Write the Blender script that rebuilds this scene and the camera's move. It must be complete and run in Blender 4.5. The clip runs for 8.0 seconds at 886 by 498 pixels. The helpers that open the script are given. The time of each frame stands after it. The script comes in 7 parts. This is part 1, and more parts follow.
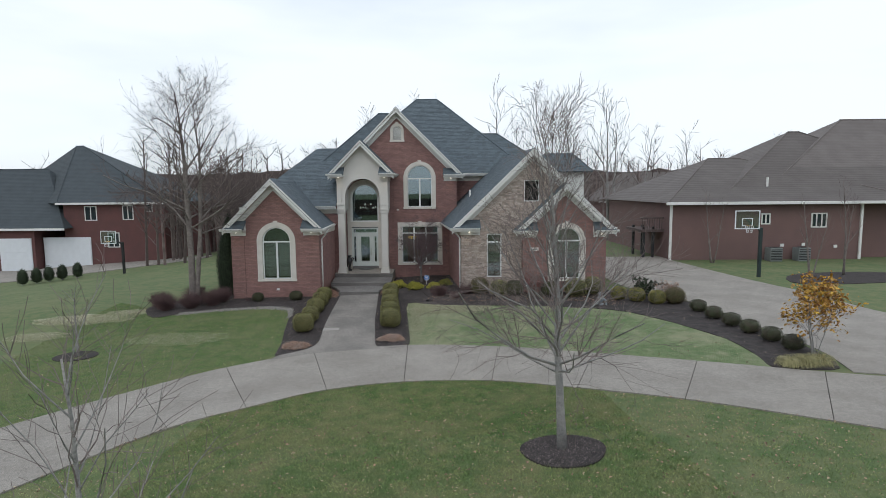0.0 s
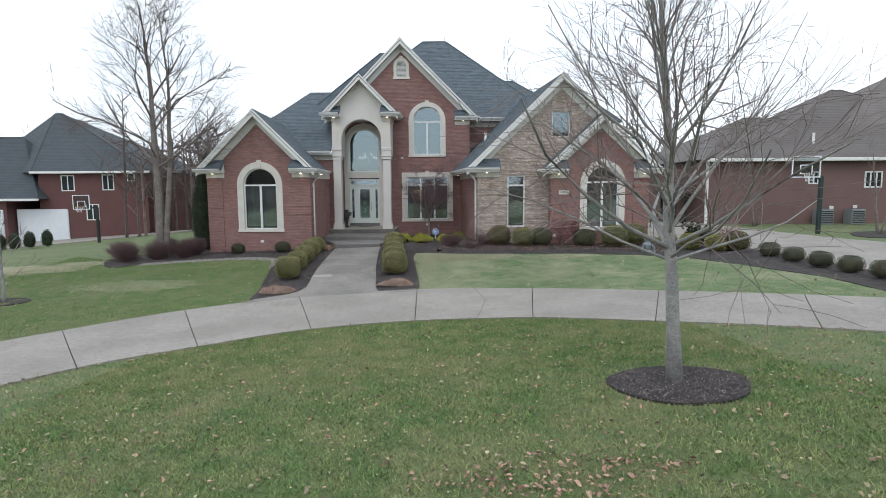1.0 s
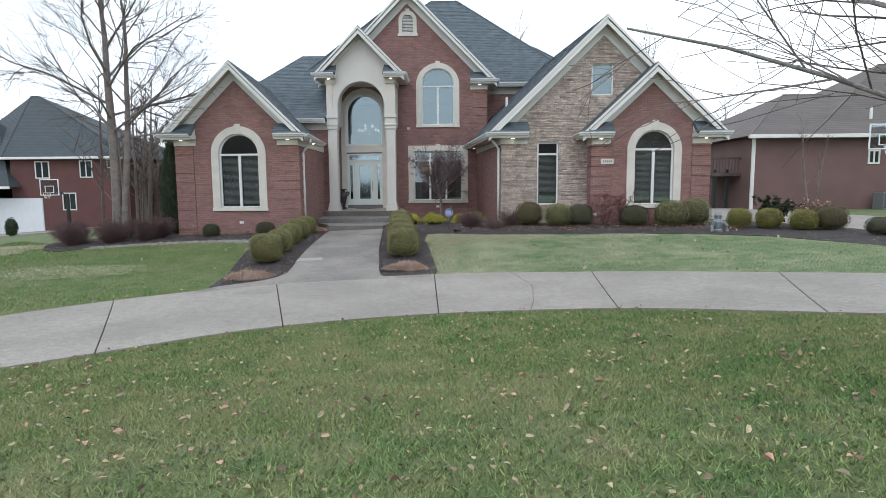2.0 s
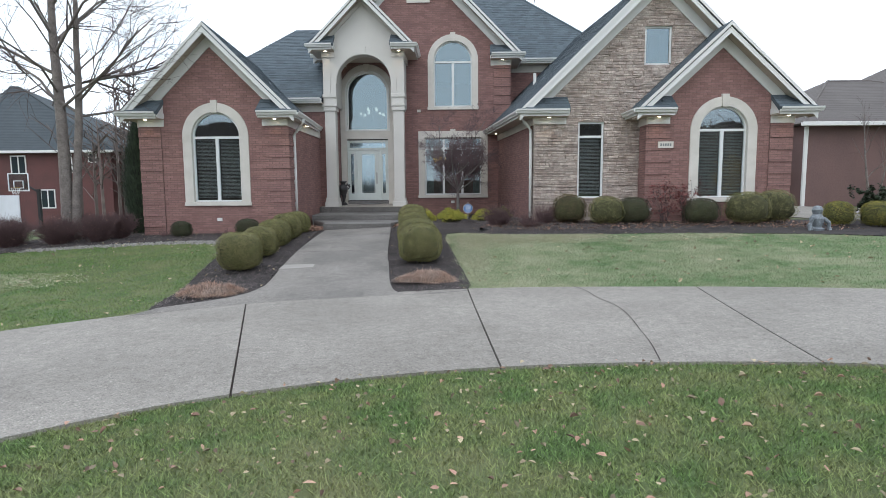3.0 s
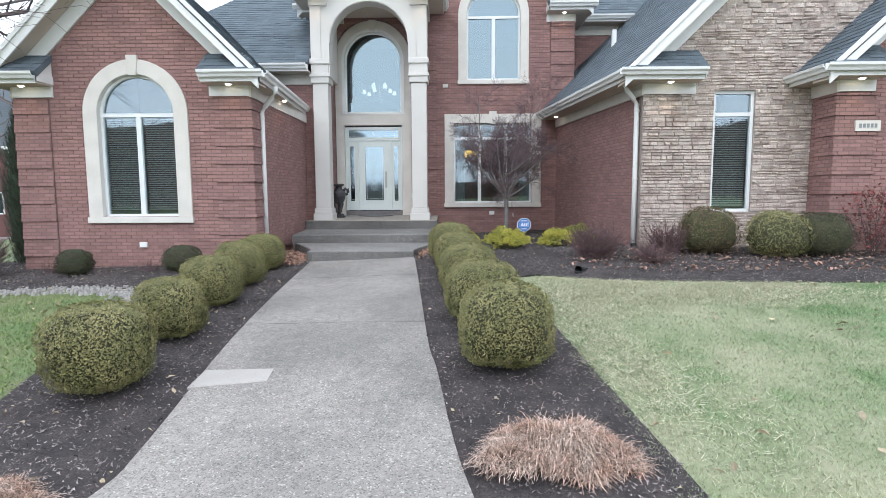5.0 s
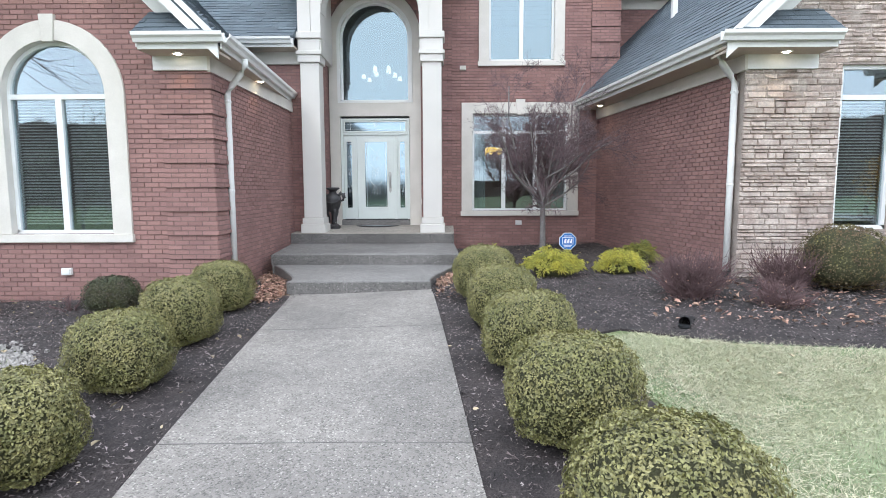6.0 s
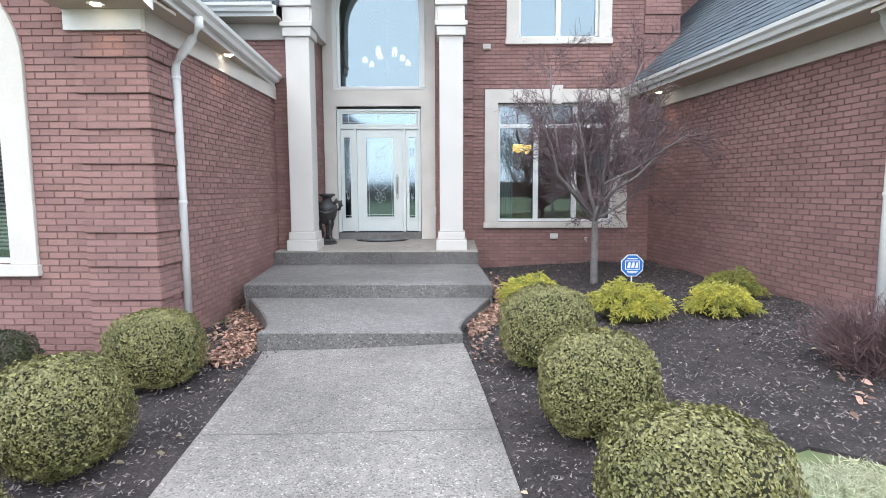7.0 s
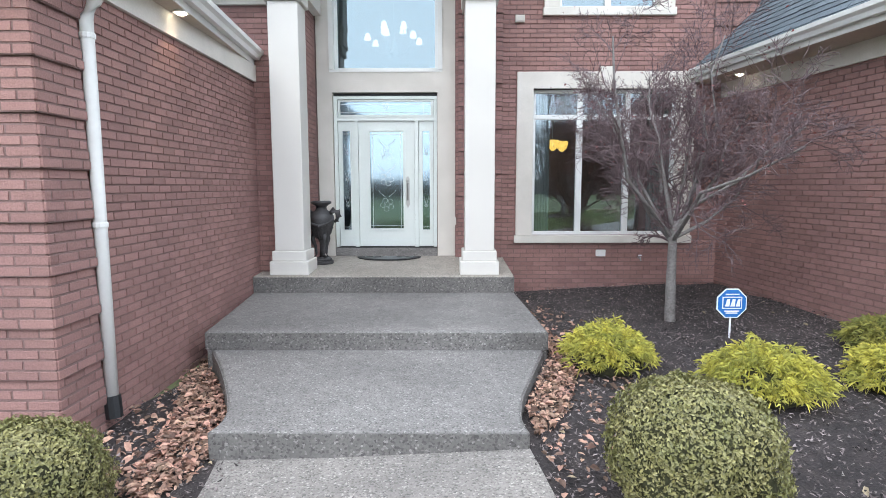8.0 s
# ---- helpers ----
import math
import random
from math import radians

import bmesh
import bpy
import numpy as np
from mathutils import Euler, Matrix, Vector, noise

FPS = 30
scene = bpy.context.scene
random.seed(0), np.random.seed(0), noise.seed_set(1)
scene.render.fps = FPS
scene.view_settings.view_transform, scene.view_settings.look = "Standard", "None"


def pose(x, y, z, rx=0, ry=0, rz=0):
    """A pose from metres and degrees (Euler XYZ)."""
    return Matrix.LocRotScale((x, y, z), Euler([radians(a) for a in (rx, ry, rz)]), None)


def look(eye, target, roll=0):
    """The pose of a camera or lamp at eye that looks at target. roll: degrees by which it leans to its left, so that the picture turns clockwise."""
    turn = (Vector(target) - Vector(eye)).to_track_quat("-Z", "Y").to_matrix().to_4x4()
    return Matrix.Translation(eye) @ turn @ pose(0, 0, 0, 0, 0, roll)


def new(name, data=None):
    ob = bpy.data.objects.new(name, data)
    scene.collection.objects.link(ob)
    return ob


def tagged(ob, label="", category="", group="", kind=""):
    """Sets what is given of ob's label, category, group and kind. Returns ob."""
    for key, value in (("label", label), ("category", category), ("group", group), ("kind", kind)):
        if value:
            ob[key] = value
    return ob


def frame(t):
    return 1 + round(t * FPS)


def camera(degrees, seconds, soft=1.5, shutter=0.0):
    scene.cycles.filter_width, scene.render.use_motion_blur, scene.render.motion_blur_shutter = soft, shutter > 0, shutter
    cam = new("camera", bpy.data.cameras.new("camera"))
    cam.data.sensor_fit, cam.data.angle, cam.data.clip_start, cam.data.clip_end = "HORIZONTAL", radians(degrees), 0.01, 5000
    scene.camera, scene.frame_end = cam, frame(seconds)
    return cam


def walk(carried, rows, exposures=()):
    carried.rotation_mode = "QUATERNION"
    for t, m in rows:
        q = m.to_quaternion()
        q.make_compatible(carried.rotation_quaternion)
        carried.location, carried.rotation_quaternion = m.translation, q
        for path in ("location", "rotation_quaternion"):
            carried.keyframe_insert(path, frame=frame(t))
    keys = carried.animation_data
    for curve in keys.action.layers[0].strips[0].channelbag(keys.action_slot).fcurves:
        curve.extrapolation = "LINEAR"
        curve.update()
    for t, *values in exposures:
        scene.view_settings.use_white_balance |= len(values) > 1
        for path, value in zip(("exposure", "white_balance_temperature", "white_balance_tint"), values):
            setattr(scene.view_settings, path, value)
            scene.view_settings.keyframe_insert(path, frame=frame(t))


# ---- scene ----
cam = camera(76.5, 8.0, soft=0.7)
PATH = [
    (0, (0.249, 1.416, 6.879), (0.217, 3.404, 6.669), -0.5),
    (0.5, (-0.09, 3.328, 5.199), (-0.122, 5.316, 4.986), -0.5),
    (1, (-0.383, 5.434, 4.048), (-0.416, 7.422, 3.836), -0.4),
    (1.5, (-0.701, 7.558, 3.355), (-0.735, 9.547, 3.143), -0.4),
    (3, (-1.673, 13.098, 2.658), (-1.711, 15.087, 2.448), -0.4),
    (3.5, (-1.983, 14.709, 2.593), (-2.02, 16.699, 2.388), -0.3),
    (4, (-2.275, 16.291, 2.685), (-2.312, 18.28, 2.481), -0.4),
    (4.5, (-2.578, 17.847, 2.738), (-2.612, 19.836, 2.535), -0.4),
    (6, (-3.301, 22.188, 2.951), (-3.326, 24.177, 2.741), -0.2),
    (6.5, (-3.503, 23.416, 3.007), (-3.528, 25.405, 2.799), -0.2),
    (7, (-3.7, 24.581, 3.066), (-3.723, 26.57, 2.857), -0.2),
    (7.5, (-3.92, 25.629, 3.139), (-3.941, 27.618, 2.927), -0.1),
    (8, (-4.098, 26.622, 3.214), (-4.111, 28.609, 2.993), -0.1),
]
walk(cam, [(t, look(eye, target, roll)) for t, eye, target, roll in PATH],
     [(0.0, -0.62, 6420, 9), (0.5, -0.43, 6380, 9), (1.0, -0.19, 6350, 9), (1.5, -0.10, 6320, 9), (3.0, -0.08, 6220, 9), (3.5, 0.0, 6170, 9), (4.0, 0.16, 6150, 10), (4.5, 0.42, 6140, 10), (6.0, 0.83, 6120, 10), (7.0, 0.97, 6120, 11), (8.0, 1.02, 6140, 10)])

# world: a bright, thinly overcast winter sky with a weak wide sun
world = bpy.data.worlds.new("overcast_sky")
scene.world = world
world.use_nodes = True
wn, wl = world.node_tree.nodes, world.node_tree.links
wn.clear()
w_out = wn.new("ShaderNodeOutputWorld")
w_bg = wn.new("ShaderNodeBackground")
w_sky = wn.new("ShaderNodeTexSky")
w_sky.sky_type, w_sky.sun_disc = "NISHITA", False
w_sky.sun_elevation, w_sky.sun_rotation = radians(50), radians(196)
w_sky.dust_density, w_sky.air_density = 2.0, 1.0
w_mul = wn.new("ShaderNodeVectorMath")
w_mul.operation = "SCALE"
w_mul.inputs["Scale"].default_value = 0.13
w_tc = wn.new("ShaderNodeTexCoord")
w_map = wn.new("ShaderNodeMapping")
w_map.inputs["Scale"].default_value = (1.0, 1.0, 4.5)
w_noise = wn.new("ShaderNodeTexNoise")
w_noise.inputs["Scale"].default_value, w_noise.inputs["Detail"].default_value = 1.6, 5.0
w_ramp = wn.new("ShaderNodeValToRGB")
w_ramp.color_ramp.elements[0].position, w_ramp.color_ramp.elements[1].position = 0.36, 0.60
w_ramp.color_ramp.elements[0].color = (0.72, 0.72, 0.72, 1)
w_ramp.color_ramp.elements[1].color = (0.97, 0.97, 0.97, 1)
w_mix = wn.new("ShaderNodeMix")
w_mix.data_type = "RGBA"
w_mix.inputs["B"].default_value = (0.90, 0.96, 1.02, 1)
wl.new(w_tc.outputs["Generated"], w_map.inputs["Vector"])
wl.new(w_map.outputs["Vector"], w_noise.inputs["Vector"])
wl.new(w_noise.outputs["Fac"], w_ramp.inputs["Fac"])
wl.new(w_sky.outputs["Color"], w_mul.inputs[0])
wl.new(w_ramp.outputs["Color"], w_mix.inputs["Factor"])
wl.new(w_mul.outputs["Vector"], w_mix.inputs["A"])
wl.new(w_mix.outputs["Result"], w_bg.inputs["Color"])
w_bg.inputs["Strength"].default_value = 1.68
wl.new(w_bg.outputs["Background"], w_out.inputs["Surface"])
sun = new("sun", bpy.data.lights.new("sun", "SUN"))
sun.data.energy, sun.data.angle, sun.data.color = 0.5, radians(40), (1.0, 0.975, 0.95)
sun.matrix_world = look((-4, -14, 17.4), (0, 0, 0))


# ---------------------------------------------------------------- materials
def material(name, base, rough=0.8, spread=0.25, scale=6.0, fine=60.0, bump=0.3, bump_scale=None, metal=0.0, pieces=0.0, tint=None, spec=0.5, detail=6.0):
    """A procedural surface: base colour varied at two scales, with relief; pieces: change from piece to piece; tint: second colour of the stains."""
    m = bpy.data.materials.new(name)
    m.use_nodes = True
    n, l = m.node_tree.nodes, m.node_tree.links
    b = n["Principled BSDF"]
    b.inputs["Roughness"].default_value, b.inputs["Metallic"].default_value = rough, metal
    b.inputs["Specular IOR Level"].default_value = spec
    tc = n.new("ShaderNodeTexCoord")
    geo = n.new("ShaderNodeNewGeometry")
    big, small = n.new("ShaderNodeTexNoise"), n.new("ShaderNodeTexNoise")
    big.inputs["Scale"].default_value, big.inputs["Detail"].default_value = scale, detail
    small.inputs["Scale"].default_value, small.inputs["Detail"].default_value = fine, 4.0
    for t in (big, small):
        l.new(geo.outputs["Position"], t.inputs["Vector"])
    mix = n.new("ShaderNodeMix")
    mix.data_type = "RGBA"
    other = tint or tuple(c * (1 - spread) for c in base)
    mix.inputs["A"].default_value, mix.inputs["B"].default_value = (*base, 1), (*other, 1)
    ramp = n.new("ShaderNodeMapRange")
    ramp.inputs["From Min"].default_value, ramp.inputs["From Max"].default_value = 0.38, 0.62
    l.new(big.outputs["Fac"], ramp.inputs["Value"])
    l.new(ramp.outputs["Result"], mix.inputs["Factor"])
    val = n.new("ShaderNodeMapRange")
    val.inputs["From Min"].default_value, val.inputs["From Max"].default_value = 0.25, 0.75
    val.inputs["To Min"].default_value, val.inputs["To Max"].default_value = 1 - spread, 1 + spread
    l.new(small.outputs["Fac"], val.inputs["Value"])
    factor = val.outputs["Result"]
    if pieces:
        info = n.new("ShaderNodeObjectInfo")
        add = n.new("ShaderNodeMath")
        add.operation = "ADD"
        l.new(info.outputs["Random"], add.inputs[0])
        l.new(geo.outputs["Random Per Island"], add.inputs[1])
        fr = n.new("ShaderNodeMath")
        fr.operation = "FRACT"
        l.new(add.outputs[0], fr.inputs[0])
        pr = n.new("ShaderNodeMapRange")
        pr.inputs["To Min"].default_value, pr.inputs["To Max"].default_value = 1 - pieces, 1 + pieces
        l.new(fr.outputs[0], pr.inputs["Value"])
        mm = n.new("ShaderNodeMath")
        mm.operation = "MULTIPLY"
        l.new(factor, mm.inputs[0])
        l.new(pr.outputs["Result"], mm.inputs[1])
        factor = mm.outputs[0]
    sc = n.new("ShaderNodeVectorMath")
    sc.operation = "SCALE"
    l.new(mix.outputs["Result"], sc.inputs[0])
    l.new(factor, sc.inputs["Scale"])
    l.new(sc.outputs["Vector"], b.inputs["Base Color"])
    if bump:
        bn = n.new("ShaderNodeBump")
        bn.inputs["Strength"].default_value, bn.inputs["Distance"].default_value = bump, 0.01
        src = small
        if bump_scale:
            src = n.new("ShaderNodeTexNoise")
            src.inputs["Scale"].default_value, src.inputs["Detail"].default_value = bump_scale, 3.0
            l.new(geo.outputs["Position"], src.inputs["Vector"])
        l.new(src.outputs["Fac"], bn.inputs["Height"])
        l.new(bn.outputs["Normal"], b.inputs["Normal"])
    return m


def plain(name, base, rough=0.6, metal=0.0, glow=0.0):
    m = bpy.data.materials.new(name)
    m.use_nodes = True
    b = m.node_tree.nodes["Principled BSDF"]
    b.inputs["Base Color"].default_value = (*base, 1)
    b.inputs["Roughness"].default_value, b.inputs["Metallic"].default_value = rough, metal
    if glow:
        b.inputs["Emission Color"].default_value, b.inputs["Emission Strength"].default_value = (*base, 1), glow
    return m


def glass_material(name, tint, shine, rough=0.02, mirror=(0.82, 0.93, 1.0)):
    """A coated window pane: part of the light is mirrored, the rest goes through with a tint."""
    m = bpy.data.materials.new(name)
    m.use_nodes = True
    n, l = m.node_tree.nodes, m.node_tree.links
    n.clear()
    out, mix = n.new("ShaderNodeOutputMaterial"), n.new("ShaderNodeMixShader")
    tr, gl, fr, mr = n.new("ShaderNodeBsdfTransparent"), n.new("ShaderNodeBsdfGlossy"), n.new("ShaderNodeFresnel"), n.new("ShaderNodeMapRange")
    tr.inputs["Color"].default_value = (*tint, 1)
    gl.inputs["Roughness"].default_value = rough
    gl.inputs["Color"].default_value = (*mirror, 1)
    fr.inputs["IOR"].default_value = 1.5
    mr.inputs["From Min"].default_value, mr.inputs["From Max"].default_value = 0.04, 1.0
    mr.inputs["To Min"].default_value, mr.inputs["To Max"].default_value = shine, 1.0
    l.new(fr.outputs["Fac"], mr.inputs["Value"])
    l.new(mr.outputs["Result"], mix.inputs["Fac"])
    l.new(tr.outputs[0], mix.inputs[1])
    l.new(gl.outputs[0], mix.inputs[2])
    l.new(mix.outputs[0], out.inputs["Surface"])
    return m


def aggregate_material(name, base, dark, light, size=110.0):
    """Exposed pebbles in weathered concrete."""
    m = material(name, base, 0.85, 0.14, 0.7, 9.0, 0.0, tint=dark)
    n, l = m.node_tree.nodes, m.node_tree.links
    b = n["Principled BSDF"]
    old = b.inputs["Base Color"].links[0].from_socket
    geo = n.new("ShaderNodeNewGeometry")
    vor = n.new("ShaderNodeTexVoronoi")
    vor.inputs["Scale"].default_value = size
    l.new(geo.outputs["Position"], vor.inputs["Vector"])
    bw = n.new("ShaderNodeSeparateColor")
    l.new(vor.outputs["Color"], bw.inputs[0])
    rng = n.new("ShaderNodeValToRGB")
    rng.color_ramp.elements[0].color = (*(dark[0] / base[0] * 0.72,) * 3, 1)
    rng.color_ramp.elements[1].color = (*(light,) * 3, 1)
    for at, v in ((0.30, 0.92), (0.74, 1.02), (0.92, 1.12)):
        rng.color_ramp.elements.new(at).color = (v, v, v, 1)
    l.new(bw.outputs[0], rng.inputs["Fac"])
    sc = n.new("ShaderNodeVectorMath")
    sc.operation = "SCALE"
    l.new(old, sc.inputs[0])
    l.new(rng.outputs["Color"], sc.inputs["Scale"])
    l.new(sc.outputs["Vector"], b.inputs["Base Color"])
    bn = n.new("ShaderNodeBump")
    bn.inputs["Strength"].default_value, bn.inputs["Distance"].default_value = 0.5, 0.006
    l.new(vor.outputs["Distance"], bn.inputs["Height"])
    bn.invert = True
    l.new(bn.outputs["Normal"], b.inputs["Normal"])
    return m


BRICK = material("red_brick", (0.305, 0.171, 0.151), 0.85, 0.16, 1.6, 90.0, 0.6, pieces=0.14, tint=(0.268, 0.149, 0.135))
MORTAR = material("brown_mortar", (0.225, 0.144, 0.132), 0.95, 0.2, 5.0, 80.0, 0.4)
STONE = material("tan_ledge_stone", (0.50, 0.428, 0.38), 0.9, 0.24, 6.0, 30.0, 0.9, pieces=0.21, tint=(0.37, 0.295, 0.255))
STONE_JOINT = material("stone_joint", (0.36, 0.305, 0.27), 0.95, 0.2, 6.0, 60.0, 0.5)
SHINGLE = material("slate_grey_shingle", (0.104, 0.130, 0.150), 0.85, 0.16, 2.5, 160.0, 0.5, pieces=0.15, tint=(0.092, 0.115, 0.133))
SHINGLE_B = material("weathered_brown_shingle", (0.15, 0.132, 0.125), 0.92, 0.18, 0.8, 30.0, 0.3, pieces=0.2, tint=(0.13, 0.113, 0.107))
PAINT = material("white_trim_paint", (0.74, 0.735, 0.71), 0.5, 0.03, 3.0, 30.0, 0.05)
LIMESTONE = material("cream_limestone", (0.67, 0.63, 0.575), 0.85, 0.05, 2.5, 60.0, 0.15, tint=(0.61, 0.575, 0.52))
STUCCO = material("cream_stucco", (0.64, 0.615, 0.575), 0.9, 0.04, 1.5, 120.0, 0.25)
SOFFIT = material("tan_soffit", (0.50, 0.43, 0.36), 0.8, 0.05, 3.0, 30.0, 0.05)
FRAME = material("window_frame_vinyl", (0.74, 0.75, 0.74), 0.45, 0.02, 4.0, 30.0, 0.0)
DOORPAINT = material("pale_grey_door_paint", (0.67, 0.71, 0.68), 0.45, 0.03, 4.0, 40.0, 0.03)
GLASS = glass_material("window_glass", (0.80, 0.84, 0.84), 0.15)
GLASS_HI = glass_material("coated_glass", (0.45, 0.52, 0.55), 0.23, 0.02, (0.70, 0.83, 0.88))
GLASS_DOOR = glass_material("leaded_glass", (0.36, 0.43, 0.47), 0.50, 0.07, (0.45, 0.57, 0.65))
BLIND = material("window_blind", (0.62, 0.61, 0.58), 0.7, 0.05, 3.0, 30.0, 0.0)
# dark wall colour carries the dimness of the stand-in rooms
ROOM = material("painted_dim_room", (0.16, 0.13, 0.11), 0.9, 0.1, 1.0, 10.0, 0.0)
CURTAIN = material("grey_curtain", (0.22, 0.25, 0.25), 0.9, 0.1, 8.0, 40.0, 0.1)
CONCRETE = aggregate_material("pebbled_concrete_drive", (0.318, 0.291, 0.262), (0.262, 0.239, 0.214), 1.5, 92.0)
WALKWAY = aggregate_material("pebbled_walk", (0.262, 0.240, 0.219), (0.185, 0.170, 0.157), 1.75, 92.0)
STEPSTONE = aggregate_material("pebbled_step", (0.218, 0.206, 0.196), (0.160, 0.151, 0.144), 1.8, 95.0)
PATCHCON = material("smooth_patch_concrete", (0.36, 0.335, 0.31), 0.85, 0.08, 3.0, 60.0, 0.1)
JOINT = material("dark_joint", (0.07, 0.055, 0.05), 0.95, 0.2, 6.0, 60.0, 0.2)
WALKJOINT = material("worn_walk_joint", (0.15, 0.14, 0.135), 0.95, 0.2, 6.0, 60.0, 0.2)
MULCH = material("dark_mulch", (0.028, 0.023, 0.023), 0.95, 0.6, 4.0, 70.0, 1.0, tint=(0.050, 0.040, 0.039))
CHIP = material("mulch_chip", (0.175, 0.147, 0.143), 0.95, 0.35, 1.5, 60.0, 0.3, pieces=0.95, tint=(0.085, 0.068, 0.066))
PALECHIP = material("pale_mulch_chip", (0.30, 0.265, 0.25), 0.95, 0.3, 3.0, 60.0, 0.3, pieces=0.5)
GRAVEL = material("white_gravel", (0.33, 0.31, 0.29), 0.9, 0.2, 9.0, 60.0, 0.4, pieces=0.3)
BARK = material("grey_bark", (0.22, 0.215, 0.21), 0.95, 0.3, 5.0, 40.0, 0.9, tint=(0.30, 0.285, 0.27))
BARK_BIRCH = material("river_birch_bark", (0.155, 0.132, 0.122), 0.9, 0.3, 5.0, 26.0, 1.0, tint=(0.215, 0.185, 0.168))
TWIG = material("dark_twig", (0.115, 0.085, 0.08), 0.9, 0.2, 4.0, 30.0, 0.2)
CRABBARK = material("crabapple_bark", (0.165, 0.15, 0.142), 0.95, 0.3, 6.0, 45.0, 0.9, tint=(0.21, 0.195, 0.185))
PALETWIG = material("pale_bud_twig", (0.21, 0.17, 0.16), 0.9, 0.2, 4.0, 30.0, 0.2)
TWIG_GREY = material("grey_purple_twig", (0.15, 0.105, 0.11), 0.9, 0.2, 4.0, 30.0, 0.2)
TWIG_RED = material("reddish_twig", (0.135, 0.082, 0.082), 0.9, 0.2, 4.0, 30.0, 0.2)
LEAFBOX = material("boxwood_leaf", (0.235, 0.215, 0.085), 0.42, 0.25, 5.0, 40.0, 0.0, pieces=0.42, tint=(0.165, 0.162, 0.056))
# dark core colour stands in for shade in the gaps between leaves
CORE = material("shrub_gap_shade", (0.062, 0.062, 0.028), 0.95, 0.3, 8.0, 50.0, 0.5)
YELLOWLEAF = material("gold_threadleaf", (0.52, 0.47, 0.085), 0.6, 0.2, 6.0, 40.0, 0.0, pieces=0.4, tint=(0.36, 0.36, 0.08))
AUTUMN = material("amber_leaf", (0.55, 0.34, 0.04), 0.6, 0.2, 6.0, 40.0, 0.0, pieces=0.4, tint=(0.30, 0.14, 0.05))
DEADLEAF = material("fallen_leaf", (0.31, 0.205, 0.145), 0.8, 0.25, 9.0, 50.0, 0.1, pieces=0.7, tint=(0.34, 0.195, 0.15))
PALELEAF = material("pale_fallen_leaf", (0.38, 0.31, 0.205), 0.8, 0.2, 9.0, 50.0, 0.1, pieces=0.5)
REDLEAF = material("nandina_leaf", (0.19, 0.045, 0.04), 0.6, 0.2, 9.0, 50.0, 0.0, pieces=0.5)
STRAW = material("dry_straw", (0.43, 0.33, 0.275), 0.9, 0.35, 4.0, 50.0, 0.1, pieces=0.75, tint=(0.33, 0.205, 0.15))
CONIFER = material("dark_conifer", (0.030, 0.045, 0.022), 0.8, 0.3, 5.0, 30.0, 0.2, pieces=0.5)
WOODS = material("bare_wood_thicket", (0.16, 0.125, 0.115), 0.95, 0.25, 0.25, 3.0, 0.3, pieces=0.4)
IRON = material("dark_cast_urn", (0.055, 0.052, 0.054), 0.5, 0.3, 8.0, 60.0, 0.3)
BLACK = material("black_plastic", (0.015, 0.016, 0.018), 0.5, 0.1, 8.0, 60.0, 0.0)
POSTGREEN = material("dark_green_post", (0.02, 0.035, 0.035), 0.5, 0.1, 8.0, 60.0, 0.0)
METAL = material("brushed_nickel", (0.45, 0.44, 0.42), 0.35, 0.05, 8.0, 60.0, 0.0, metal=1.0)
SIGNBLUE = plain("sign_blue", (0.02, 0.15, 0.46), 0.4)
SIGNWHITE = plain("sign_white", (0.8, 0.82, 0.85), 0.5)
BULB = plain("warm_bulb", (1.0, 0.86, 0.68), 0.5, glow=2.2)
LAMPBULB = plain("soffit_bulb", (1.0, 0.84, 0.60), 0.5, glow=9.0)
AMBERGLOW = plain("amber_lamp_shade", (1.0, 0.60, 0.12), 0.5, glow=1.0)
LEAD = material("bright_lead_came", (0.55, 0.57, 0.58), 0.35, 0.1, 9.0, 60.0, 0.0, metal=0.8)
GREYBOX = material("grey_metal_cabinet", (0.22, 0.24, 0.24), 0.5, 0.1, 5.0, 40.0, 0.0)
GARAGE = material("white_garage_door", (0.72, 0.75, 0.78), 0.5, 0.04, 2.0, 20.0, 0.0)


# lawn: green with straw-coloured patches
def lawn_material(name, green, second, dry, amount, pieces=0.0):
    m = material(name, green, 0.95, 0.3, 2.6, 26.0, 0.6, tint=second, pieces=pieces)
    n, l = m.node_tree.nodes, m.node_tree.links
    b = n["Principled BSDF"]
    old = b.inputs["Base Color"].links[0].from_socket
    geo = n.new("ShaderNodeNewGeometry")
    for scale, lo, hi, share in ((0.45, 0.47, 0.66, amount), (1.7, 0.50, 0.68, amount * 0.8)):
        no = n.new("ShaderNodeTexNoise")
        no.inputs["Scale"].default_value, no.inputs["Detail"].default_value = scale, 9.0
        no.inputs["Roughness"].default_value = 0.6
        l.new(geo.outputs["Position"], no.inputs["Vector"])
        mr = n.new("ShaderNodeMapRange")
        mr.inputs["From Min"].default_value, mr.inputs["From Max"].default_value = lo, hi
        mr.inputs["To Max"].default_value = share
        l.new(no.outputs["Fac"], mr.inputs["Value"])
        mx = n.new("ShaderNodeMix")
        mx.data_type = "RGBA"
        mx.inputs["B"].default_value = (*dry, 1)
        l.new(mr.outputs["Result"], mx.inputs["Factor"])
        l.new(old, mx.inputs["A"])
        old = mx.outputs["Result"]
    l.new(old, b.inputs["Base Color"])
    return m


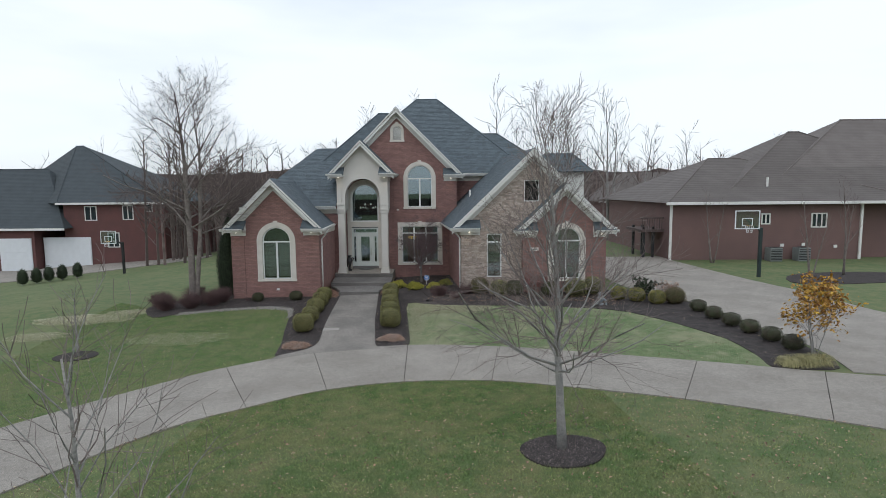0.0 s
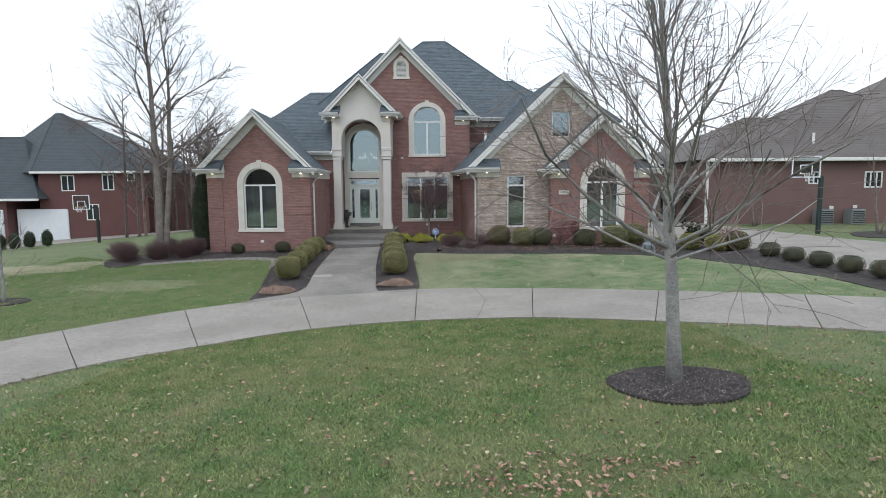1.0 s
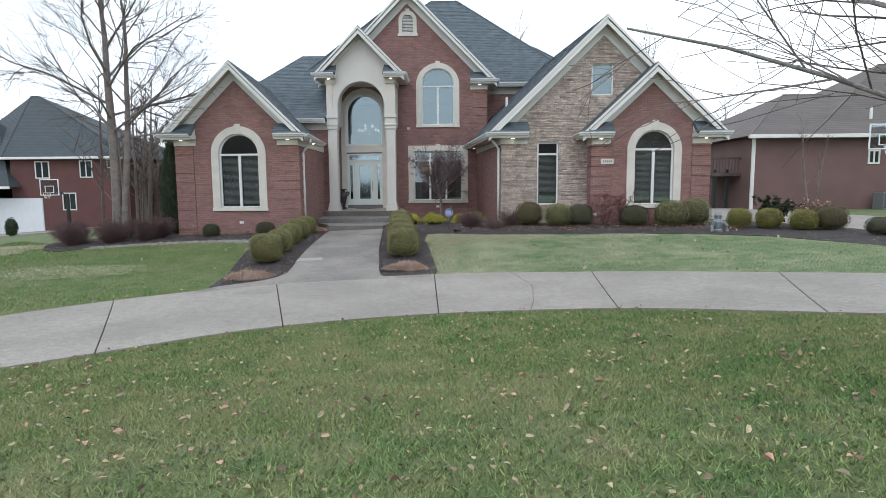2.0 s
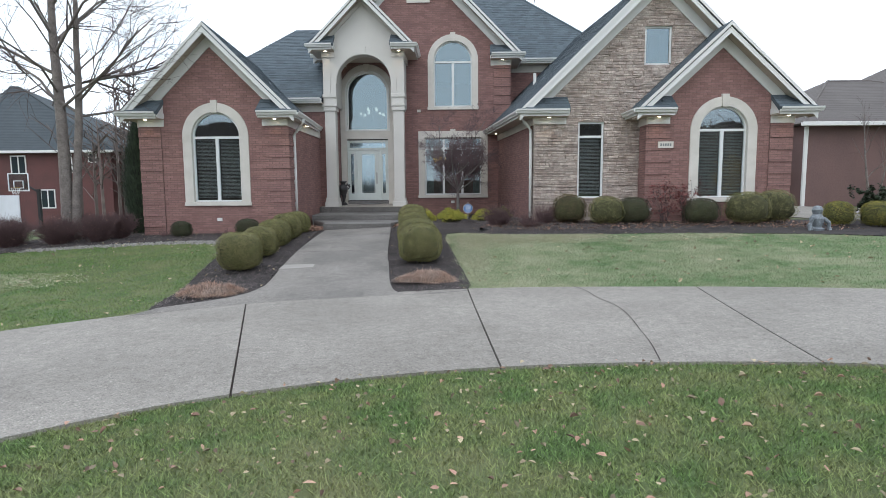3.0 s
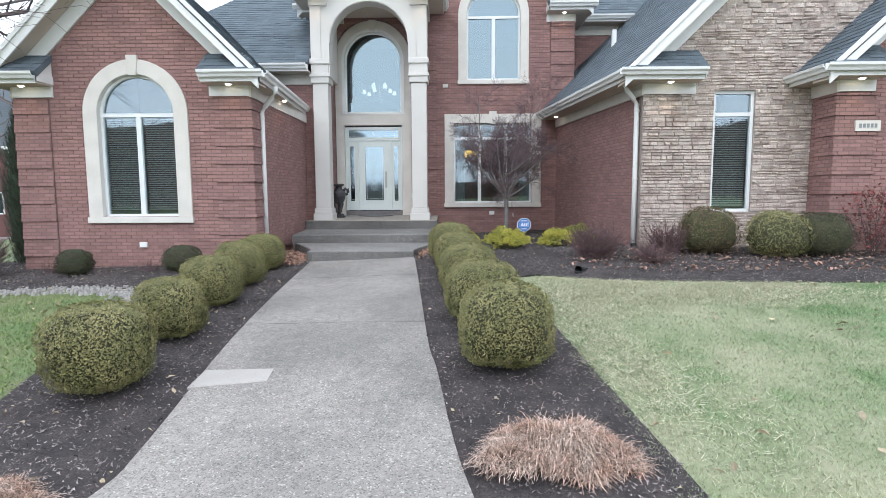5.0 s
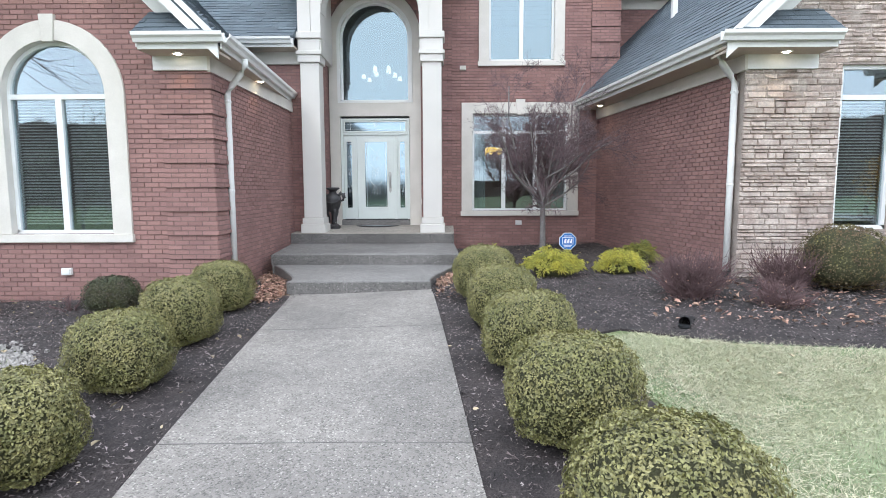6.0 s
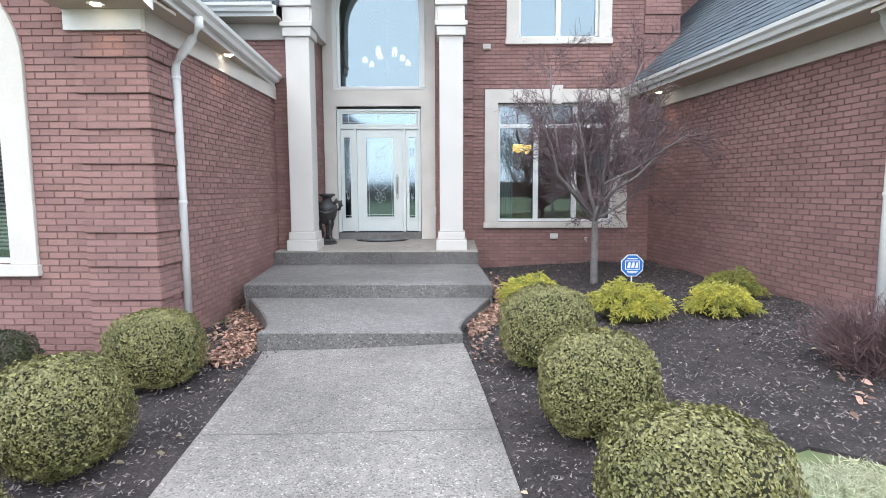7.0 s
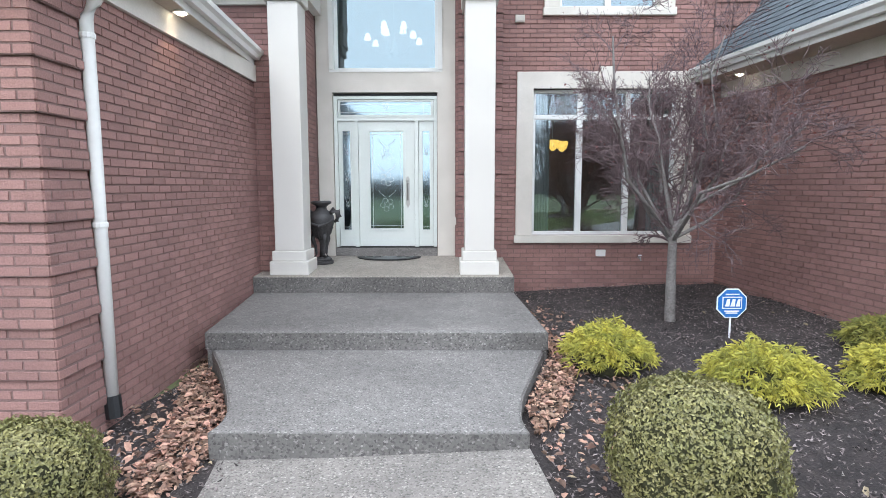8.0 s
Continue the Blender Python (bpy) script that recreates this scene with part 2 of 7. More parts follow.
def litter_far(m):
    """Beyond the gardens the grass gives way to brown leaf litter."""
    n, l = m.node_tree.nodes, m.node_tree.links
    b = n["Principled BSDF"]
    old = b.inputs["Base Color"].links[0].from_socket
    geo, sep, mr, mx = n.new("ShaderNodeNewGeometry"), n.new("ShaderNodeSeparateXYZ"), n.new("ShaderNodeMapRange"), n.new("ShaderNodeMix")
    l.new(geo.outputs["Position"], sep.inputs[0])
    mr.inputs["From Min"].default_value, mr.inputs["From Max"].default_value = 62.0, 74.0
    l.new(sep.outputs["Y"], mr.inputs["Value"])
    mx.data_type = "RGBA"
    mx.inputs["B"].default_value = (0.15, 0.105, 0.085, 1)
    l.new(mr.outputs["Result"], mx.inputs["Factor"])
    l.new(old, mx.inputs["A"])
    l.new(mx.outputs["Result"], b.inputs["Base Color"])


LAWN = lawn_material("winter_lawn", (0.080, 0.125, 0.045), (0.125, 0.148, 0.062), (0.20, 0.19, 0.10), 0.34)
litter_far(LAWN)
BLADE = lawn_material("grass_blade", (0.135, 0.215, 0.068), (0.225, 0.265, 0.105), (0.34, 0.32, 0.175), 0.45, 0.6)
PALEBLADE = lawn_material("pale_grass_blade", (0.165, 0.262, 0.118), (0.235, 0.305, 0.165), (0.52, 0.49, 0.36), 0.5, 0.35)
GREENBLADE = lawn_material("green_blade", (0.13, 0.215, 0.06), (0.175, 0.235, 0.085), (0.28, 0.265, 0.145), 0.4, 0.4)
THATCH = lawn_material("lawn_thatch", (0.115, 0.165, 0.07), (0.165, 0.20, 0.10), (0.34, 0.315, 0.22), 0.55)
STRAWGRASS = lawn_material("dormant_grass", (0.60, 0.555, 0.42), (0.52, 0.485, 0.35), (0.33, 0.36, 0.21), 0.45, 0.3)


# ---------------------------------------------------------------- mesh helpers
class Build:
    """Collects vertices and faces for one mesh."""

    def __init__(self):
        self.v, self.f = [], []

    def poly(self, pts):
        k = len(self.v)
        self.v += [tuple(p) for p in pts]
        self.f.append(tuple(range(k, k + len(pts))))

    def hexa(self, p, skip=()):
        """Eight corners: the lower ring of four, then the upper ring."""
        k = len(self.v)
        self.v += [tuple(q) for q in p]
        for i, f in enumerate(((3, 2, 1, 0), (4, 5, 6, 7), (0, 1, 5, 4), (1, 2, 6, 5), (2, 3, 7, 6), (3, 0, 4, 7))):
            if i not in skip:
                self.f.append(tuple(k + j for j in f))

    def box(self, x0, x1, y0, y1, z0, z1):
        self.hexa([(x0, y0, z0), (x1, y0, z0), (x1, y1, z0), (x0, y1, z0), (x0, y0, z1), (x1, y0, z1), (x1, y1, z1), (x0, y1, z1)])
        return self

    def prism(self, ring, offset):
        """A polygon pushed along offset, closed at both ends."""
        k, n = len(self.v), len(ring)
        off = Vector(offset)
        self.v += [tuple(p) for p in ring] + [tuple(Vector(p) + off) for p in ring]
        self.f.append(tuple(range(k, k + n)))
        self.f.append(tuple(range(k + 2 * n - 1, k + n - 1, -1)))
        for i in range(n):
            j = (i + 1) % n
            self.f.append((k + i, k + n + i, k + n + j, k + j))
        return self

    def band(self, inner, outer, offset):
        """A closed or open strip between two lines of equal count, with depth."""
        off, k, n = Vector(offset), len(self.v), len(inner)
        for line in (inner, outer):
            self.v += [tuple(p) for p in line]
        for line in (inner, outer):
            self.v += [tuple(Vector(p) + off) for p in line]
        for i in range(n - 1):
            a, b, c, d = k + i, k + i + 1, k + n + i + 1, k + n + i
            e = 2 * n
            self.f += [(a, b, c, d), (d + e, c + e, b + e, a + e), (b, a, a + e, b + e), (d, c, c + e, d + e)]
        for i in (0, n - 1):
            a, d = k + i, k + n + i
            self.f.append((a, d, d + 2 * n, a + 2 * n) if i == 0 else (d, a, a + 2 * n, d + 2 * n))
        return self

    def tube(self, pts, radii, sides=8, cap=True):
        k = len(self.v)
        n = len(pts)
        for i, p in enumerate(pts):
            p = Vector(p)
            d = (Vector(pts[min(i + 1, n - 1)]) - Vector(pts[max(i - 1, 0)])).normalized()
            a = d.orthogonal().normalized() if abs(d.z) < 0.9 else Vector((1, 0, 0)).cross(d).normalized()
            b = d.cross(a)
            for s in range(sides):
                th = 2 * math.pi * s / sides
                self.v.append(tuple(p + radii[i] * (math.cos(th) * a + math.sin(th) * b)))
        for i in range(n - 1):
            for s in range(sides):
                t = (s + 1) % sides
                self.f.append((k + i * sides + s, k + i * sides + t, k + (i + 1) * sides + t, k + (i + 1) * sides + s))
        if cap:
            self.f.append(tuple(k + s for s in reversed(range(sides))))
            self.f.append(tuple(k + (n - 1) * sides + s for s in range(sides)))
        return self

    def turned(self, profile, cx, cy, sides=20):
        """A lathe shape about an upright axis: profile of (radius, z)."""
        k = len(self.v)
        for r, z in profile:
            for s in range(sides):
                a = 2 * math.pi * s / sides
                self.v.append((cx + r * math.cos(a), cy + r * math.sin(a), z))
        for i in range(len(profile) - 1):
            for s in range(sides):
                t = (s + 1) % sides
                self.f.append((k + i * sides + s, k + i * sides + t, k + (i + 1) * sides + t, k + (i + 1) * sides + s))
        self.f.append(tuple(k + s for s in reversed(range(sides))))
        self.f.append(tuple(k + (len(profile) - 1) * sides + s for s in range(sides)))
        return self

    def mesh(self, name, mat, smooth=False):
        me = bpy.data.meshes.new(name)
        me.from_pydata(self.v, [], self.f)
        me.materials.append(mat)
        if smooth:
            me.polygons.foreach_set("use_smooth", [True] * len(me.polygons))
        me.update()
        return me


def part(name, b, mat, parent=None, label="", smooth=False, kind=""):
    ob = new(name, b.mesh(name, mat, smooth))
    if parent is not None:
        ob.parent = parent
    return tagged(ob, label, kind=kind)


def bevelled(ob, width=0.01, segments=2):
    mod = ob.modifiers.new("bevel", "BEVEL")
    mod.width, mod.segments, mod.limit_method = width, segments, "ANGLE"
    return ob


def empty(name, at=(0, 0, 0)):
    ob = new(name)
    ob.location = at
    return ob


def thing(name, label, category, group="", kind=""):
    return tagged(new(name), label, category, group, kind)


def step(a, b, x):
    u = min(1.0, max(0.0, (x - a) / (b - a)))
    return u * u * (3 - 2 * u)


def ground_z(x, y):
    z = 1.02 + 0.45 * step(21, 30, y) + 0.2 * step(-5, 0, x) * step(24, 30, y) + 0.6 * step(-4, 10, x) * (1 - step(21, 31, y))
    z -= 0.024 * min(max(0.0, -4 - x), 40) + 0.075 * (1 - step(22, 26, y))
    z -= 0.045 * min(max(0.0, -x - 12), 30) * step(28, 45, y)
    z += 0.4 * math.exp(-((x - 2) / 14) ** 2 - ((y - 10.5) / 4.5) ** 2)
    return z


def spline(points, per=8, closed=False):
    """A smooth line through the points."""
    p = [Vector((*q, 0)) if len(q) == 2 else Vector(q) for q in points]
    n, out = len(p), []
    last = n if closed else n - 1
    for i in range(last):
        a = p[(i - 1) % n] if closed or i > 0 else p[0]
        b, c = p[i], p[(i + 1) % n]
        d = p[(i + 2) % n] if closed or i + 2 < n else p[-1]
        for s in range(per):
            t = s / per
            out.append(0.5 * (2 * b + (c - a) * t + (2 * a - 5 * b + 4 * c - d) * t * t + (3 * b - a - 3 * c + d) * t ** 3))
    if not closed:
        out.append(p[-1])
    return [(q.x, q.y) for q in out]


def sheet(name, outline, lift, mat, parent=None, cell=0.8, drop=0.25, rough=0.0):
    """A flat piece of ground with that outline, laid on the terrain, with edges that go down."""
    bm = bmesh.new()
    face = bm.faces.new([bm.verts.new((x, y, 0)) for x, y in outline])
    bm.normal_update()
    if face.normal.z < 0:
        face.normal_flip()
    xs, ys = [p[0] for p in outline], [p[1] for p in outline]
    for axis, vals in ((0, xs), (1, ys)):
        c = math.floor(min(vals) / cell) * cell + cell
        while c < max(vals):
            co, no = [0, 0, 0], [0, 0, 0]
            co[axis], no[axis] = c, 1
            bmesh.ops.bisect_plane(bm, geom=bm.verts[:] + bm.edges[:] + bm.faces[:], plane_co=co, plane_no=no)
            c += cell
    bmesh.ops.triangulate(bm, faces=bm.faces[:])
    border = [e for e in bm.edges if len(e.link_faces) == 1]
    for v in bm.verts:
        v.co.z = ground_z(v.co.x, v.co.y) + lift + (rough * noise.noise(Vector((v.co.x * 1.7, v.co.y * 1.7, 3.0))) if rough and not any(e in border for e in v.link_edges) else 0)
    ext = bmesh.ops.extrude_edge_only(bm, edges=border)
    for v in ext["geom"]:
        if isinstance(v, bmesh.types.BMVert):
            v.co.z -= drop
    bmesh.ops.recalc_face_normals(bm, faces=bm.faces[:])
    me = bpy.data.meshes.new(name)
    bm.to_mesh(me)
    bm.free()
    me.materials.append(mat)
    ob = new(name, me)
    if parent is not None:
        ob.parent = parent
    return ob


def crossings(rings, v):
    """Where the level v cuts the polygons: the spans inside (even-odd)."""
    us = []
    for ring in rings:
        for i in range(len(ring)):
            (u0, v0), (u1, v1) = ring[i], ring[(i + 1) % len(ring)]
            if (v0 <= v) != (v1 <= v):
                us.append(u0 + (v - v0) / (v1 - v0) * (u1 - u0))
    us.sort()
    return [(us[i], us[i + 1]) for i in range(0, len(us) - 1, 2)]


def lay_courses(rings, rise, length, joint, shift=0.5, seed=1, jitter=0.0):
    """Pieces in rows inside the polygons: (u0, u1, v0, v1)."""
    rnd = random.Random(seed)
    vs = [q[1] for ring in rings for q in ring]
    v, row, out, spans = min(vs), 0, [], []
    while v < max(vs) - 0.01:
        h = rise(rnd)
        top = min(v + h, max(vs))
        for a, b in crossings(rings, (v + top) / 2):
            spans.append((a, b, v, top))
            base = length(rnd)
            u = math.floor(a / base) * base - base + ((row % 2) * shift * base if jitter == 0 else rnd.uniform(-base, 0))
            while u < b:
                n = base if jitter == 0 else length(rnd)
                u0, u1 = max(u + joint / 2, a), min(u + n - joint / 2, b)
                if u1 - u0 > 0.025:
                    out.append((u0, u1, v + joint / 2, top - joint / 2))
                u += n
        v, row = top, row + 1
    return out, spans


def masonry(house, name, label, origin, along, rings, out, kind_name, mats, near=None, rise=0.0677, length=0.2032, thick=0.22, depth=0.009, stone=False, seed=1, limit=300):
    """A wall of single pieces on a backing. origin, along: where u = 0, v = 0 lies and the way u runs; out: the way the wall faces;
    near: a place; the pieces closest to it become objects of their own."""
    rnd = random.Random(seed)
    o, a, n, up = Vector(origin), Vector(along), Vector(out), Vector((0, 0, 1))
    if stone:
        pieces, spans = lay_courses(rings, lambda r: r.choice((0.045, 0.055, 0.07, 0.085)), lambda r: r.uniform(0.10, 0.32), 0.007, seed=seed, jitter=1)
    else:
        pieces, spans = lay_courses(rings, lambda r: rise, lambda r: length, 0.010, seed=seed)
    back = Build()
    if len(rings) == 1:
        back.prism([o + a * u + up * v for u, v in rings[0]], -n * thick)
        spans = []
    if spans:
        bm = bmesh.new()
        edges = []
        for ring in rings:
            vs = [bm.verts.new(o + a * u + up * v) for u, v in ring]
            edges += [bm.edges.new((vs[i], vs[(i + 1) % len(vs)])) for i in range(len(vs))]
        bmesh.ops.triangle_fill(bm, use_beauty=True, edges=edges)
        grown = bmesh.ops.extrude_face_region(bm, geom=bm.faces[:])
        bmesh.ops.translate(bm, vec=-n * thick, verts=[g for g in grown["geom"] if isinstance(g, bmesh.types.BMVert)])
        bmesh.ops.recalc_face_normals(bm, faces=bm.faces[:])
        bm.verts.index_update()
        back.v, back.f = [tuple(v.co) for v in bm.verts], [tuple(v.index for v in f.verts) for f in bm.faces]
        bm.free()
    wall = part(name, back, mats[1], house, label)
    if near is not None:
        c = Vector(near)
        pieces.sort(key=lambda s: ((o + a * (s[0] + s[1]) / 2 + up * (s[2] + s[3]) / 2) - c).length)
    shared, rest, made = {}, Build(), 0
    for u0, u1, v0, v1 in pieces:
        d = depth + (rnd.uniform(-0.5, 0.5) * 0.003 if not stone else rnd.uniform(0.0, 0.024))
        w, h = u1 - u0, v1 - v0
        bev = 0.003 if not stone else 0.008
        if near is not None and made < limit:
            key = (round(w, 3), round(h, 3), round(d, 3) if stone else 0)
            if key not in shared:
                b = Build()
                dd = depth if not stone else d
                lo = [a * (-w / 2) - n * 0.004, a * (w / 2) - n * 0.004, a * (w / 2) + up * h - n * 0.004, a * (-w / 2) + up * h - n * 0.004]
                hi = [a * (-w / 2 + bev) + up * bev + n * dd, a * (w / 2 - bev) + up * bev + n * dd, a * (w / 2 - bev) + up * (h - bev) + n * dd, a * (-w / 2 + bev) + up * (h - bev) + n * dd]
                b.hexa(lo + hi, skip=(0,))
                shared[key] = b.mesh(kind_name, mats[0])
            ob = new(kind_name, shared[key])
            ob.location = o + a * (u0 + u1) / 2 + up * v0
            ob.parent = wall
            made += 1
        else:
            lo = [o + a * u0 + up * v0, o + a * u1 + up * v0, o + a * u1 + up * v1, o + a * u0 + up * v1]
            t = [rnd.uniform(0, 0.020) if stone else 0 for _ in range(4)]
            e = [rnd.uniform(0.2, 3.4) * bev if stone else bev for _ in range(8)]
            hi = [lo[0] + a * e[0] + up * e[1], lo[1] + up * e[2] - a * e[3], lo[2] - a * e[4] - up * e[5], lo[3] + a * e[6] - up * e[7]]
            rest.hexa(lo + [q + n * (d - t[i]) for i, q in enumerate(hi)], skip=(0,))
    if rest.v:
        part("brickwork" if not stone else "stonework", rest, mats[0], wall, kind="stuff")
    return wall


def roof_plane(house, name, corners, rings=None, mat=None, seed=1, course=0.14, thick=0.03, label=""):
    """A slope covered with single shingles. corners: eave left, eave right, and a point up the slope: they give the plane; rings in (u, v) of it."""
    mat = mat or SHINGLE
    o, e, t = (Vector(c) for c in corners)
    a = (e - o).normalized()
    n = a.cross(t - o).normalized()
    if n.z < 0:
        n = -n
    up = n.cross(a).normalized()
    if up.z < 0:
        up = -up
    rnd = random.Random(seed)
    pieces, spans = lay_courses(rings, lambda r: course, lambda r: r.uniform(0.16, 0.34), 0.006, seed=seed, jitter=1)
    deck = Build().prism([o + a * u + up * v for u, v in rings[0]], -n * 0.10)
    roof = part(name, deck, mat, house, label)
    tabs = Build()
    for u0, u1, v0, v1 in pieces:
        lift = rnd.uniform(0.010, 0.018)
        v0 -= rnd.choice((0.0, 0.0, 0.0, 0.018))
        lo = [o + a * u0 + up * v0, o + a * u1 + up * v0, o + a * u1 + up * (v1 + 0.01), o + a * u0 + up * (v1 + 0.01)]
        hi = [lo[0] + n * lift, lo[1] + n * lift, lo[2] + n * 0.004, lo[3] + n * 0.004]
        tabs.hexa(lo + hi, skip=(0, 4))
    part("shingles", tabs, mat, roof, kind="stuff")
    return roof


def slope(house, name, pts, mat=None, seed=1, label=""):
    """A roof slope from its corner points in space; the first two are the eave."""
    o, e = Vector(pts[0]), Vector(pts[1])
    a = (e - o).normalized()
    n = a.cross(Vector(pts[2]) - o).normalized()
    up = n.cross(a).normalized()
    if up.z < 0:
        up = -up
    ring = [((Vector(p) - o).dot(a), (Vector(p) - o).dot(up)) for p in pts]
    return roof_plane(house, name, (pts[0], pts[1], pts[2]), [ring], mat, seed, label=label)


def arch(cx, half, spring, n=20):
    """The half circle of an arch top, from left to right."""
    return [(cx - half * math.cos(math.pi * i / n), spring + half * math.sin(math.pi * i / n)) for i in range(n + 1)]
# ---------------------------------------------------------------- ground
def terrain():
    xs = [-900, -500, -250, -140, -100, -80, -65] + [-55 + 2.0 * i for i in range(14)] + [-28 + i * 1.0 for i in range(52)] + [24 + 2.5 * i for i in range(13)] + [70, 90, 140, 250, 500, 900]
    ys = [-900, -500, -250, -120, -70, -40, -25, -15, -8, -4] + [-2 + i * 1.0 for i in range(48)] + [46 + 2.5 * i for i in range(14)] + [85, 100, 130, 180, 260, 500, 900]
    b = Build()
    for y in ys:
        for x in xs:
            z = ground_z(x, y)
            far = max(0.0, y - 55) / 60
            z += min(far, 1.0) * (-2.0)
            b.v.append((x, y, z))
    w = len(xs)
    for j in range(len(ys) - 1):
        for i in range(w - 1):
            k = j * w + i
            b.f.append((k, k + 1, k + w + 1, k + w))
    return tagged(part("ground", b, LAWN, None, "", True), "winter lawn, green with straw patches and scattered leaves", "lawn", kind="structure")


terrain()

# the curved drive: slabs between sawn joints
INNER = [(-9.6, 9.0), (-8.9, 10.9), (-8.2, 12.4), (-6.9, 14.8), (-5.4, 16.15), (-3.5, 17.5), (-1.25, 18.05), (1.4, 17.7), (3.7, 16.6), (6.1, 15.2), (8.6, 13.4), (11.5, 11.6), (15.5, 9.6)]
OUTER = [(-13.4, 10.2), (-12.7, 12.9), (-11.4, 15.3), (-9.4, 18.0), (-7.5, 20.0), (-4.85, 21.5), (-1.45, 22.15), (1.9, 21.35), (4.95, 19.85), (7.8, 18.45), (10.9, 17.2), (15.5, 16.0), (20.0, 15.6)]
drive = thing("driveway", "curved exposed-aggregate concrete drive with sawn joints", "driveway", kind="structure")
inner_line, outer_line = spline(INNER, 8), spline(OUTER, 8)
base = Build()
for i in range(len(inner_line) - 1):
    ring = [inner_line[i], inner_line[i + 1], outer_line[i + 1], outer_line[i]]
    for c in range(6):
        f0, f1 = c / 6, (c + 1) / 6
        cell = [Vector(ring[0]).lerp(Vector(ring[3]), f0), Vector(ring[1]).lerp(Vector(ring[2]), f0), Vector(ring[1]).lerp(Vector(ring[2]), f1), Vector(ring[0]).lerp(Vector(ring[3]), f1)]
        base.poly([(p.x, p.y, ground_z(p.x, p.y) + 0.010) for p in cell])
part("joint_filler", base, JOINT, drive)
for k in range(len(INNER) - 1):
    a, b = k * 8, (k + 1) * 8
    slab = Build()
    cols = 6
    rows = []
    for i in range(a, b + 1):
        p, q = Vector(inner_line[i]), Vector(outer_line[i])
        if i in (a, b):
            ref = Vector(inner_line[i + (1 if i == a else -1)])
            gap = 0.010
            sh = (ref - p).normalized() * gap
            p, q = p + sh, q + sh
        rows.append([p.lerp(q, c / cols) for c in range(cols + 1)])
    k0 = len(slab.v)
    for r in rows:
        for p in r:
            slab.v.append((p.x, p.y, ground_z(p.x, p.y) + 0.035))
    nr = cols + 1
    for i in range(len(rows) - 1):
        for c in range(cols):
            j = k0 + i * nr + c
            slab.f.append((j, j + 1, j + nr + 1, j + nr))
    rim = [k0 + c for c in range(nr)] + [k0 + i * nr + cols for i in range(1, len(rows))] + [k0 + (len(rows) - 1) * nr + c for c in reversed(range(cols))] + [k0 + i * nr for i in reversed(range(1, len(rows) - 1))]
    low = len(slab.v)
    for j in rim:
        x, y, z = slab.v[j]
        slab.v.append((x, y, z - 0.2))
    for i in range(len(rim)):
        j = (i + 1) % len(rim)
        slab.f.append((rim[i], rim[j], low + j, low + i))
    part("slab", slab, CONCRETE, drive)
# the wide side drive that runs back beside the house
side = spline([(11.7, 17.2), (12.2, 19.5), (12.0, 22.5), (11.6, 25.2), (10.9, 27.6), (9.7, 30.0), (9.2, 33.0), (9.1, 41.5)], 5)
side += [(9.1, 44.0), (16.0, 44.0)] + spline([(16.0, 41.6), (16.8, 34.2), (17.5, 29.9), (18.4, 24.5), (21.5, 20.5), (25.0, 18.5), (25.0, 15.9), (15.5, 16.05)], 5)
sheet("side_slab", side, 0.03, CONCRETE, drive, 1.5)

# the front walk
WALK_L = [(-5.58, 30.1), (-5.45, 29.0), (-5.22, 25.2), (-5.02, 23.2), (-5.0, 22.6), (-5.25, 21.95), (-6.1, 21.25)]
WALK_R = [(-1.44, 22.0), (-2.30, 21.80), (-2.62, 22.14), (-2.76, 22.65), (-2.86, 23.3), (-2.99, 24.4), (-3.12, 25.3), (-3.5, 29.4), (-3.58, 30.15)]
path = thing("front_path", "exposed-aggregate concrete front path with one pale patch", "path", kind="structure")
sheet("slab", spline(WALK_L, 4) + [(-6.25, 20.72), (-5.5, 21.08), (-4.85, 21.38), (-3.0, 21.78)] + spline(WALK_R, 4), 0.038, WALKWAY, path, 0.8)
for name, a, b in (("joint", (-5.24, 25.75), (-3.17, 25.7)), ("joint", (-5.38, 28.2), (-3.40, 28.15))):
    j = Build()
    n = 10
    for i in range(n):
        p, q = Vector(a).lerp(Vector(b), i / n), Vector(a).lerp(Vector(b), (i + 1) / n)
        j.hexa([(p.x, p.y - 0.004, ground_z(p.x, p.y) + 0.02), (q.x, q.y - 0.004, ground_z(q.x, q.y) + 0.02), (q.x, q.y + 0.004, ground_z(q.x, q.y) + 0.02), (p.x, p.y + 0.004, ground_z(p.x, p.y) + 0.02),
                (p.x, p.y - 0.004, ground_z(p.x, p.y) + 0.0405), (q.x, q.y - 0.004, ground_z(q.x, q.y) + 0.0405), (q.x, q.y + 0.004, ground_z(q.x, q.y) + 0.0405), (p.x, p.y + 0.004, ground_z(p.x, p.y) + 0.0405)])
    part(name, j, WALKJOINT, path)
sheet("patch", [(-5.14, 24.05), (-4.48, 24.15), (-4.5, 24.42), (-5.14, 24.42)], 0.043, PATCHCON, path, 2.0, 0.02)

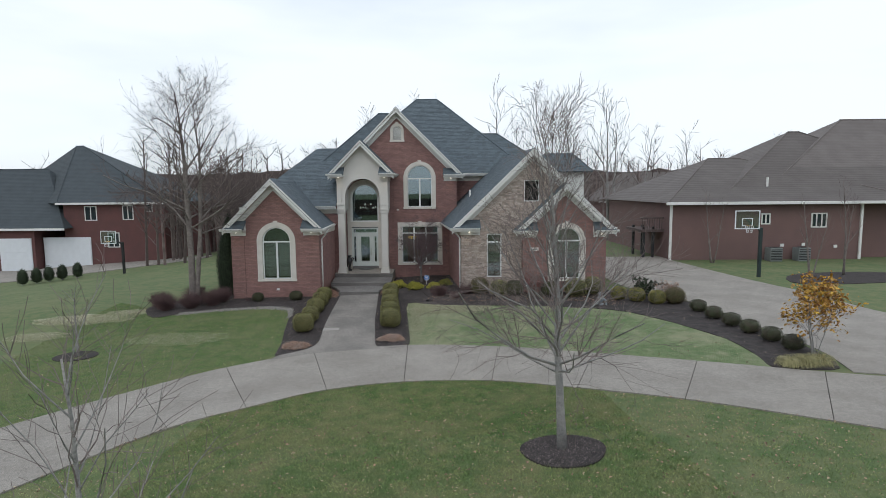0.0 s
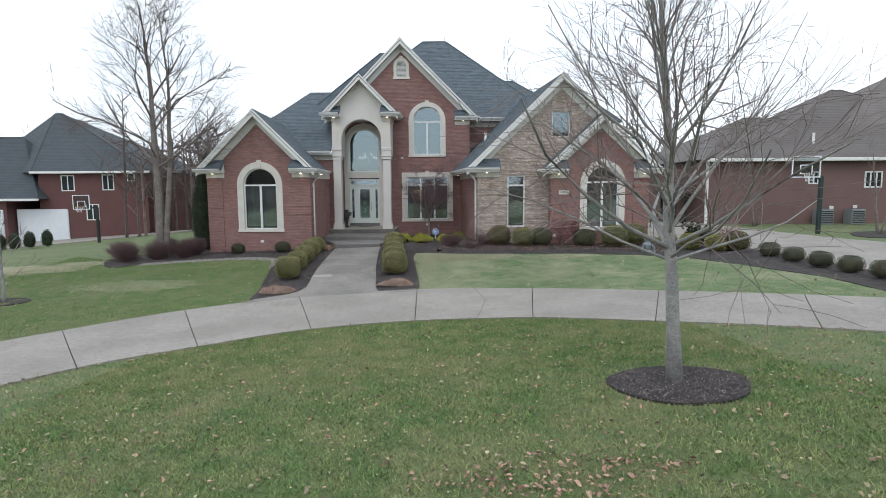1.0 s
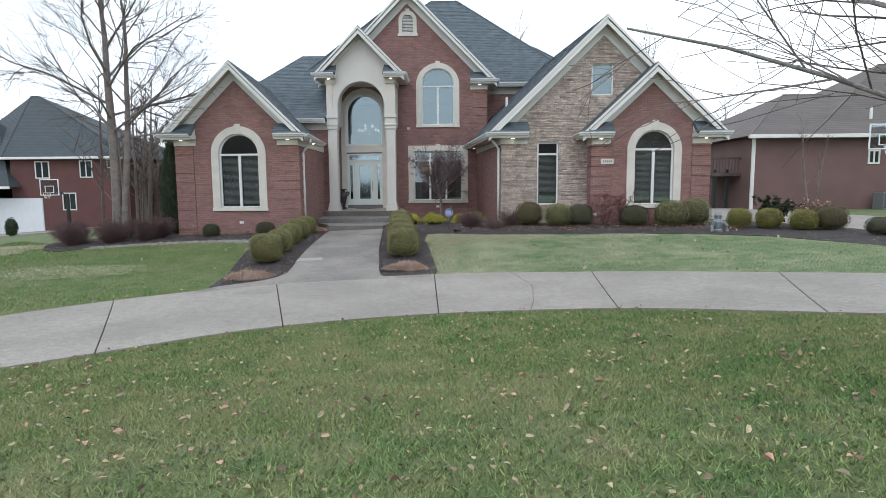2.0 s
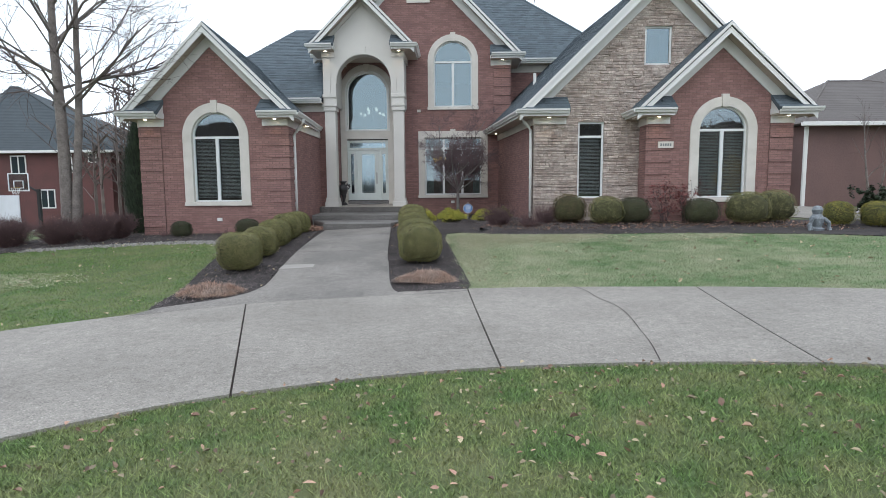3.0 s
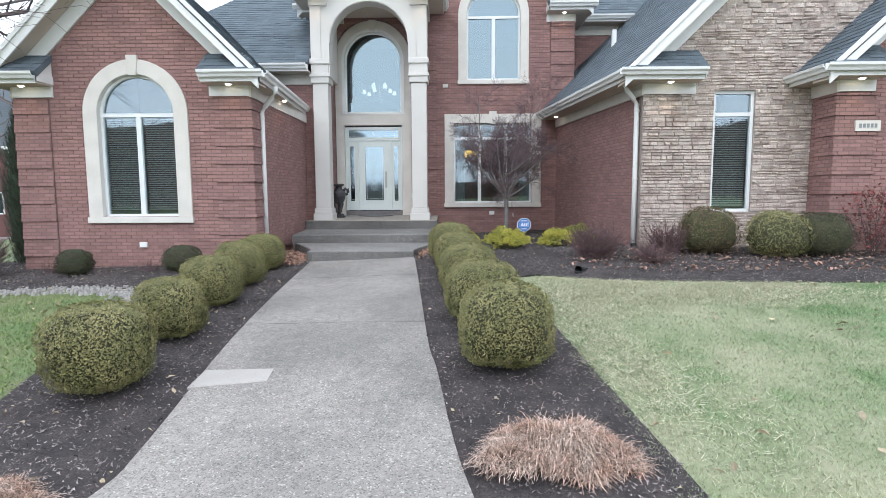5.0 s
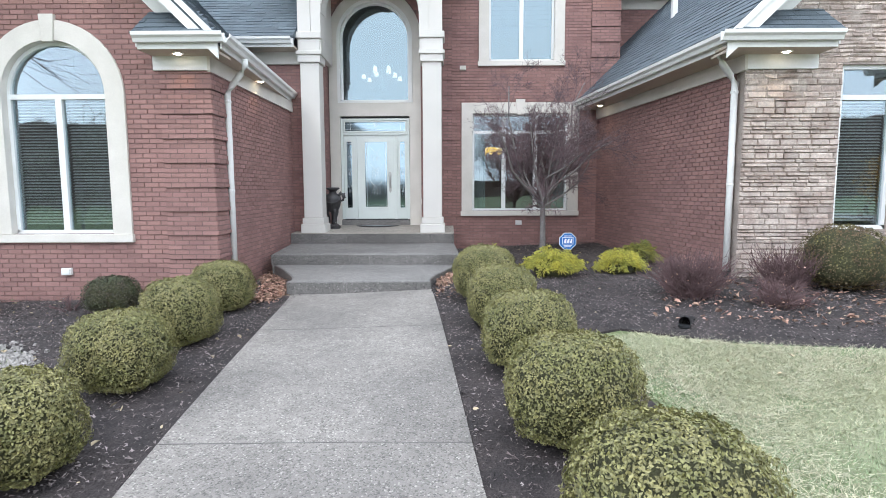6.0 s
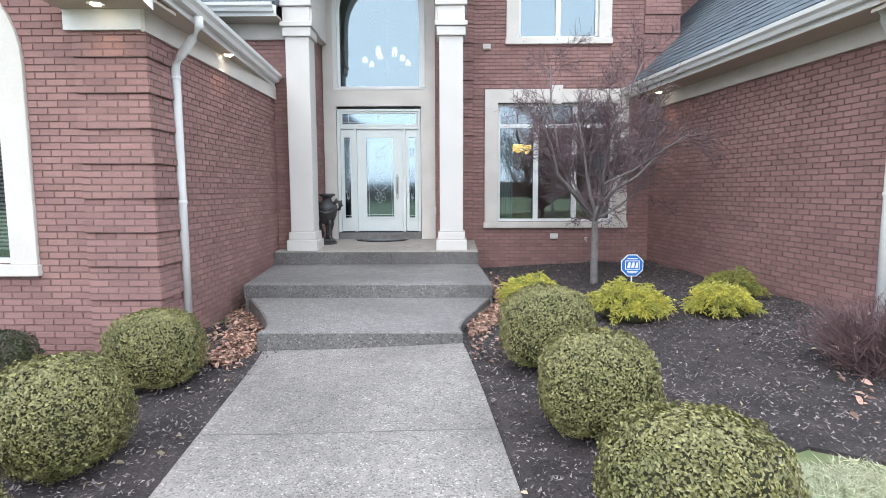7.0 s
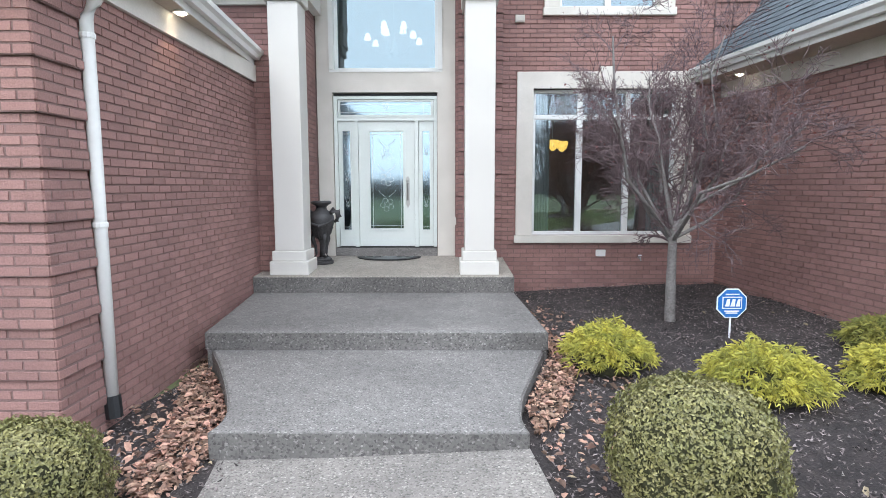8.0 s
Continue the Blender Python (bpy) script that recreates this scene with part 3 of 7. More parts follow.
# planting beds
BED_L = [(-6.1, 21.25), (-5.25, 21.95), (-5.0, 22.6), (-5.02, 23.2), (-5.22, 25.2), (-5.45, 29.0), (-5.4, 30.2), (-5.9, 31.8), (-6.1, 34.2), (-6.8, 34.2), (-6.8, 30.4), (-11.0, 30.4), (-11.4, 31.6), (-12.6, 31.8), (-13.9, 30.0), (-14.8, 28.5), (-13.6, 26.7), (-12.4, 27.3), (-10.6, 27.8), (-8.7, 28.0), (-7.4, 27.5), (-7.0, 25.6), (-6.75, 24.2), (-6.45, 22.8), (-6.3, 21.6)]
BED_R = [(-2.60, 22.20), (-2.28, 21.98), (-1.45, 22.17), (-1.46, 23.3), (-1.62, 24.8), (-1.85, 27.7), (-0.6, 27.3), (1.4, 27.0), (4.1, 26.7), (6.4, 26.0), (7.8, 25.2), (9.0, 23.4), (9.9, 21.0), (9.9, 18.9), (9.7, 17.8), (10.4, 17.5), (11.6, 17.6), (12.05, 19.5), (11.9, 22.5), (11.5, 25.2), (10.8, 27.5), (9.6, 29.8), (7.6, 29.8), (4.0, 30.3), (0.8, 30.3), (0.8, 35.6), (-3.5, 35.6), (-3.5, 32.2), (-3.8, 30.6), (-3.7, 30.2), (-3.5, 29.4), (-3.12, 25.3), (-2.99, 24.4), (-2.86, 23.3), (-2.76, 22.65)]
for k, ring in enumerate((BED_L, BED_R)):
    bed = sheet("mulch_bed", spline(ring, 3, True), 0.022, MULCH, None, 0.35, 0.2, 0.035)
    tagged(bed, "dark shredded bark mulch bed along the house and path" if k else "dark shredded bark mulch bed with shrubs and tree", "mulch bed", kind="structure")
disc = [(2.5 + 0.86 * math.cos(a) * (1 + 0.06 * math.sin(3 * a)), 12.45 + 0.82 * math.sin(a)) for a in [2 * math.pi * i / 28 for i in range(28)]]
tagged(sheet("mulch_ring", disc, 0.03, MULCH, None, 0.2, 0.2, 0.05), "dark mulch ring round a lawn tree", "mulch bed", kind="structure")
disc = [(-14.0 + 0.8 * math.cos(a), 21.9 + 0.6 * math.sin(a)) for a in [2 * math.pi * i / 24 for i in range(24)]]
tagged(sheet("mulch_ring", disc, 0.03, MULCH, None, 0.2, 0.2, 0.05), "dark mulch ring round a small bare tree", "mulch bed", kind="structure")

# ---------------------------------------------------------------- the house
house = thing("house", "two-storey red brick house with stone gable and grey shingle roof", "house")
REDWALL = (BRICK, MORTAR)


def gutter(parent, a, b, name="gutter"):
    """A white eaves gutter whose upper back edge runs from a to b; it hangs outward, to the right of the way from a to b."""
    a, b = Vector(a), Vector(b)
    d = (b - a).normalized()
    o = Vector((d.y, -d.x, 0))
    prof = [(0.0, 0.0), (0.0, -0.12), (0.065, -0.12), (0.085, -0.075), (0.12, -0.045), (0.125, 0.0), (0.112, 0.0), (0.105, -0.035), (0.07, -0.068), (0.055, -0.108), (0.012, -0.108), (0.012, 0.0)]
    g = Build()
    g.prism([a + o * u + Vector((0, 0, w)) for u, w in prof], b - a)
    return part(name, g, PAINT, parent)


def soffit_lamp(parent, x, y, z):
    b = Build().turned([(0.055, z - 0.012), (0.075, z - 0.012), (0.075, z + 0.004), (0.055, z + 0.004)], x, y, 16)
    lamp = part("soffit_lamp", b, PAINT, parent, "small round recessed soffit lamp, lit")
    part("bulb", Build().turned([(0.001, z - 0.034), (0.03, z - 0.029), (0.048, z - 0.016), (0.052, z - 0.002)], x, y, 14), LAMPBULB, lamp)
    l = bpy.data.lights.new("soffit_spot", "SPOT")
    l.energy, l.color, l.spot_size, l.spot_blend, l.shadow_soft_size = 7.0, (1.0, 0.72, 0.42), radians(95), 0.6, 0.04
    ob = new("soffit_light", l)
    ob.location = (x, y, z - 0.03)
    ob.parent = parent


def gable(tag, cx, y, hw, eh, ez, az, back, front=0.45, ret=0.75, wall_mat=None, frieze=0.26, seed=3, lamps=True, left_side=True, right_side=True, board=PAINT, back_r=None, skew=0.0, skew_r=0.0):
    """Roof, rakes, returns and eaves of a gable that faces the street."""
    s = (az - ez) / eh
    yf = y - front
    back_r = back_r or back
    slip = skew * (back - yf)
    slope(house, "roof_slope", [(cx - eh, yf, ez), (cx - eh + slip, back, ez), (cx + slip, back, az), (cx, yf, az)], seed=seed)
    if skew and not skew_r:
        part("ridge_flat", Build().prism([(cx, yf, az - 0.02), (cx, back, az - 0.02), (cx + slip, back, az - 0.02)], (0, 0, 0.015)), SHINGLE, house)
    slope(house, "roof_slope", [(cx + eh, yf, ez), (cx + eh + skew_r * (back_r - yf), back_r, ez), (cx + skew_r * (back - yf), back, az), (cx, yf, az)], seed=seed + 1)
    ridge = Build()
    for i in range(int((back - yf) / 0.2)):
        ya = yf + i * 0.2
        rx = cx + skew_r * (ya - yf)
        for sg in (-1, 1):
            ridge.hexa([(rx, ya, az - 0.01), (rx + sg * 0.14, ya, az - 0.01 - 0.14 * s), (rx + sg * 0.14, ya + 0.21, az - 0.01 - 0.14 * s), (rx, ya + 0.21, az - 0.01),
                        (rx, ya, az + 0.035), (rx + sg * 0.14, ya, az + 0.035 - 0.14 * s), (rx + sg * 0.14, ya + 0.21, az + 0.022 - 0.14 * s), (rx, ya + 0.21, az + 0.022)])
    part("ridge_cap", ridge, SHINGLE, house)
    for sg in (-1, 1):
        side_x = cx + sg * eh

        def strip(name, top, low, y0, y1, mat, x_in=0.0, x_out=eh, par=house):
            b = Build()
            p = [(cx + sg * x_in, y0, az - s * x_in - low), (cx + sg * x_out, y0, az - s * x_out - low), (cx + sg * x_out, y0, az - s * x_out - top), (cx + sg * x_in, y0, az - s * x_in - top)]
            b.prism(p, (0, y1 - y0, 0))
            return part(name, b, mat, par)

        rake = strip("rake_board", 0.085, 0.30, yf, yf + 0.03, PAINT)
        strip("crown_moulding", 0.0, 0.10, yf - 0.035, yf + 0.028, PAINT, par=rake)
        strip("rake_soffit", 0.20, 0.225, yf + 0.03, y - 0.002, SOFFIT)
        strip("frieze_board", 0.225, 0.225 + frieze * math.sqrt(1 + s * s), y - 0.045, y - 0.002, board, x_out=hw - 0.02 if hw < eh else eh)
        # eave return
        xo, xi = cx + sg * eh, cx + sg * (hw - ret)
        lo, hi = min(xo, xi), max(xo, xi)
        box = Build().box(lo, hi, yf + 0.02, y - 0.003, ez - 0.17, ez - 0.135)
        rt = part("return_soffit", box, SOFFIT, house)
        part("return_fascia", Build().box(lo + 0.016, hi - 0.016, yf + 0.006, yf + 0.0195, ez - 0.17, ez + 0.02), PAINT, rt)
        part("return_end", Build().box(xi - sg * 0.02 if sg > 0 else xi, xi if sg > 0 else xi + 0.02, yf + 0.021, y - 0.004, ez - 0.134, ez + 0.02), PAINT, rt)
        rise = front * 0.95
        if sg < 0:
            pts = [(lo, yf - 0.06, ez + 0.02), (hi + 0.04, yf - 0.06, ez + 0.02), (hi + 0.02, y - 0.005, ez + rise), (lo + rise / s, y - 0.005, ez + rise)]
        else:
            pts = [(lo - 0.04, yf - 0.06, ez + 0.02), (hi, yf - 0.06, ez + 0.02), (hi - rise / s, y - 0.005, ez + rise), (lo - 0.02, y - 0.005, ez + rise)]
        slope(house, "return_roof", pts, seed=seed + 5)
        cap = Build()
        cap.prism([(xi, yf, ez + 0.0), (xi, y - 0.004, ez + 0.0), (xi, y - 0.004, ez + rise - 0.06)], (0.02 * sg, 0, 0))
        part("return_cap", cap, PAINT, rt)
        gutter(rt, (lo - (0.0 if sg > 0 else 0.1), yf - 0.004, ez + 0.022), (hi + (0.1 if sg > 0 else 0.0), yf - 0.004, ez + 0.022))
        fr = Build()
        wl, wr = (cx - hw - 0.03, xi) if sg < 0 else (xi, cx + hw + 0.03)
        fr.box(wl, wr, y - 0.05, y - 0.003, ez - 0.36, ez - 0.171)
        part("return_frieze", fr, board, rt)
        if lamps:
            soffit_lamp(house, (wl + wr) / 2 + 0.05 * sg, yf + 0.22, ez - 0.17)
        # side eave
        wall_x = cx + sg * hw
        end = (back if sg < 0 else back_r) - 0.2
        if (sg < 0 and left_side) or (sg > 0 and right_side):
            k = skew if sg < 0 else skew_r

            def run(xa, xb, ya, za, zb, k=k):
                """A strip along the side eave, which may run a little askew."""
                b = Build()
                xa, xb = min(xa, xb), max(xa, xb)
                oa, ob = k * (ya - y), k * (end - y)
                b.hexa([(xa + oa, ya, za), (xb + oa, ya, za), (xb + ob, end, za), (xa + ob, end, za), (xa + oa, ya, zb), (xb + oa, ya, zb), (xb + ob, end, zb), (xa + ob, end, zb)])
                return b

            so = part("eave_soffit", run(side_x, wall_x, y - 0.001, ez - 0.17, ez - 0.135), SOFFIT, house)
            part("eave_fascia", run(side_x - 0.012, side_x + 0.012, yf + 0.032, ez - 0.168, ez + 0.015), PAINT, so)
            part("eave_frieze", run(wall_x + sg * 0.045, wall_x + sg * 0.003, y - 0.052, ez - 0.38, ez - 0.171, k if sg < 0 else 0.0), LIMESTONE, so)
            g0, g1 = (side_x + k * (yf - y) + sg * 0.013, yf - 0.006, ez + 0.017), (side_x + k * (end - y) + sg * 0.013, end, ez + 0.017)
            if sg > 0:
                gutter(so, g0, g1)
            else:
                gutter(so, g1, g0)


def gable_ring(cx, hw, base_z, ez, az, eh):
    s = (az - ez) / eh
    return [(cx - hw, base_z), (cx + hw, base_z), (cx + hw, az - s * hw - 0.12), (cx, az - 0.12), (cx - hw, az - s * hw - 0.12)]


def opening(cx, half, z0, spring, arched=True, top=None):
    if arched:
        return [(cx - half, z0)] + arch(cx, half, spring) + [(cx + half, z0)]
    return [(cx - half, z0), (cx - half, top), (cx + half, top), (cx + half, z0)]


def quoin(x0, x1, z0, z1, out, along, origin, seed, reach=(0, 0)):
    """A corner strip of brick blocks of five courses; each block leans out towards its foot and overhangs the next.
    reach: which ends run on past the corner to meet the strip on the other side."""
    o, a, n, up = Vector(origin), Vector(along), Vector(out), Vector((0, 0, 1))
    rise = 0.0677
    ring = [(x0, z0), (x1, z0), (x1, z1), (x0, z1)]
    q = part("quoin", Build().prism([o + a * u + up * v for u, v in ring], -n * 0.03), MORTAR, house, "proud brick corner quoins")
    rnd = random.Random(seed)
    pieces, _ = lay_courses([ring], lambda r: rise, lambda r: 0.2032, 0.009, seed=seed)
    b, bed = Build(), Build()
    for i in range(int((z1 - z0) / rise)):
        d = 0.034 - 0.007 * (i % 5)
        a0, a1 = x0 - (d - 0.012) * reach[0], x1 + (d - 0.012) * reach[1]
        lo = [o + a * a0 + up * (z0 + i * rise), o + a * a1 + up * (z0 + i * rise), o + a * a1 + up * (z0 + (i + 1) * rise), o + a * a0 + up * (z0 + (i + 1) * rise)]
        bed.hexa(lo + [p + n * d for p in lo], skip=(0,))
    part("mortar_bed", bed, MORTAR, q, kind="stuff")
    for u0, u1, v0, v1 in pieces:
        k = int((v0 - z0) / rise + 0.3) % 5
        d = 0.040 - 0.007 * k + rnd.uniform(-0.002, 0.002)
        u0 -= (d - 0.004) * reach[0] if u0 < x0 + 0.01 else 0
        u1 += (d - 0.004) * reach[1] if u1 > x1 - 0.01 else 0
        e = 0.004
        lo = [o + a * u0 + up * v0, o + a * u1 + up * v0, o + a * u1 + up * v1, o + a * u0 + up * v1]
        hi = [lo[0] + a * e + up * e, lo[1] - a * e + up * e, lo[2] - a * e - up * e, lo[3] + a * e - up * e]
        b.hexa(lo + [p + n * d for p in hi], skip=(0,))
    part("brickwork", b, BRICK, q, kind="stuff")
    return q


def window(cx, half, z0, spring, y, trim, label, arched=True, top=None, lights=2, transom=None, glass=None, blind=None, sill=0.12, key=True, trim_mat=None, upper_glass=None, sash=0.05, ears=False):
    """A window with its stone surround, frame, panes and blind; y is the wall's face."""
    trim_mat = trim_mat or LIMESTONE
    glass = glass or GLASS
    crown = spring if arched else top
    y1 = y + 0.10

    def line(h, zz, extra=0.0):
        if arched:
            return [(cx - h, y, zz)] + [(u, y, v) for u, v in arch(cx, h, spring)] + [(cx + h, y, zz)]
        return [(cx - h, y, zz), (cx - h, y, top + extra), (cx + h, y, top + extra), (cx + h, y, zz)]

    fr = Build()
    inner = [(a, y1 - 0.03, c) for a, b_, c in line(half - sash, z0 + sash)]
    outer = [(a, y1 - 0.03, c) for a, b_, c in line(half, z0)]
    if not arched:
        inner = [(a, b_, c - (sash if c > z0 + sash + 0.01 else 0)) for a, b_, c in inner]
    fr.band(inner, outer, (0, 0.07, 0))
    fr.box(cx - half, cx + half, y1 - 0.03, y1 + 0.04, z0, z0 + sash)
    win = part("window", fr, FRAME, house, label)
    bars = Build()
    t = transom
    if t:
        bars.box(cx - half + sash, cx + half - sash, y1 - 0.035, y1 + 0.035, t - 0.035, t + 0.035)
    low_top = t - 0.035 if t else crown
    for i in range(1, lights):
        u = cx - half + 2 * half * i / lights
        bars.box(u - 0.045, u + 0.045, y1 - 0.035, y1 + 0.035, z0 + sash, low_top)
        if t and not arched:
            bars.box(u - 0.04, u + 0.04, y1 - 0.035, y1 + 0.035, t + 0.035, top - sash)
    if bars.v:
        part("mullion", bars, FRAME, win)
    for i in range(lights):
        a, b_ = cx - half + 2 * half * i / lights, cx - half + 2 * half * (i + 1) / lights
        if not t and arched:
            ring = line(half - sash, z0 + sash)
            pane = Build().prism([(p[0], y1 + 0.01, p[2]) for p in ring], (0, 0.006, 0))
        else:
            pane = Build().box(a + 0.02, b_ - 0.02, y1 + 0.008, y1 + 0.014, z0 + sash - 0.01, (low_top if t else top - sash) + 0.01)
        pn = part("pane", pane, glass, win)
        pn.visible_shadow = False
        if t and not arched:
            pn = part("pane", Build().box(a + 0.02, b_ - 0.02, y1 + 0.008, y1 + 0.014, t + 0.03, top - sash + 0.01), upper_glass or glass, win)
            pn.visible_shadow = False
        if blind and z0 + 0.3 < low_top:
            sl = Build()
            zz = z0 + sash + 0.02 + (low_top - z0) * (1 - blind)
            while zz < low_top - 0.02:
                sl.hexa([(a + 0.05, y1 + 0.09, zz), (b_ - 0.05, y1 + 0.09, zz), (b_ - 0.05, y1 + 0.125, zz + 0.020), (a + 0.05, y1 + 0.125, zz + 0.020),
                         (a + 0.05, y1 + 0.09, zz + 0.003), (b_ - 0.05, y1 + 0.09, zz + 0.003), (b_ - 0.05, y1 + 0.125, zz + 0.023), (a + 0.05, y1 + 0.125, zz + 0.023)])
                zz += 0.042
            part("blind", sl, BLIND, win, "closed horizontal slat blind")
    if t and arched:
        ring = [(cx - half + sash, y1 + 0.01, t + 0.03)] + [(u, y1 + 0.01, v) for u, v in arch(cx, half - sash, spring) if v > t + 0.03] + [(cx + half - sash, y1 + 0.01, t + 0.03)]
        pn = part("pane", Build().prism(ring, (0, 0.006, 0)), upper_glass or glass, win)
        pn.visible_shadow = False
    if trim:
        tr = Build()
        a, b_ = line(half - 0.002, z0 - 0.005), line(half + trim, z0 - 0.005, trim)
        tr.band([(p[0], y - 0.045, p[2]) for p in a], [(p[0], y - 0.045, p[2]) for p in b_], (0, 0.16, 0))
        bevelled(part("surround", tr, trim_mat, win), 0.008)
        sl = Build().box(cx - half - trim - 0.02, cx + half + trim + 0.02, y - 0.07, y + 0.12, z0 - sill, z0 - 0.006)
        bevelled(part("sill", sl, trim_mat, win), 0.008)
        if key:
            zt = spring + half if arched else top
            k = Build().prism([(cx - 0.075, y - 0.07, zt - 0.03), (cx + 0.075, y - 0.07, zt - 0.03), (cx + 0.105, y - 0.07, zt + trim + 0.07), (cx - 0.105, y - 0.07, zt + trim + 0.07)], (0, 0.07, 0))
            bevelled(part("keystone", k, trim_mat, win), 0.006)
    # stand-in room behind: a closed box, its dimness put into the wall colour
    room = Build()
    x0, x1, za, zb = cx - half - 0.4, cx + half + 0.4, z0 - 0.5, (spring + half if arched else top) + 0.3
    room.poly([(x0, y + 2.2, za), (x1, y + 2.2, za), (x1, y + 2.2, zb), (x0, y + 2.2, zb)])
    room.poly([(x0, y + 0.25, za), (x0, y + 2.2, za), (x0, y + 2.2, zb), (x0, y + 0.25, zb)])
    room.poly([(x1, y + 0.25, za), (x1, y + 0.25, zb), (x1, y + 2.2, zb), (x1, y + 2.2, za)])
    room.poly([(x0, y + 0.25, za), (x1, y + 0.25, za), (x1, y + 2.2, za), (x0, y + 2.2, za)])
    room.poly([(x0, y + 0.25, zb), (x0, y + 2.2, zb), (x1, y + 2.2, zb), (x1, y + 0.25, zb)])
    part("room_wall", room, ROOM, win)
    return win


# left wing
LX, LY = -8.88, 30.15
gable("left wing", LX, LY, 2.24, 2.56, 4.96, 7.50, 37.0, seed=11, back_r=34.38, skew=-0.075, skew_r=-0.075)
hole = opening(LX + 0.06, 0.79, 2.34, 4.29)
masonry(house, "left_wing_wall", "red brick gable wall of the left wing", (0, LY, 0), (1, 0, 0), [gable_ring(LX, 2.24, 0.9, 4.96, 7.50, 2.56), hole], (0, -1, 0), "brick", REDWALL, (-6.9, LY, 3.2), seed=5)
window(LX + 0.06, 0.73, 2.34, 4.29, LY, 0.27, "arched twin window in a cream stone surround, blinds down", transom=4.27, blind=0.97, upper_glass=GLASS)
masonry(house, "left_wing_side_wall", "long red brick side wall of the left wing", (-6.64, 0, 0), (0, 1, 0), [[(LY + 0.22, 1.2), (34.35, 1.2), (34.35, 4.8), (LY + 0.22, 4.8)]], (1, 0, 0), "brick", REDWALL, (-6.64, 30.9, 3.0), seed=6)
masonry(house, "left_wing_outer_wall", "red brick outer side wall of the left wing", (-11.12, 0, 0), (0, 1, 0), [[(LY + 0.22, 0.8), (44, 0.8), (44, 4.8), (LY + 0.22, 4.8)]], (-1, 0, 0), "brick", REDWALL, None, seed=7)
quoin(-7.31, -6.62, 1.3, 4.58, (0, -1, 0), (1, 0, 0), (0, LY - 0.022, 0), 8, (0, 1))
quoin(LY - 0.02, LY + 0.42, 1.3, 4.58, (1, 0, 0), (0, 1, 0), (-6.618, 0, 0), 9, (1, 0))
quoin(-11.14, -10.46, 0.9, 4.58, (0, -1, 0), (1, 0, 0), (0, LY - 0.022, 0), 10)

# courtyard wall left of the porch, with its own eave
masonry(house, "porch_side_wall", "red brick wall beside the porch", (0, 34.2, 0), (1, 0, 0), [[(-7.4, 1.4), (-6.1, 1.4), (-6.1, 5.8), (-7.4, 5.8)]], (0, -1, 0), "brick", REDWALL, None, seed=12)
masonry(house, "porch_reveal_wall", "red brick reveal beside the entry", (-6.1, 0, 0), (0, 1, 0), [[(34.42, 1.9), (35.37, 1.9), (35.37, 7.2), (34.42, 7.2)]], (1, 0, 0), "brick", REDWALL, None, seed=13)
part("eave_soffit", Build().box(-12.0, -6.42, 33.75, 34.19, 5.80, 5.84), SOFFIT, house)
part("eave_fascia", Build().box(-12.0, -6.42, 33.73, 33.749, 5.80, 5.98), PAINT, house)
part("eave_frieze", Build().box(-12.0, -6.42, 34.15, 34.194, 5.55, 5.799), LIMESTONE, house)
gutter(house, (-12.0, 33.73, 5.98), (-6.45, 33.73, 5.98))

# main two-storey front
MX, MY = -3.0, 35.37
gable("main", MX, MY, 3.53, 3.95, 7.75, 11.72, 41.0, seed=21, left_side=False)
vent_hole = opening(MX + 0.02, 0.30, 9.86, 10.42)
entry_hole = opening(-5.04, 1.075, 1.9, 6.45)
lower_hole = opening(-1.68, 1.10, 2.46, 0, False, 4.68)
upper_hole = opening(-1.67, 0.80, 5.86, 7.60)
masonry(house, "corner_wall", "narrow red brick corner strip", (0, MY + 0.003, 0), (1, 0, 0), [[(0.5, 1.5), (0.76, 1.5), (0.76, 4.8), (0.5, 4.8)]], (0, -1, 0), "brick", REDWALL, None, seed=20)
masonry(house, "main_wall", "tall red brick front gable wall", (0, MY, 0), (1, 0, 0), [gable_ring(MX, 3.53, 1.5, 7.75, 11.72, 3.95), vent_hole, entry_hole, lower_hole, upper_hole], (0, -1, 0), "brick", REDWALL, (-2.6, MY, 2.6), seed=22)
window(-1.67, 0.74, 5.86, 7.60, MY, 0.23, "arched upper window in a cream stone surround", transom=7.55, glass=GLASS_HI)
window(-1.68, 1.10, 2.46, 0, MY, 0.25, "three-light window in a square cream stone surround", arched=False, top=4.68, lights=3, transom=4.27)
quoin(-0.10, 0.55, 4.9, 7.40, (0, -1, 0), (1, 0, 0), (0, MY - 0.022, 0), 24)
quoin(-3.92, -3.25, 2.05, 7.0, (0, -1, 0), (1, 0, 0), (0, MY - 0.022, 0), 25)
# attic louvre
lv = Build()
ring_in, ring_out = [(MX - 0.22, 9.86)] + arch(MX + 0.02, 0.24, 10.42) + [(MX + 0.26, 9.86)], [(MX - 0.38, 9.86)] + arch(MX + 0.02, 0.40, 10.42) + [(MX + 0.42, 9.86)]
lv.band([(u, MY - 0.05, v) for u, v in ring_in], [(u, MY - 0.05, v) for u, v in ring_out], (0, 0.12, 0))
lv.box(MX - 0.42, MX + 0.46, MY - 0.06, MY + 0.07, 9.74, 9.858)
lv.prism([(MX - 0.05, MY - 0.07, 10.62), (MX + 0.09, MY - 0.07, 10.62), (MX + 0.11, MY - 0.07, 10.90), (MX - 0.07, MY - 0.07, 10.90)], (0, 0.07, 0))
louvre = part("attic_louvre", lv, LIMESTONE, house, "small arched louvre vent with cream surround")
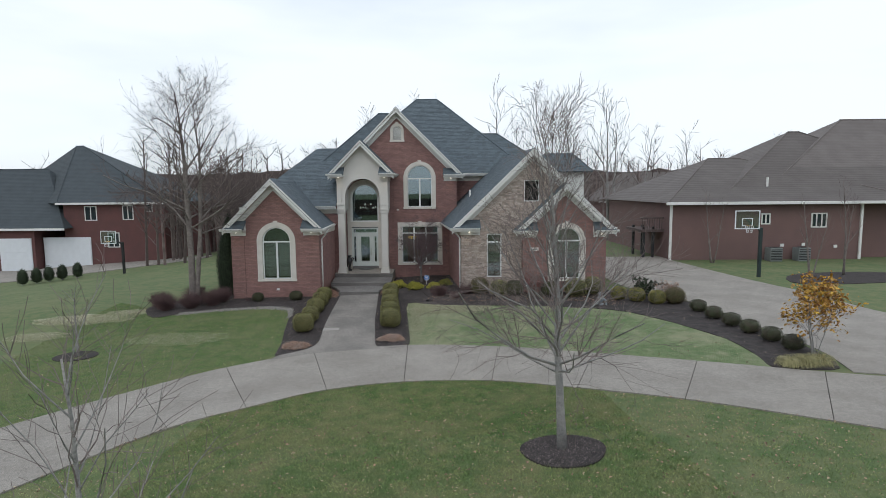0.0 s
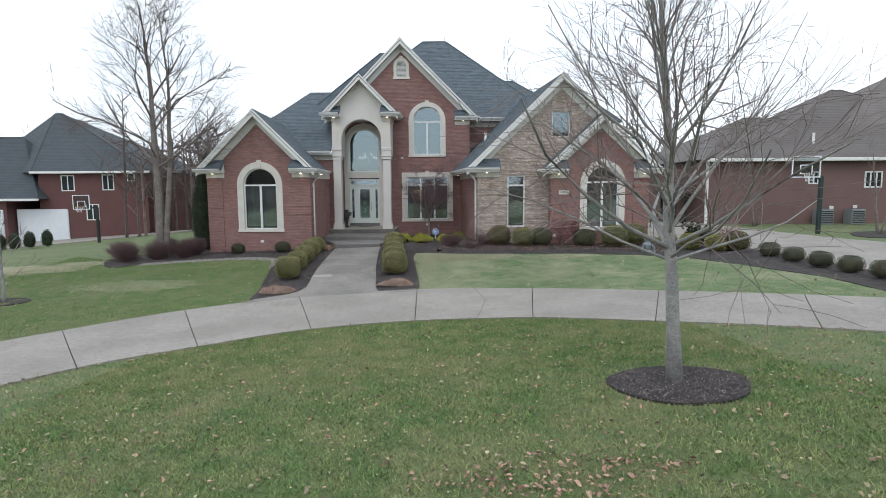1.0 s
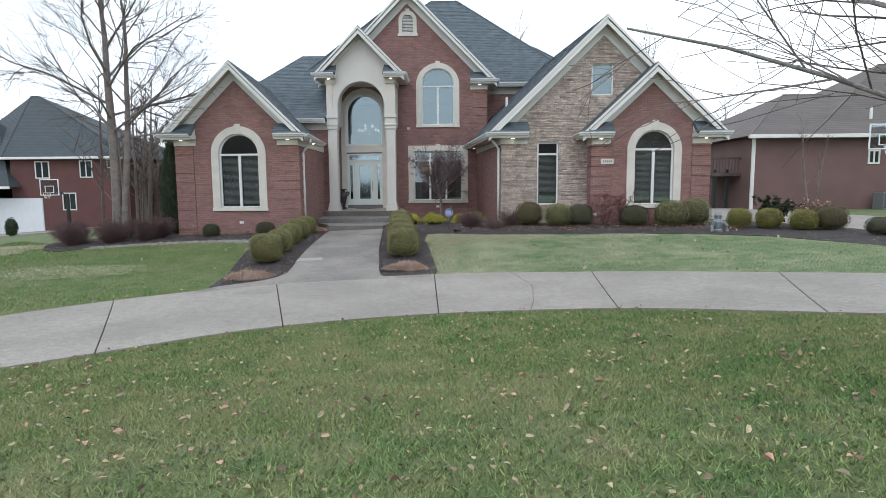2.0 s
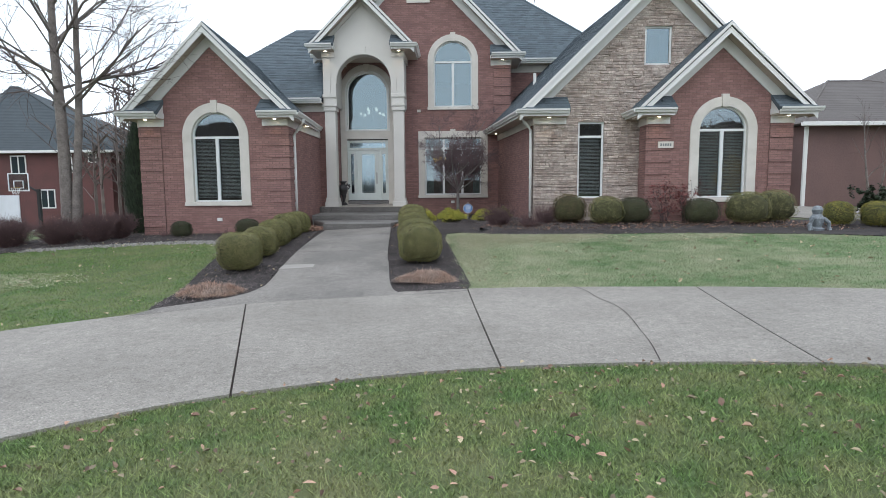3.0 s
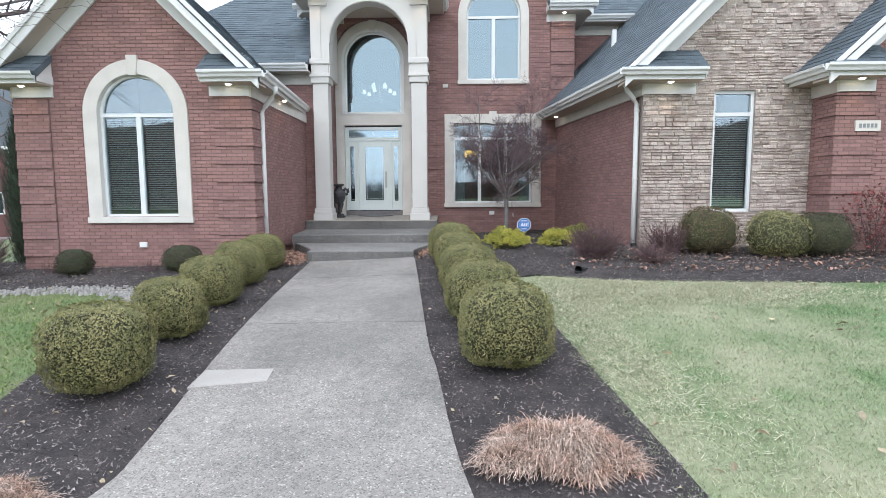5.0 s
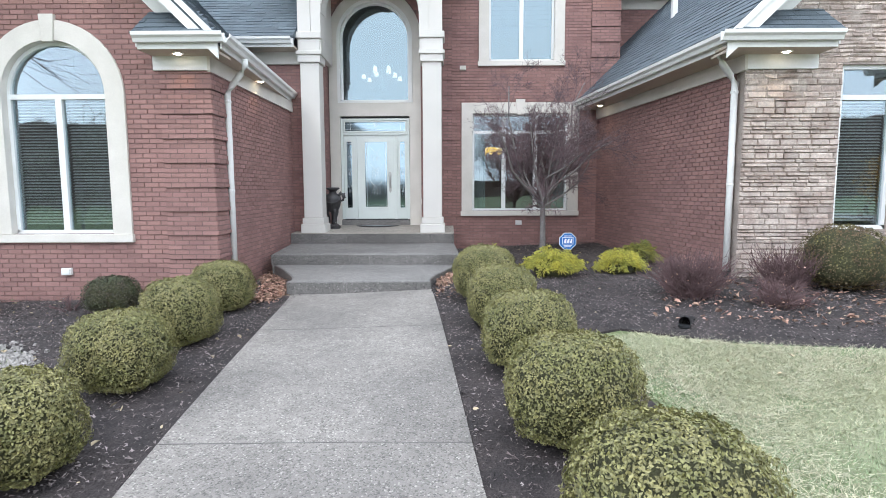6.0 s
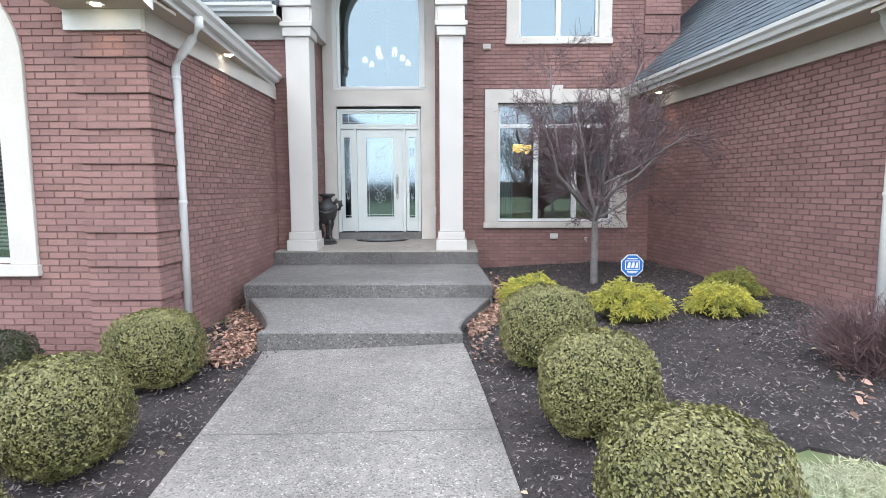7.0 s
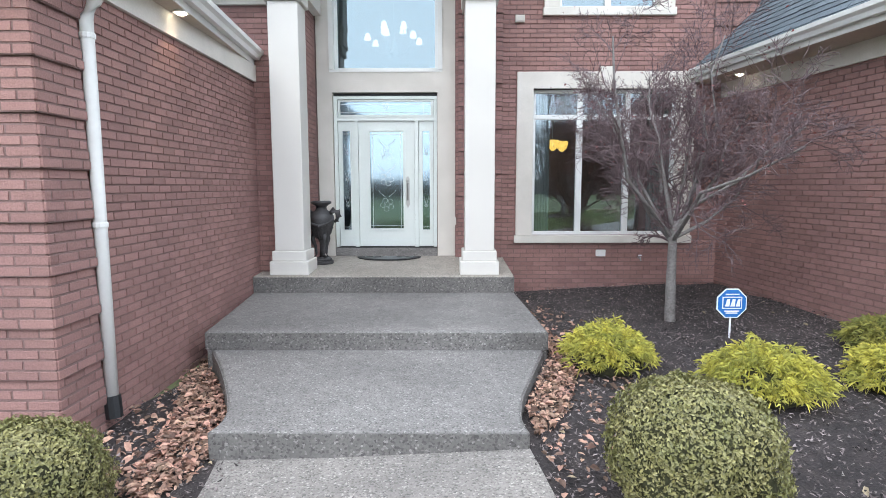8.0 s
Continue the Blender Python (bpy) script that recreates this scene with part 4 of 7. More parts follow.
for i in range(12):
    z = 9.88 + i * 0.062
    h = 0.235 if z < 10.42 else math.sqrt(max(0.235 ** 2 - (z - 10.42) ** 2, 0.0004))
    sl = Build()
    sl.hexa([(MX + 0.02 - h, MY, z), (MX + 0.02 + h, MY, z), (MX + 0.02 + h, MY + 0.05, z + 0.045), (MX + 0.02 - h, MY + 0.05, z + 0.045), (MX + 0.02 - h, MY, z + 0.012), (MX + 0.02 + h, MY, z + 0.012), (MX + 0.02 + h, MY + 0.05, z + 0.057), (MX + 0.02 - h, MY + 0.05, z + 0.057)])
    part("slat", sl, PAINT, louvre)
part("backing", Build().box(MX - 0.24, MX + 0.28, MY + 0.07, MY + 0.09, 9.85, 10.68), BLACK, louvre)

# entry surround, arched window and door
EY, EX = 35.50, -5.03
sur = Build()
door_hole = [(-5.865, 2.0), (-5.865, 4.66), (-4.24, 4.66), (-4.24, 2.0)]
arch_hole = opening(EX, 0.84, 5.0, 6.42)
outer = opening(EX, 1.07, 2.0, 6.45)
_, strips = lay_courses([outer, door_hole, arch_hole], lambda r: 0.02, lambda r: 1.0, 0.0)
for u0, u1, v0, v1 in strips:
    sur.box(u0, u1, EY, EY + 0.16, v0, v1)
entry = part("entry_surround", sur, LIMESTONE, house, "cream arched entry surround")
ar = Build()
ar.band([(u, EY - 0.03, v) for u, v in [(EX - 0.80, 5.0)] + arch(EX, 0.80, 6.42) + [(EX + 0.80, 5.0)]], [(u, EY - 0.03, v) for u, v in [(EX - 0.87, 5.0)] + arch(EX, 0.87, 6.42) + [(EX + 0.87, 5.0)]], (0, 0.15, 0))
ar.box(EX - 0.87, EX + 0.87, EY - 0.012, EY + 0.02, 4.965, 4.999)
part("moulding", ar, PAINT, entry)
aw = window(EX, 0.80, 5.0, 6.42, EY + 0.03, 0, "tall arched window above the door showing a lit chandelier", lights=1, glass=GLASS_HI, sash=0.045)
key = Build().prism([(EX - 0.08, EY - 0.05, 7.24), (EX + 0.08, EY - 0.05, 7.24), (EX + 0.11, EY - 0.05, 7.58), (EX - 0.11, EY - 0.05, 7.58)], (0, 0.05, 0))
part("keystone", key, LIMESTONE, entry)
DY = 35.56
fd = Build()
for a, b_, zt in ((-5.855, -5.80, 4.61), (-5.545, -5.485, 4.235), (-4.60, -4.54, 4.235), (-4.30, -4.25, 4.61)):
    fd.box(a, b_, DY - 0.02, DY + 0.1, 2.26, zt)
fd.box(-5.80, -4.30, DY - 0.02, DY + 0.1, 4.235, 4.285)
fd.box(-5.80, -4.30, DY - 0.02, DY + 0.1, 4.565, 4.61)
door_set = part("door_frame", fd, DOORPAINT, house, "pale painted door frame with sidelights and transom")
# black strip stands in for the shadow line over the frame head
part("head_shade", Build().box(-5.86, -4.245, DY + 0.02, DY + 0.09, 4.611, 4.655), BLACK, door_set)
part("weatherstrip", Build().box(-5.80, -4.30, DY - 0.012, DY + 0.05, 2.245, 2.262), BLACK, door_set)
bevelled(part("threshold", Build().box(-5.86, -4.245, DY - 0.075, DY + 0.1, 2.09, 2.243), STEPSTONE, door_set, "pebbled concrete door threshold"), 0.01)


def glazed(x0, x1, z0, z1, gx, gz0, gz1, name):
    b = Build()
    _, st = lay_courses([[(x0, z0), (x1, z0), (x1, z1), (x0, z1)], [(x0 + gx, gz0), (x1 - gx, gz0), (x1 - gx, gz1), (x0 + gx, gz1)]], lambda r: 0.03, lambda r: 9.0, 0.0)
    for u0, u1, v0, v1 in st:
        b.box(u0, u1, DY + 0.01, DY + 0.055, v0, v1)
    leaf = part(name, b, DOORPAINT, house, "pale grey front door with a tall leaded glass panel" if name == "front_door" else "narrow leaded glass sidelight")
    m = Build()
    for u0, u1, v0, v1 in ((x0 + gx - 0.02, x1 - gx + 0.02, gz0 - 0.02, gz0 + 0.012), (x0 + gx - 0.02, x1 - gx + 0.02, gz1 - 0.012, gz1 + 0.02), (x0 + gx - 0.02, x0 + gx + 0.012, gz0 + 0.012, gz1 - 0.012), (x1 - gx - 0.012, x1 - gx + 0.02, gz0 + 0.012, gz1 - 0.012)):
        m.box(u0, u1, DY - 0.005, DY + 0.012, v0, v1)
    part("moulding", m, DOORPAINT, leaf)
    g = part("pane", Build().box(x0 + gx, x1 - gx, DY + 0.03, DY + 0.036, gz0, gz1), GLASS_DOOR, leaf, "bevelled leaded glass")
    g.visible_shadow = False
    lead = Build()
    cxm, w = (x0 + x1) / 2, (x1 - x0) / 2 - gx
    r = min(w, (gz1 - gz0) / 2) * 0.42
    for k in (-1, 0, 1) if gz1 - gz0 > 1 else (0,):
        zc = (gz0 + gz1) / 2 + k * (gz1 - gz0) * 0.26 + 0.02
        for i in range(5):
            a = 1.2566 * i + 0.5 * k
            ring = [(cxm + r * 0.62 * math.cos(a) + r * 0.34 * math.cos(6.2832 * j / 10), DY + 0.027, zc + r * 0.62 * math.sin(a) + r * 0.34 * math.sin(6.2832 * j / 10)) for j in range(11)]
            lead.tube(ring, [0.003] * 11, 4, False)
        for sg in (-1, 1):
            pts = [(cxm + sg * (0.25 * r + r * 0.9 * math.sin(math.pi * i / 10)), DY + 0.026, zc + r * 1.1 + (gz1 - gz0) * 0.07 * i / 5) for i in range(6)]
            lead.tube(pts, [0.004] * 6, 4)
    for sg in (-1, 1):
        lead.box(cxm + sg * w * 0.82 - 0.003, cxm + sg * w * 0.82 + 0.003, DY + 0.022, DY + 0.03, gz0, gz1)
    lead.box(x0 + gx, x1 - gx, DY + 0.022, DY + 0.03, gz0 + 0.05, gz0 + 0.056)
    lead.box(x0 + gx, x1 - gx, DY + 0.022, DY + 0.03, gz1 - 0.056, gz1 - 0.05)
    part("leading", lead, LEAD, leaf)
    return leaf


glazed(-5.48, -4.605, 2.27, 4.23, 0.165, 2.54, 4.08, "front_door")
glazed(-5.795, -5.55, 2.27, 4.23, 0.05, 2.52, 4.09, "sidelight")
glazed(-4.535, -4.305, 2.27, 4.23, 0.045, 2.52, 4.09, "sidelight")
glazed(-5.795, -4.305, 4.29, 4.56, 0.03, 4.315, 4.54, "transom_light")
hd = Build().prism([(-4.71 + 0.028 * c, DY - 0.012, z) for c, z in ((-1, 2.93), (0, 2.88), (1, 2.93), (1, 3.33), (0.6, 3.37), (-0.6, 3.37), (-1, 3.33))], (0, 0.024, 0))
hd.tube([(-4.71, DY - 0.01, 3.26), (-4.71, DY - 0.06, 3.23), (-4.71, DY - 0.06, 3.04), (-4.71, DY - 0.01, 3.0)], [0.012] * 4, 8)
hd.turned([(0.022, 3.29), (0.022, 3.315)], -4.71, DY - 0.025, 12)
part("door_handle", hd, METAL, house, "tall brushed metal entry handle plate")

# portico
PX, PY = -4.92, 34.0
gable("portico", PX, PY, 1.46, 1.88, 7.80, 9.70, 36.0, seed=31, ret=0.42, board=STUCCO, frieze=0.12)
pw = Build()
ring = gable_ring(PX, 1.455, 5.75, 7.80, 9.70, 1.88)
_, st = lay_courses([ring, opening(PX, 1.0, 5.75, 6.55)], lambda r: 0.02, lambda r: 9.0, 0.0)
for u0, u1, v0, v1 in st:
    pw.box(u0, u1, PY + 0.0, PY + 0.40, v0, v1)
port = part("portico_wall", pw, STUCCO, house, "cream stucco portico gable with round arch")
tb = Build()
tb.band([(u, PY - 0.035, v) for u, v in [(PX - 1.0, 6.15)] + arch(PX, 1.0, 6.55, 28) + [(PX + 1.0, 6.15)]], [(u, PY - 0.035, v) for u, v in [(PX - 1.2, 6.15)] + arch(PX, 1.2, 6.55, 28) + [(PX + 1.2, 6.15)]], (0, 0.035, 0))
tb.band([(u, PY - 0.0, v) for u, v in arch(PX, 0.985, 6.55, 28)], [(u, PY - 0.0, v) for u, v in arch(PX, 1.002, 6.55, 28)], (0, 0.40, 0))
tb.prism([(PX - 0.08, PY - 0.06, 7.53), (PX + 0.08, PY - 0.06, 7.53), (PX + 0.10, PY - 0.06, 7.80), (PX - 0.10, PY - 0.06, 7.80)], (0, 0.06, 0))
part("arch_trim", tb, STUCCO, port)
for sg in (-1, 1):
    pc = Build().box(min(PX + sg * 1.21, PX + sg * 1.47), max(PX + sg * 1.21, PX + sg * 1.47), PY - 0.03, PY + 0.0, 6.15, 7.44)
    pc.box(min(PX + sg * 1.19, PX + sg * 1.50), max(PX + sg * 1.19, PX + sg * 1.50), PY - 0.065, PY + 0.0, 7.44, 7.60)
    part("pilaster", pc, STUCCO, port)
    cxp = PX + sg * 1.255
    col = Build().box(cxp - 0.195, cxp + 0.195, PY - 0.0, PY + 0.39, 2.37, 5.55)
    col = bevelled(part("column", col, STUCCO, house, "tall square cream porch column"), 0.012)
    for n_, (h, za, zb) in (("plinth", (0.258, 2.05, 2.235)), ("base", (0.228, 2.235, 2.37)), ("capital", (0.235, 5.551, 5.70)), ("abacus", (0.265, 5.70, 5.78)), ("block", (0.225, 5.78, 6.02)), ("cap_moulding", (0.26, 6.02, 6.15))):
        bevelled(part(n_, Build().box(cxp - h, cxp + h, PY + 0.195 - h, PY + 0.195 + h, za, zb), STUCCO, col), 0.014)
    beam = Build().box(min(PX + sg * 1.06, PX + sg * 1.45), max(PX + sg * 1.06, PX + sg * 1.45), PY + 0.40, MY - 0.005, 5.76, 7.6)
    part("portico_side", beam, STUCCO, port)
part("portico_ceiling", Build().box(PX - 1.05, PX + 1.05, PY + 0.40, MY - 0.005, 7.55, 7.62), SOFFIT, port)

# stone gable and right brick wing
SX, SY = 4.33, 30.09
gable("stone", SX, SY, 3.61, 4.08, 4.92, 8.88, 40.0, seed=41, ret=0.95, skew=-0.118)
masonry(house, "stone_wall", "tan ledge stone gable wall", (0, SY, 0), (1, 0, 0), [gable_ring(SX, 3.61, 1.3, 4.92, 8.88, 4.08), opening(2.41, 0.38, 2.38, 0, False, 4.62), opening(4.31, 0.39, 6.24, 0, False, 7.34)], (0, -1, 0), "ledge_stone", (STONE, STONE_JOINT), (1.3, SY, 2.8), stone=True, seed=42, depth=0.012)
window(2.41, 0.38, 2.38, 0, SY - 0.02, 0, "narrow tall white window with blind in the stone wall", arched=False, top=4.62, lights=1, transom=4.19, blind=0.98, sash=0.055)
window(4.31, 0.39, 6.24, 0, SY - 0.02, 0, "small white attic window in the stone wall", arched=False, top=7.34, lights=1, glass=GLASS_HI, sash=0.055)
SK = math.hypot(1.0, 0.118)
masonry(house, "court_side_wall", "long red brick side wall facing the courtyard", (0.72, SY, 0), (-0.118 / SK, 1 / SK, 0), [[(0.22, 1.4), (5.45, 1.4), (5.45, 4.84), (0.22, 4.84)]], (-1 / SK, -0.118 / SK, 0), "brick", REDWALL, (0.72, 31.5, 2.9), seed=43)
RX, RY = 5.87, 29.42
gable("right", RX, RY, 2.03, 2.46, 4.83, 7.13, 36.0, seed=51, ret=0.62)
masonry(house, "right_wing_wall", "red brick gable wall of the right wing", (0, RY, 0), (1, 0, 0), [gable_ring(RX, 2.03, 1.2, 4.83, 7.13, 2.46), opening(5.98, 0.74, 2.38, 4.27)], (0, -1, 0), "brick", REDWALL, (5.0, RY, 3.0), seed=52)
window(5.98, 0.68, 2.38, 4.27, RY, 0.26, "arched twin window in a cream stone surround, blinds down", transom=4.29, blind=0.98)
masonry(house, "right_wing_side_wall", "short red brick side wall of the right wing", (RX - 2.03, 0, 0), (0, 1, 0), [[(RY + 0.22, 1.2), (SY, 1.2), (SY, 4.8), (RY + 0.22, 4.8)]], (-1, 0, 0), "brick", REDWALL, None, seed=53)
masonry(house, "right_outer_wall", "red brick outer side wall", (SX + 3.61, 0, 0), (0, 1, 0), [[(SY + 0.22, 1.2), (46, 1.2), (46, 4.8), (SY + 0.22, 4.8)]], (1, 0, 0), "brick", REDWALL, None, seed=54)
masonry(house, "right_wing_end_wall", "red brick end wall", (RX + 2.03, 0, 0), (0, 1, 0), [[(RY + 0.22, 1.2), (SY + 0.3, 1.2), (SY + 0.3, 4.8), (RY + 0.22, 4.8)]], (1, 0, 0), "brick", REDWALL, None, seed=55)
quoin(RX - 2.05, RX - 1.36, 1.35, 4.45, (0, -1, 0), (1, 0, 0), (0, RY - 0.022, 0), 56, (1, 0))
quoin(RX + 1.40, RX + 2.05, 1.35, 4.45, (0, -1, 0), (1, 0, 0), (0, RY - 0.022, 0), 57)
quoin(RY - 0.02, RY + 0.45, 1.35, 4.45, (-1, 0, 0), (0, 1, 0), (RX - 2.052, 0, 0), 58, (1, 0))

# second storey set back on the right
masonry(house, "upper_back_wall", "red brick upper wall set back from the front", (0, 36.9, 0), (1, 0, 0), [[(0.3, 4.5), (6.5, 4.5), (6.5, 7.75), (0.3, 7.75)]], (0, -1, 0), "brick", REDWALL, None, seed=61)
masonry(house, "upper_side_wall", "red brick return wall of the main gable", (0.53, 0, 0), (0, 1, 0), [[(MY + 0.22, 4.5), (37.0, 4.5), (37.0, 7.6), (MY + 0.22, 7.6)]], (1, 0, 0), "brick", REDWALL, None, seed=62)
part("eave_soffit", Build().box(0.95, 6.9, 36.45, 36.895, 7.70, 7.74), SOFFIT, house)
part("eave_fascia", Build().box(0.95, 6.9, 36.43, 36.449, 7.70, 7.88), PAINT, house)
part("eave_frieze", Build().box(0.56, 6.5, 36.86, 36.896, 7.42, 7.699), LIMESTONE, house)
gutter(house, (0.95, 36.43, 7.88), (6.9, 36.43, 7.88))


def hip(x0, x1, y0, y1, ez, rx0, rx1, ry, rz, seed, mat=None, parent=None):
    parent = parent or house
    a, b_, c, d = (x0, y0, ez), (x1, y0, ez), (x1, y1, ez), (x0, y1, ez)
    p, q = (rx0, ry, rz), (rx1, ry, rz)
    slope(parent, "roof_slope", [a, b_, q, p], mat, seed)
    slope(parent, "roof_slope", [b_, c, q], mat, seed + 1)
    slope(parent, "roof_slope", [d, a, p], mat, seed + 2)
    back = Build()
    back.poly([c, d, p, q])
    part("back_slope", back, mat or SHINGLE, parent)
    hips = Build()
    for u, v in ((a, p), (b_, q), (c, q), (d, p), (p, q)):
        u, v = Vector(u), Vector(v)
        hips.tube([u + Vector((0, 0, 0.01)), v + Vector((0, 0, 0.01))], [0.05, 0.05], 6)
    part("hip_cap", hips, mat or SHINGLE, parent)


hip(-7.6, 5.2, 36.43, 46.6, 7.88, -2.16, -0.74, 41.5, 13.13, 71)
hip(-9.8, 0.5, 36.2, 42.5, 6.9, -4.5, -3.1, 38.9, 11.85, 74)
slope(house, "roof_slope", [(-11.9, 33.7, 6.0), (-6.42, 33.7, 6.0), (-6.42, 38.3, 9.6), (-8.45, 38.3, 9.6)], None, 77)
slope(house, "roof_slope", [(-11.9, 43.5, 6.0), (-11.9, 33.7, 6.0), (-8.45, 38.3, 9.6)], None, 78)
hip(-1.0, 7.2, 38.6, 46.0, 7.9, 1.5, 3.5, 42.0, 10.78, 80)
hip(5.6, 9.9, 40.2, 44.6, 8.05, 6.9, 8.85, 42.0, 9.33, 83)
part("rear_wall", Build().box(6.0, 9.4, 40.7, 44.0, 4.5, 8.04), PAINT, house)
part("rear_block", Build().box(-11.1, 8.0, 37.2, 46.0, 1.0, 6.0), MORTAR, house)
for x, y, z in ((-2.0, 41.5, 13.1), (-0.8, 41.6, 13.1)):
    part("ridge_rod", Build().tube([(x, y, z - 0.1), (x, y, z + 0.45)], [0.02, 0.012], 6), METAL, house)
vp = Build().box(1.27, 1.37, 34.2, 34.3, 6.2, 6.86)
part("vent_pipe", vp, PAINT, house, "white plumbing vent on the roof")


def downspout(x, y, z_top, z_bot, ox, oy):
    """A white rainwater pipe: from the gutter outlet in an S back to the wall."""
    b = Build()
    pts = [(x + ox, y + oy, z_top), (x + ox, y + oy, z_top - 0.10), (x + ox * 0.75, y + oy * 0.75, z_top - 0.20), (x + ox * 0.25, y + oy * 0.25, z_top - 0.36), (x, y, z_top - 0.46), (x, y, z_top - 0.7), (x, y, (z_top + z_bot) / 2), (x, y, z_bot)]
    b.tube(pts, [0.046] * len(pts), 10)
    d = part("downspout", b, PAINT, house, "white metal downspout", smooth=True)
    for z in (z_top - 0.6, (z_top + z_bot) / 2 - 0.3):
        part("strap", Build().turned([(0.05, z), (0.053, z + 0.01), (0.053, z + 0.03), (0.05, z + 0.04)], x, y, 12), PAINT, d)
    shoe = Build().tube([(x, y, z_bot + 0.06), (x + 0.02, y - 0.02, z_bot - 0.1)], [0.06, 0.06], 10)
    part("shoe", shoe, BLACK, d)


downspout(-6.575, 30.62, 4.83, 1.62, 0.32, -0.12)
soffit_lamp(house, -6.50, 31.9, 4.79)
soffit_lamp(house, -0.06, 34.6, 4.75)
downspout(0.65, 30.22, 4.86, 1.72, -0.30, -0.1)

# porch and steps
LANDING = aggregate_material("pale_pebbled_landing", (0.36, 0.325, 0.285), (0.29, 0.262, 0.23), 1.5, 95.0)
# step pebble, coarser; the darker tone paints the shade on upright faces
RISERSHADE = aggregate_material("coarse_shaded_riser", (0.168, 0.158, 0.149), (0.118, 0.110, 0.104), 1.9, 75.0)


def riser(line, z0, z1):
    """A coarse pebble facing along the front of a step, darker than the tread to paint its shade."""
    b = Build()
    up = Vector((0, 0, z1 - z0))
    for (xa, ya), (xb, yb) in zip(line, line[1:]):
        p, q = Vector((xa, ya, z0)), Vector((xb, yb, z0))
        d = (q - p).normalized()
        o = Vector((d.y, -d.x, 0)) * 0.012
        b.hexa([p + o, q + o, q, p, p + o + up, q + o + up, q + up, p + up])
    part("riser", b, RISERSHADE, porch, "coarse pebble riser, shade painted in")


porch = thing("porch_steps", "three exposed-aggregate concrete porch steps", "steps", kind="structure")
top = Build()
top.hexa([(-6.62, 33.84, 1.3), (-3.22, 33.84, 1.3), (-3.22, 35.60, 1.3), (-6.62, 35.60, 1.3), (-6.62, 33.84, 2.055), (-3.22, 33.84, 2.055), (-3.22, 35.60, 2.125), (-6.62, 35.60, 2.125)])
bevelled(part("landing", top, LANDING, porch, "pale pebbled porch landing"), 0.015)
b = Build().prism([(x, y, 1.3) for x, y in [(-6.40, 31.86), (-3.14, 31.86), (-3.22, 33.86), (-6.62, 33.86)]], (0, 0, 0.54))
bevelled(part("step", b, STEPSTONE, porch), 0.015)
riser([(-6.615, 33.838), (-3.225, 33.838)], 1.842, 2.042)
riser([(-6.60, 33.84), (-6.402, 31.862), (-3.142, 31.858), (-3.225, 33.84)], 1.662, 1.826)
left = spline([(-6.36, 31.9), (-5.98, 31.2), (-5.68, 30.55), (-5.60, 30.25), (-5.62, 30.06)], 5)
right = spline([(-3.58, 30.06), (-3.60, 30.3), (-3.53, 30.7), (-3.35, 31.3), (-3.17, 31.9)], 5)
b = Build().prism([(x, y, 1.2) for x, y in left + right], (0, 0, 0.46))
bevelled(part("step", b, STEPSTONE, porch), 0.015)
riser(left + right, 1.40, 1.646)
# ---------------------------------------------------------------- plants: makers
def path_points(p, d, length, n, rnd, wander, lift):
    pts = [p.copy()]
    for _ in range(n):
        d = (d + Vector((rnd.gauss(0, wander), rnd.gauss(0, wander), rnd.gauss(0, wander) + lift))).normalized()
        p = p + d * (length / n)
        pts.append(p.copy())
    return pts, d


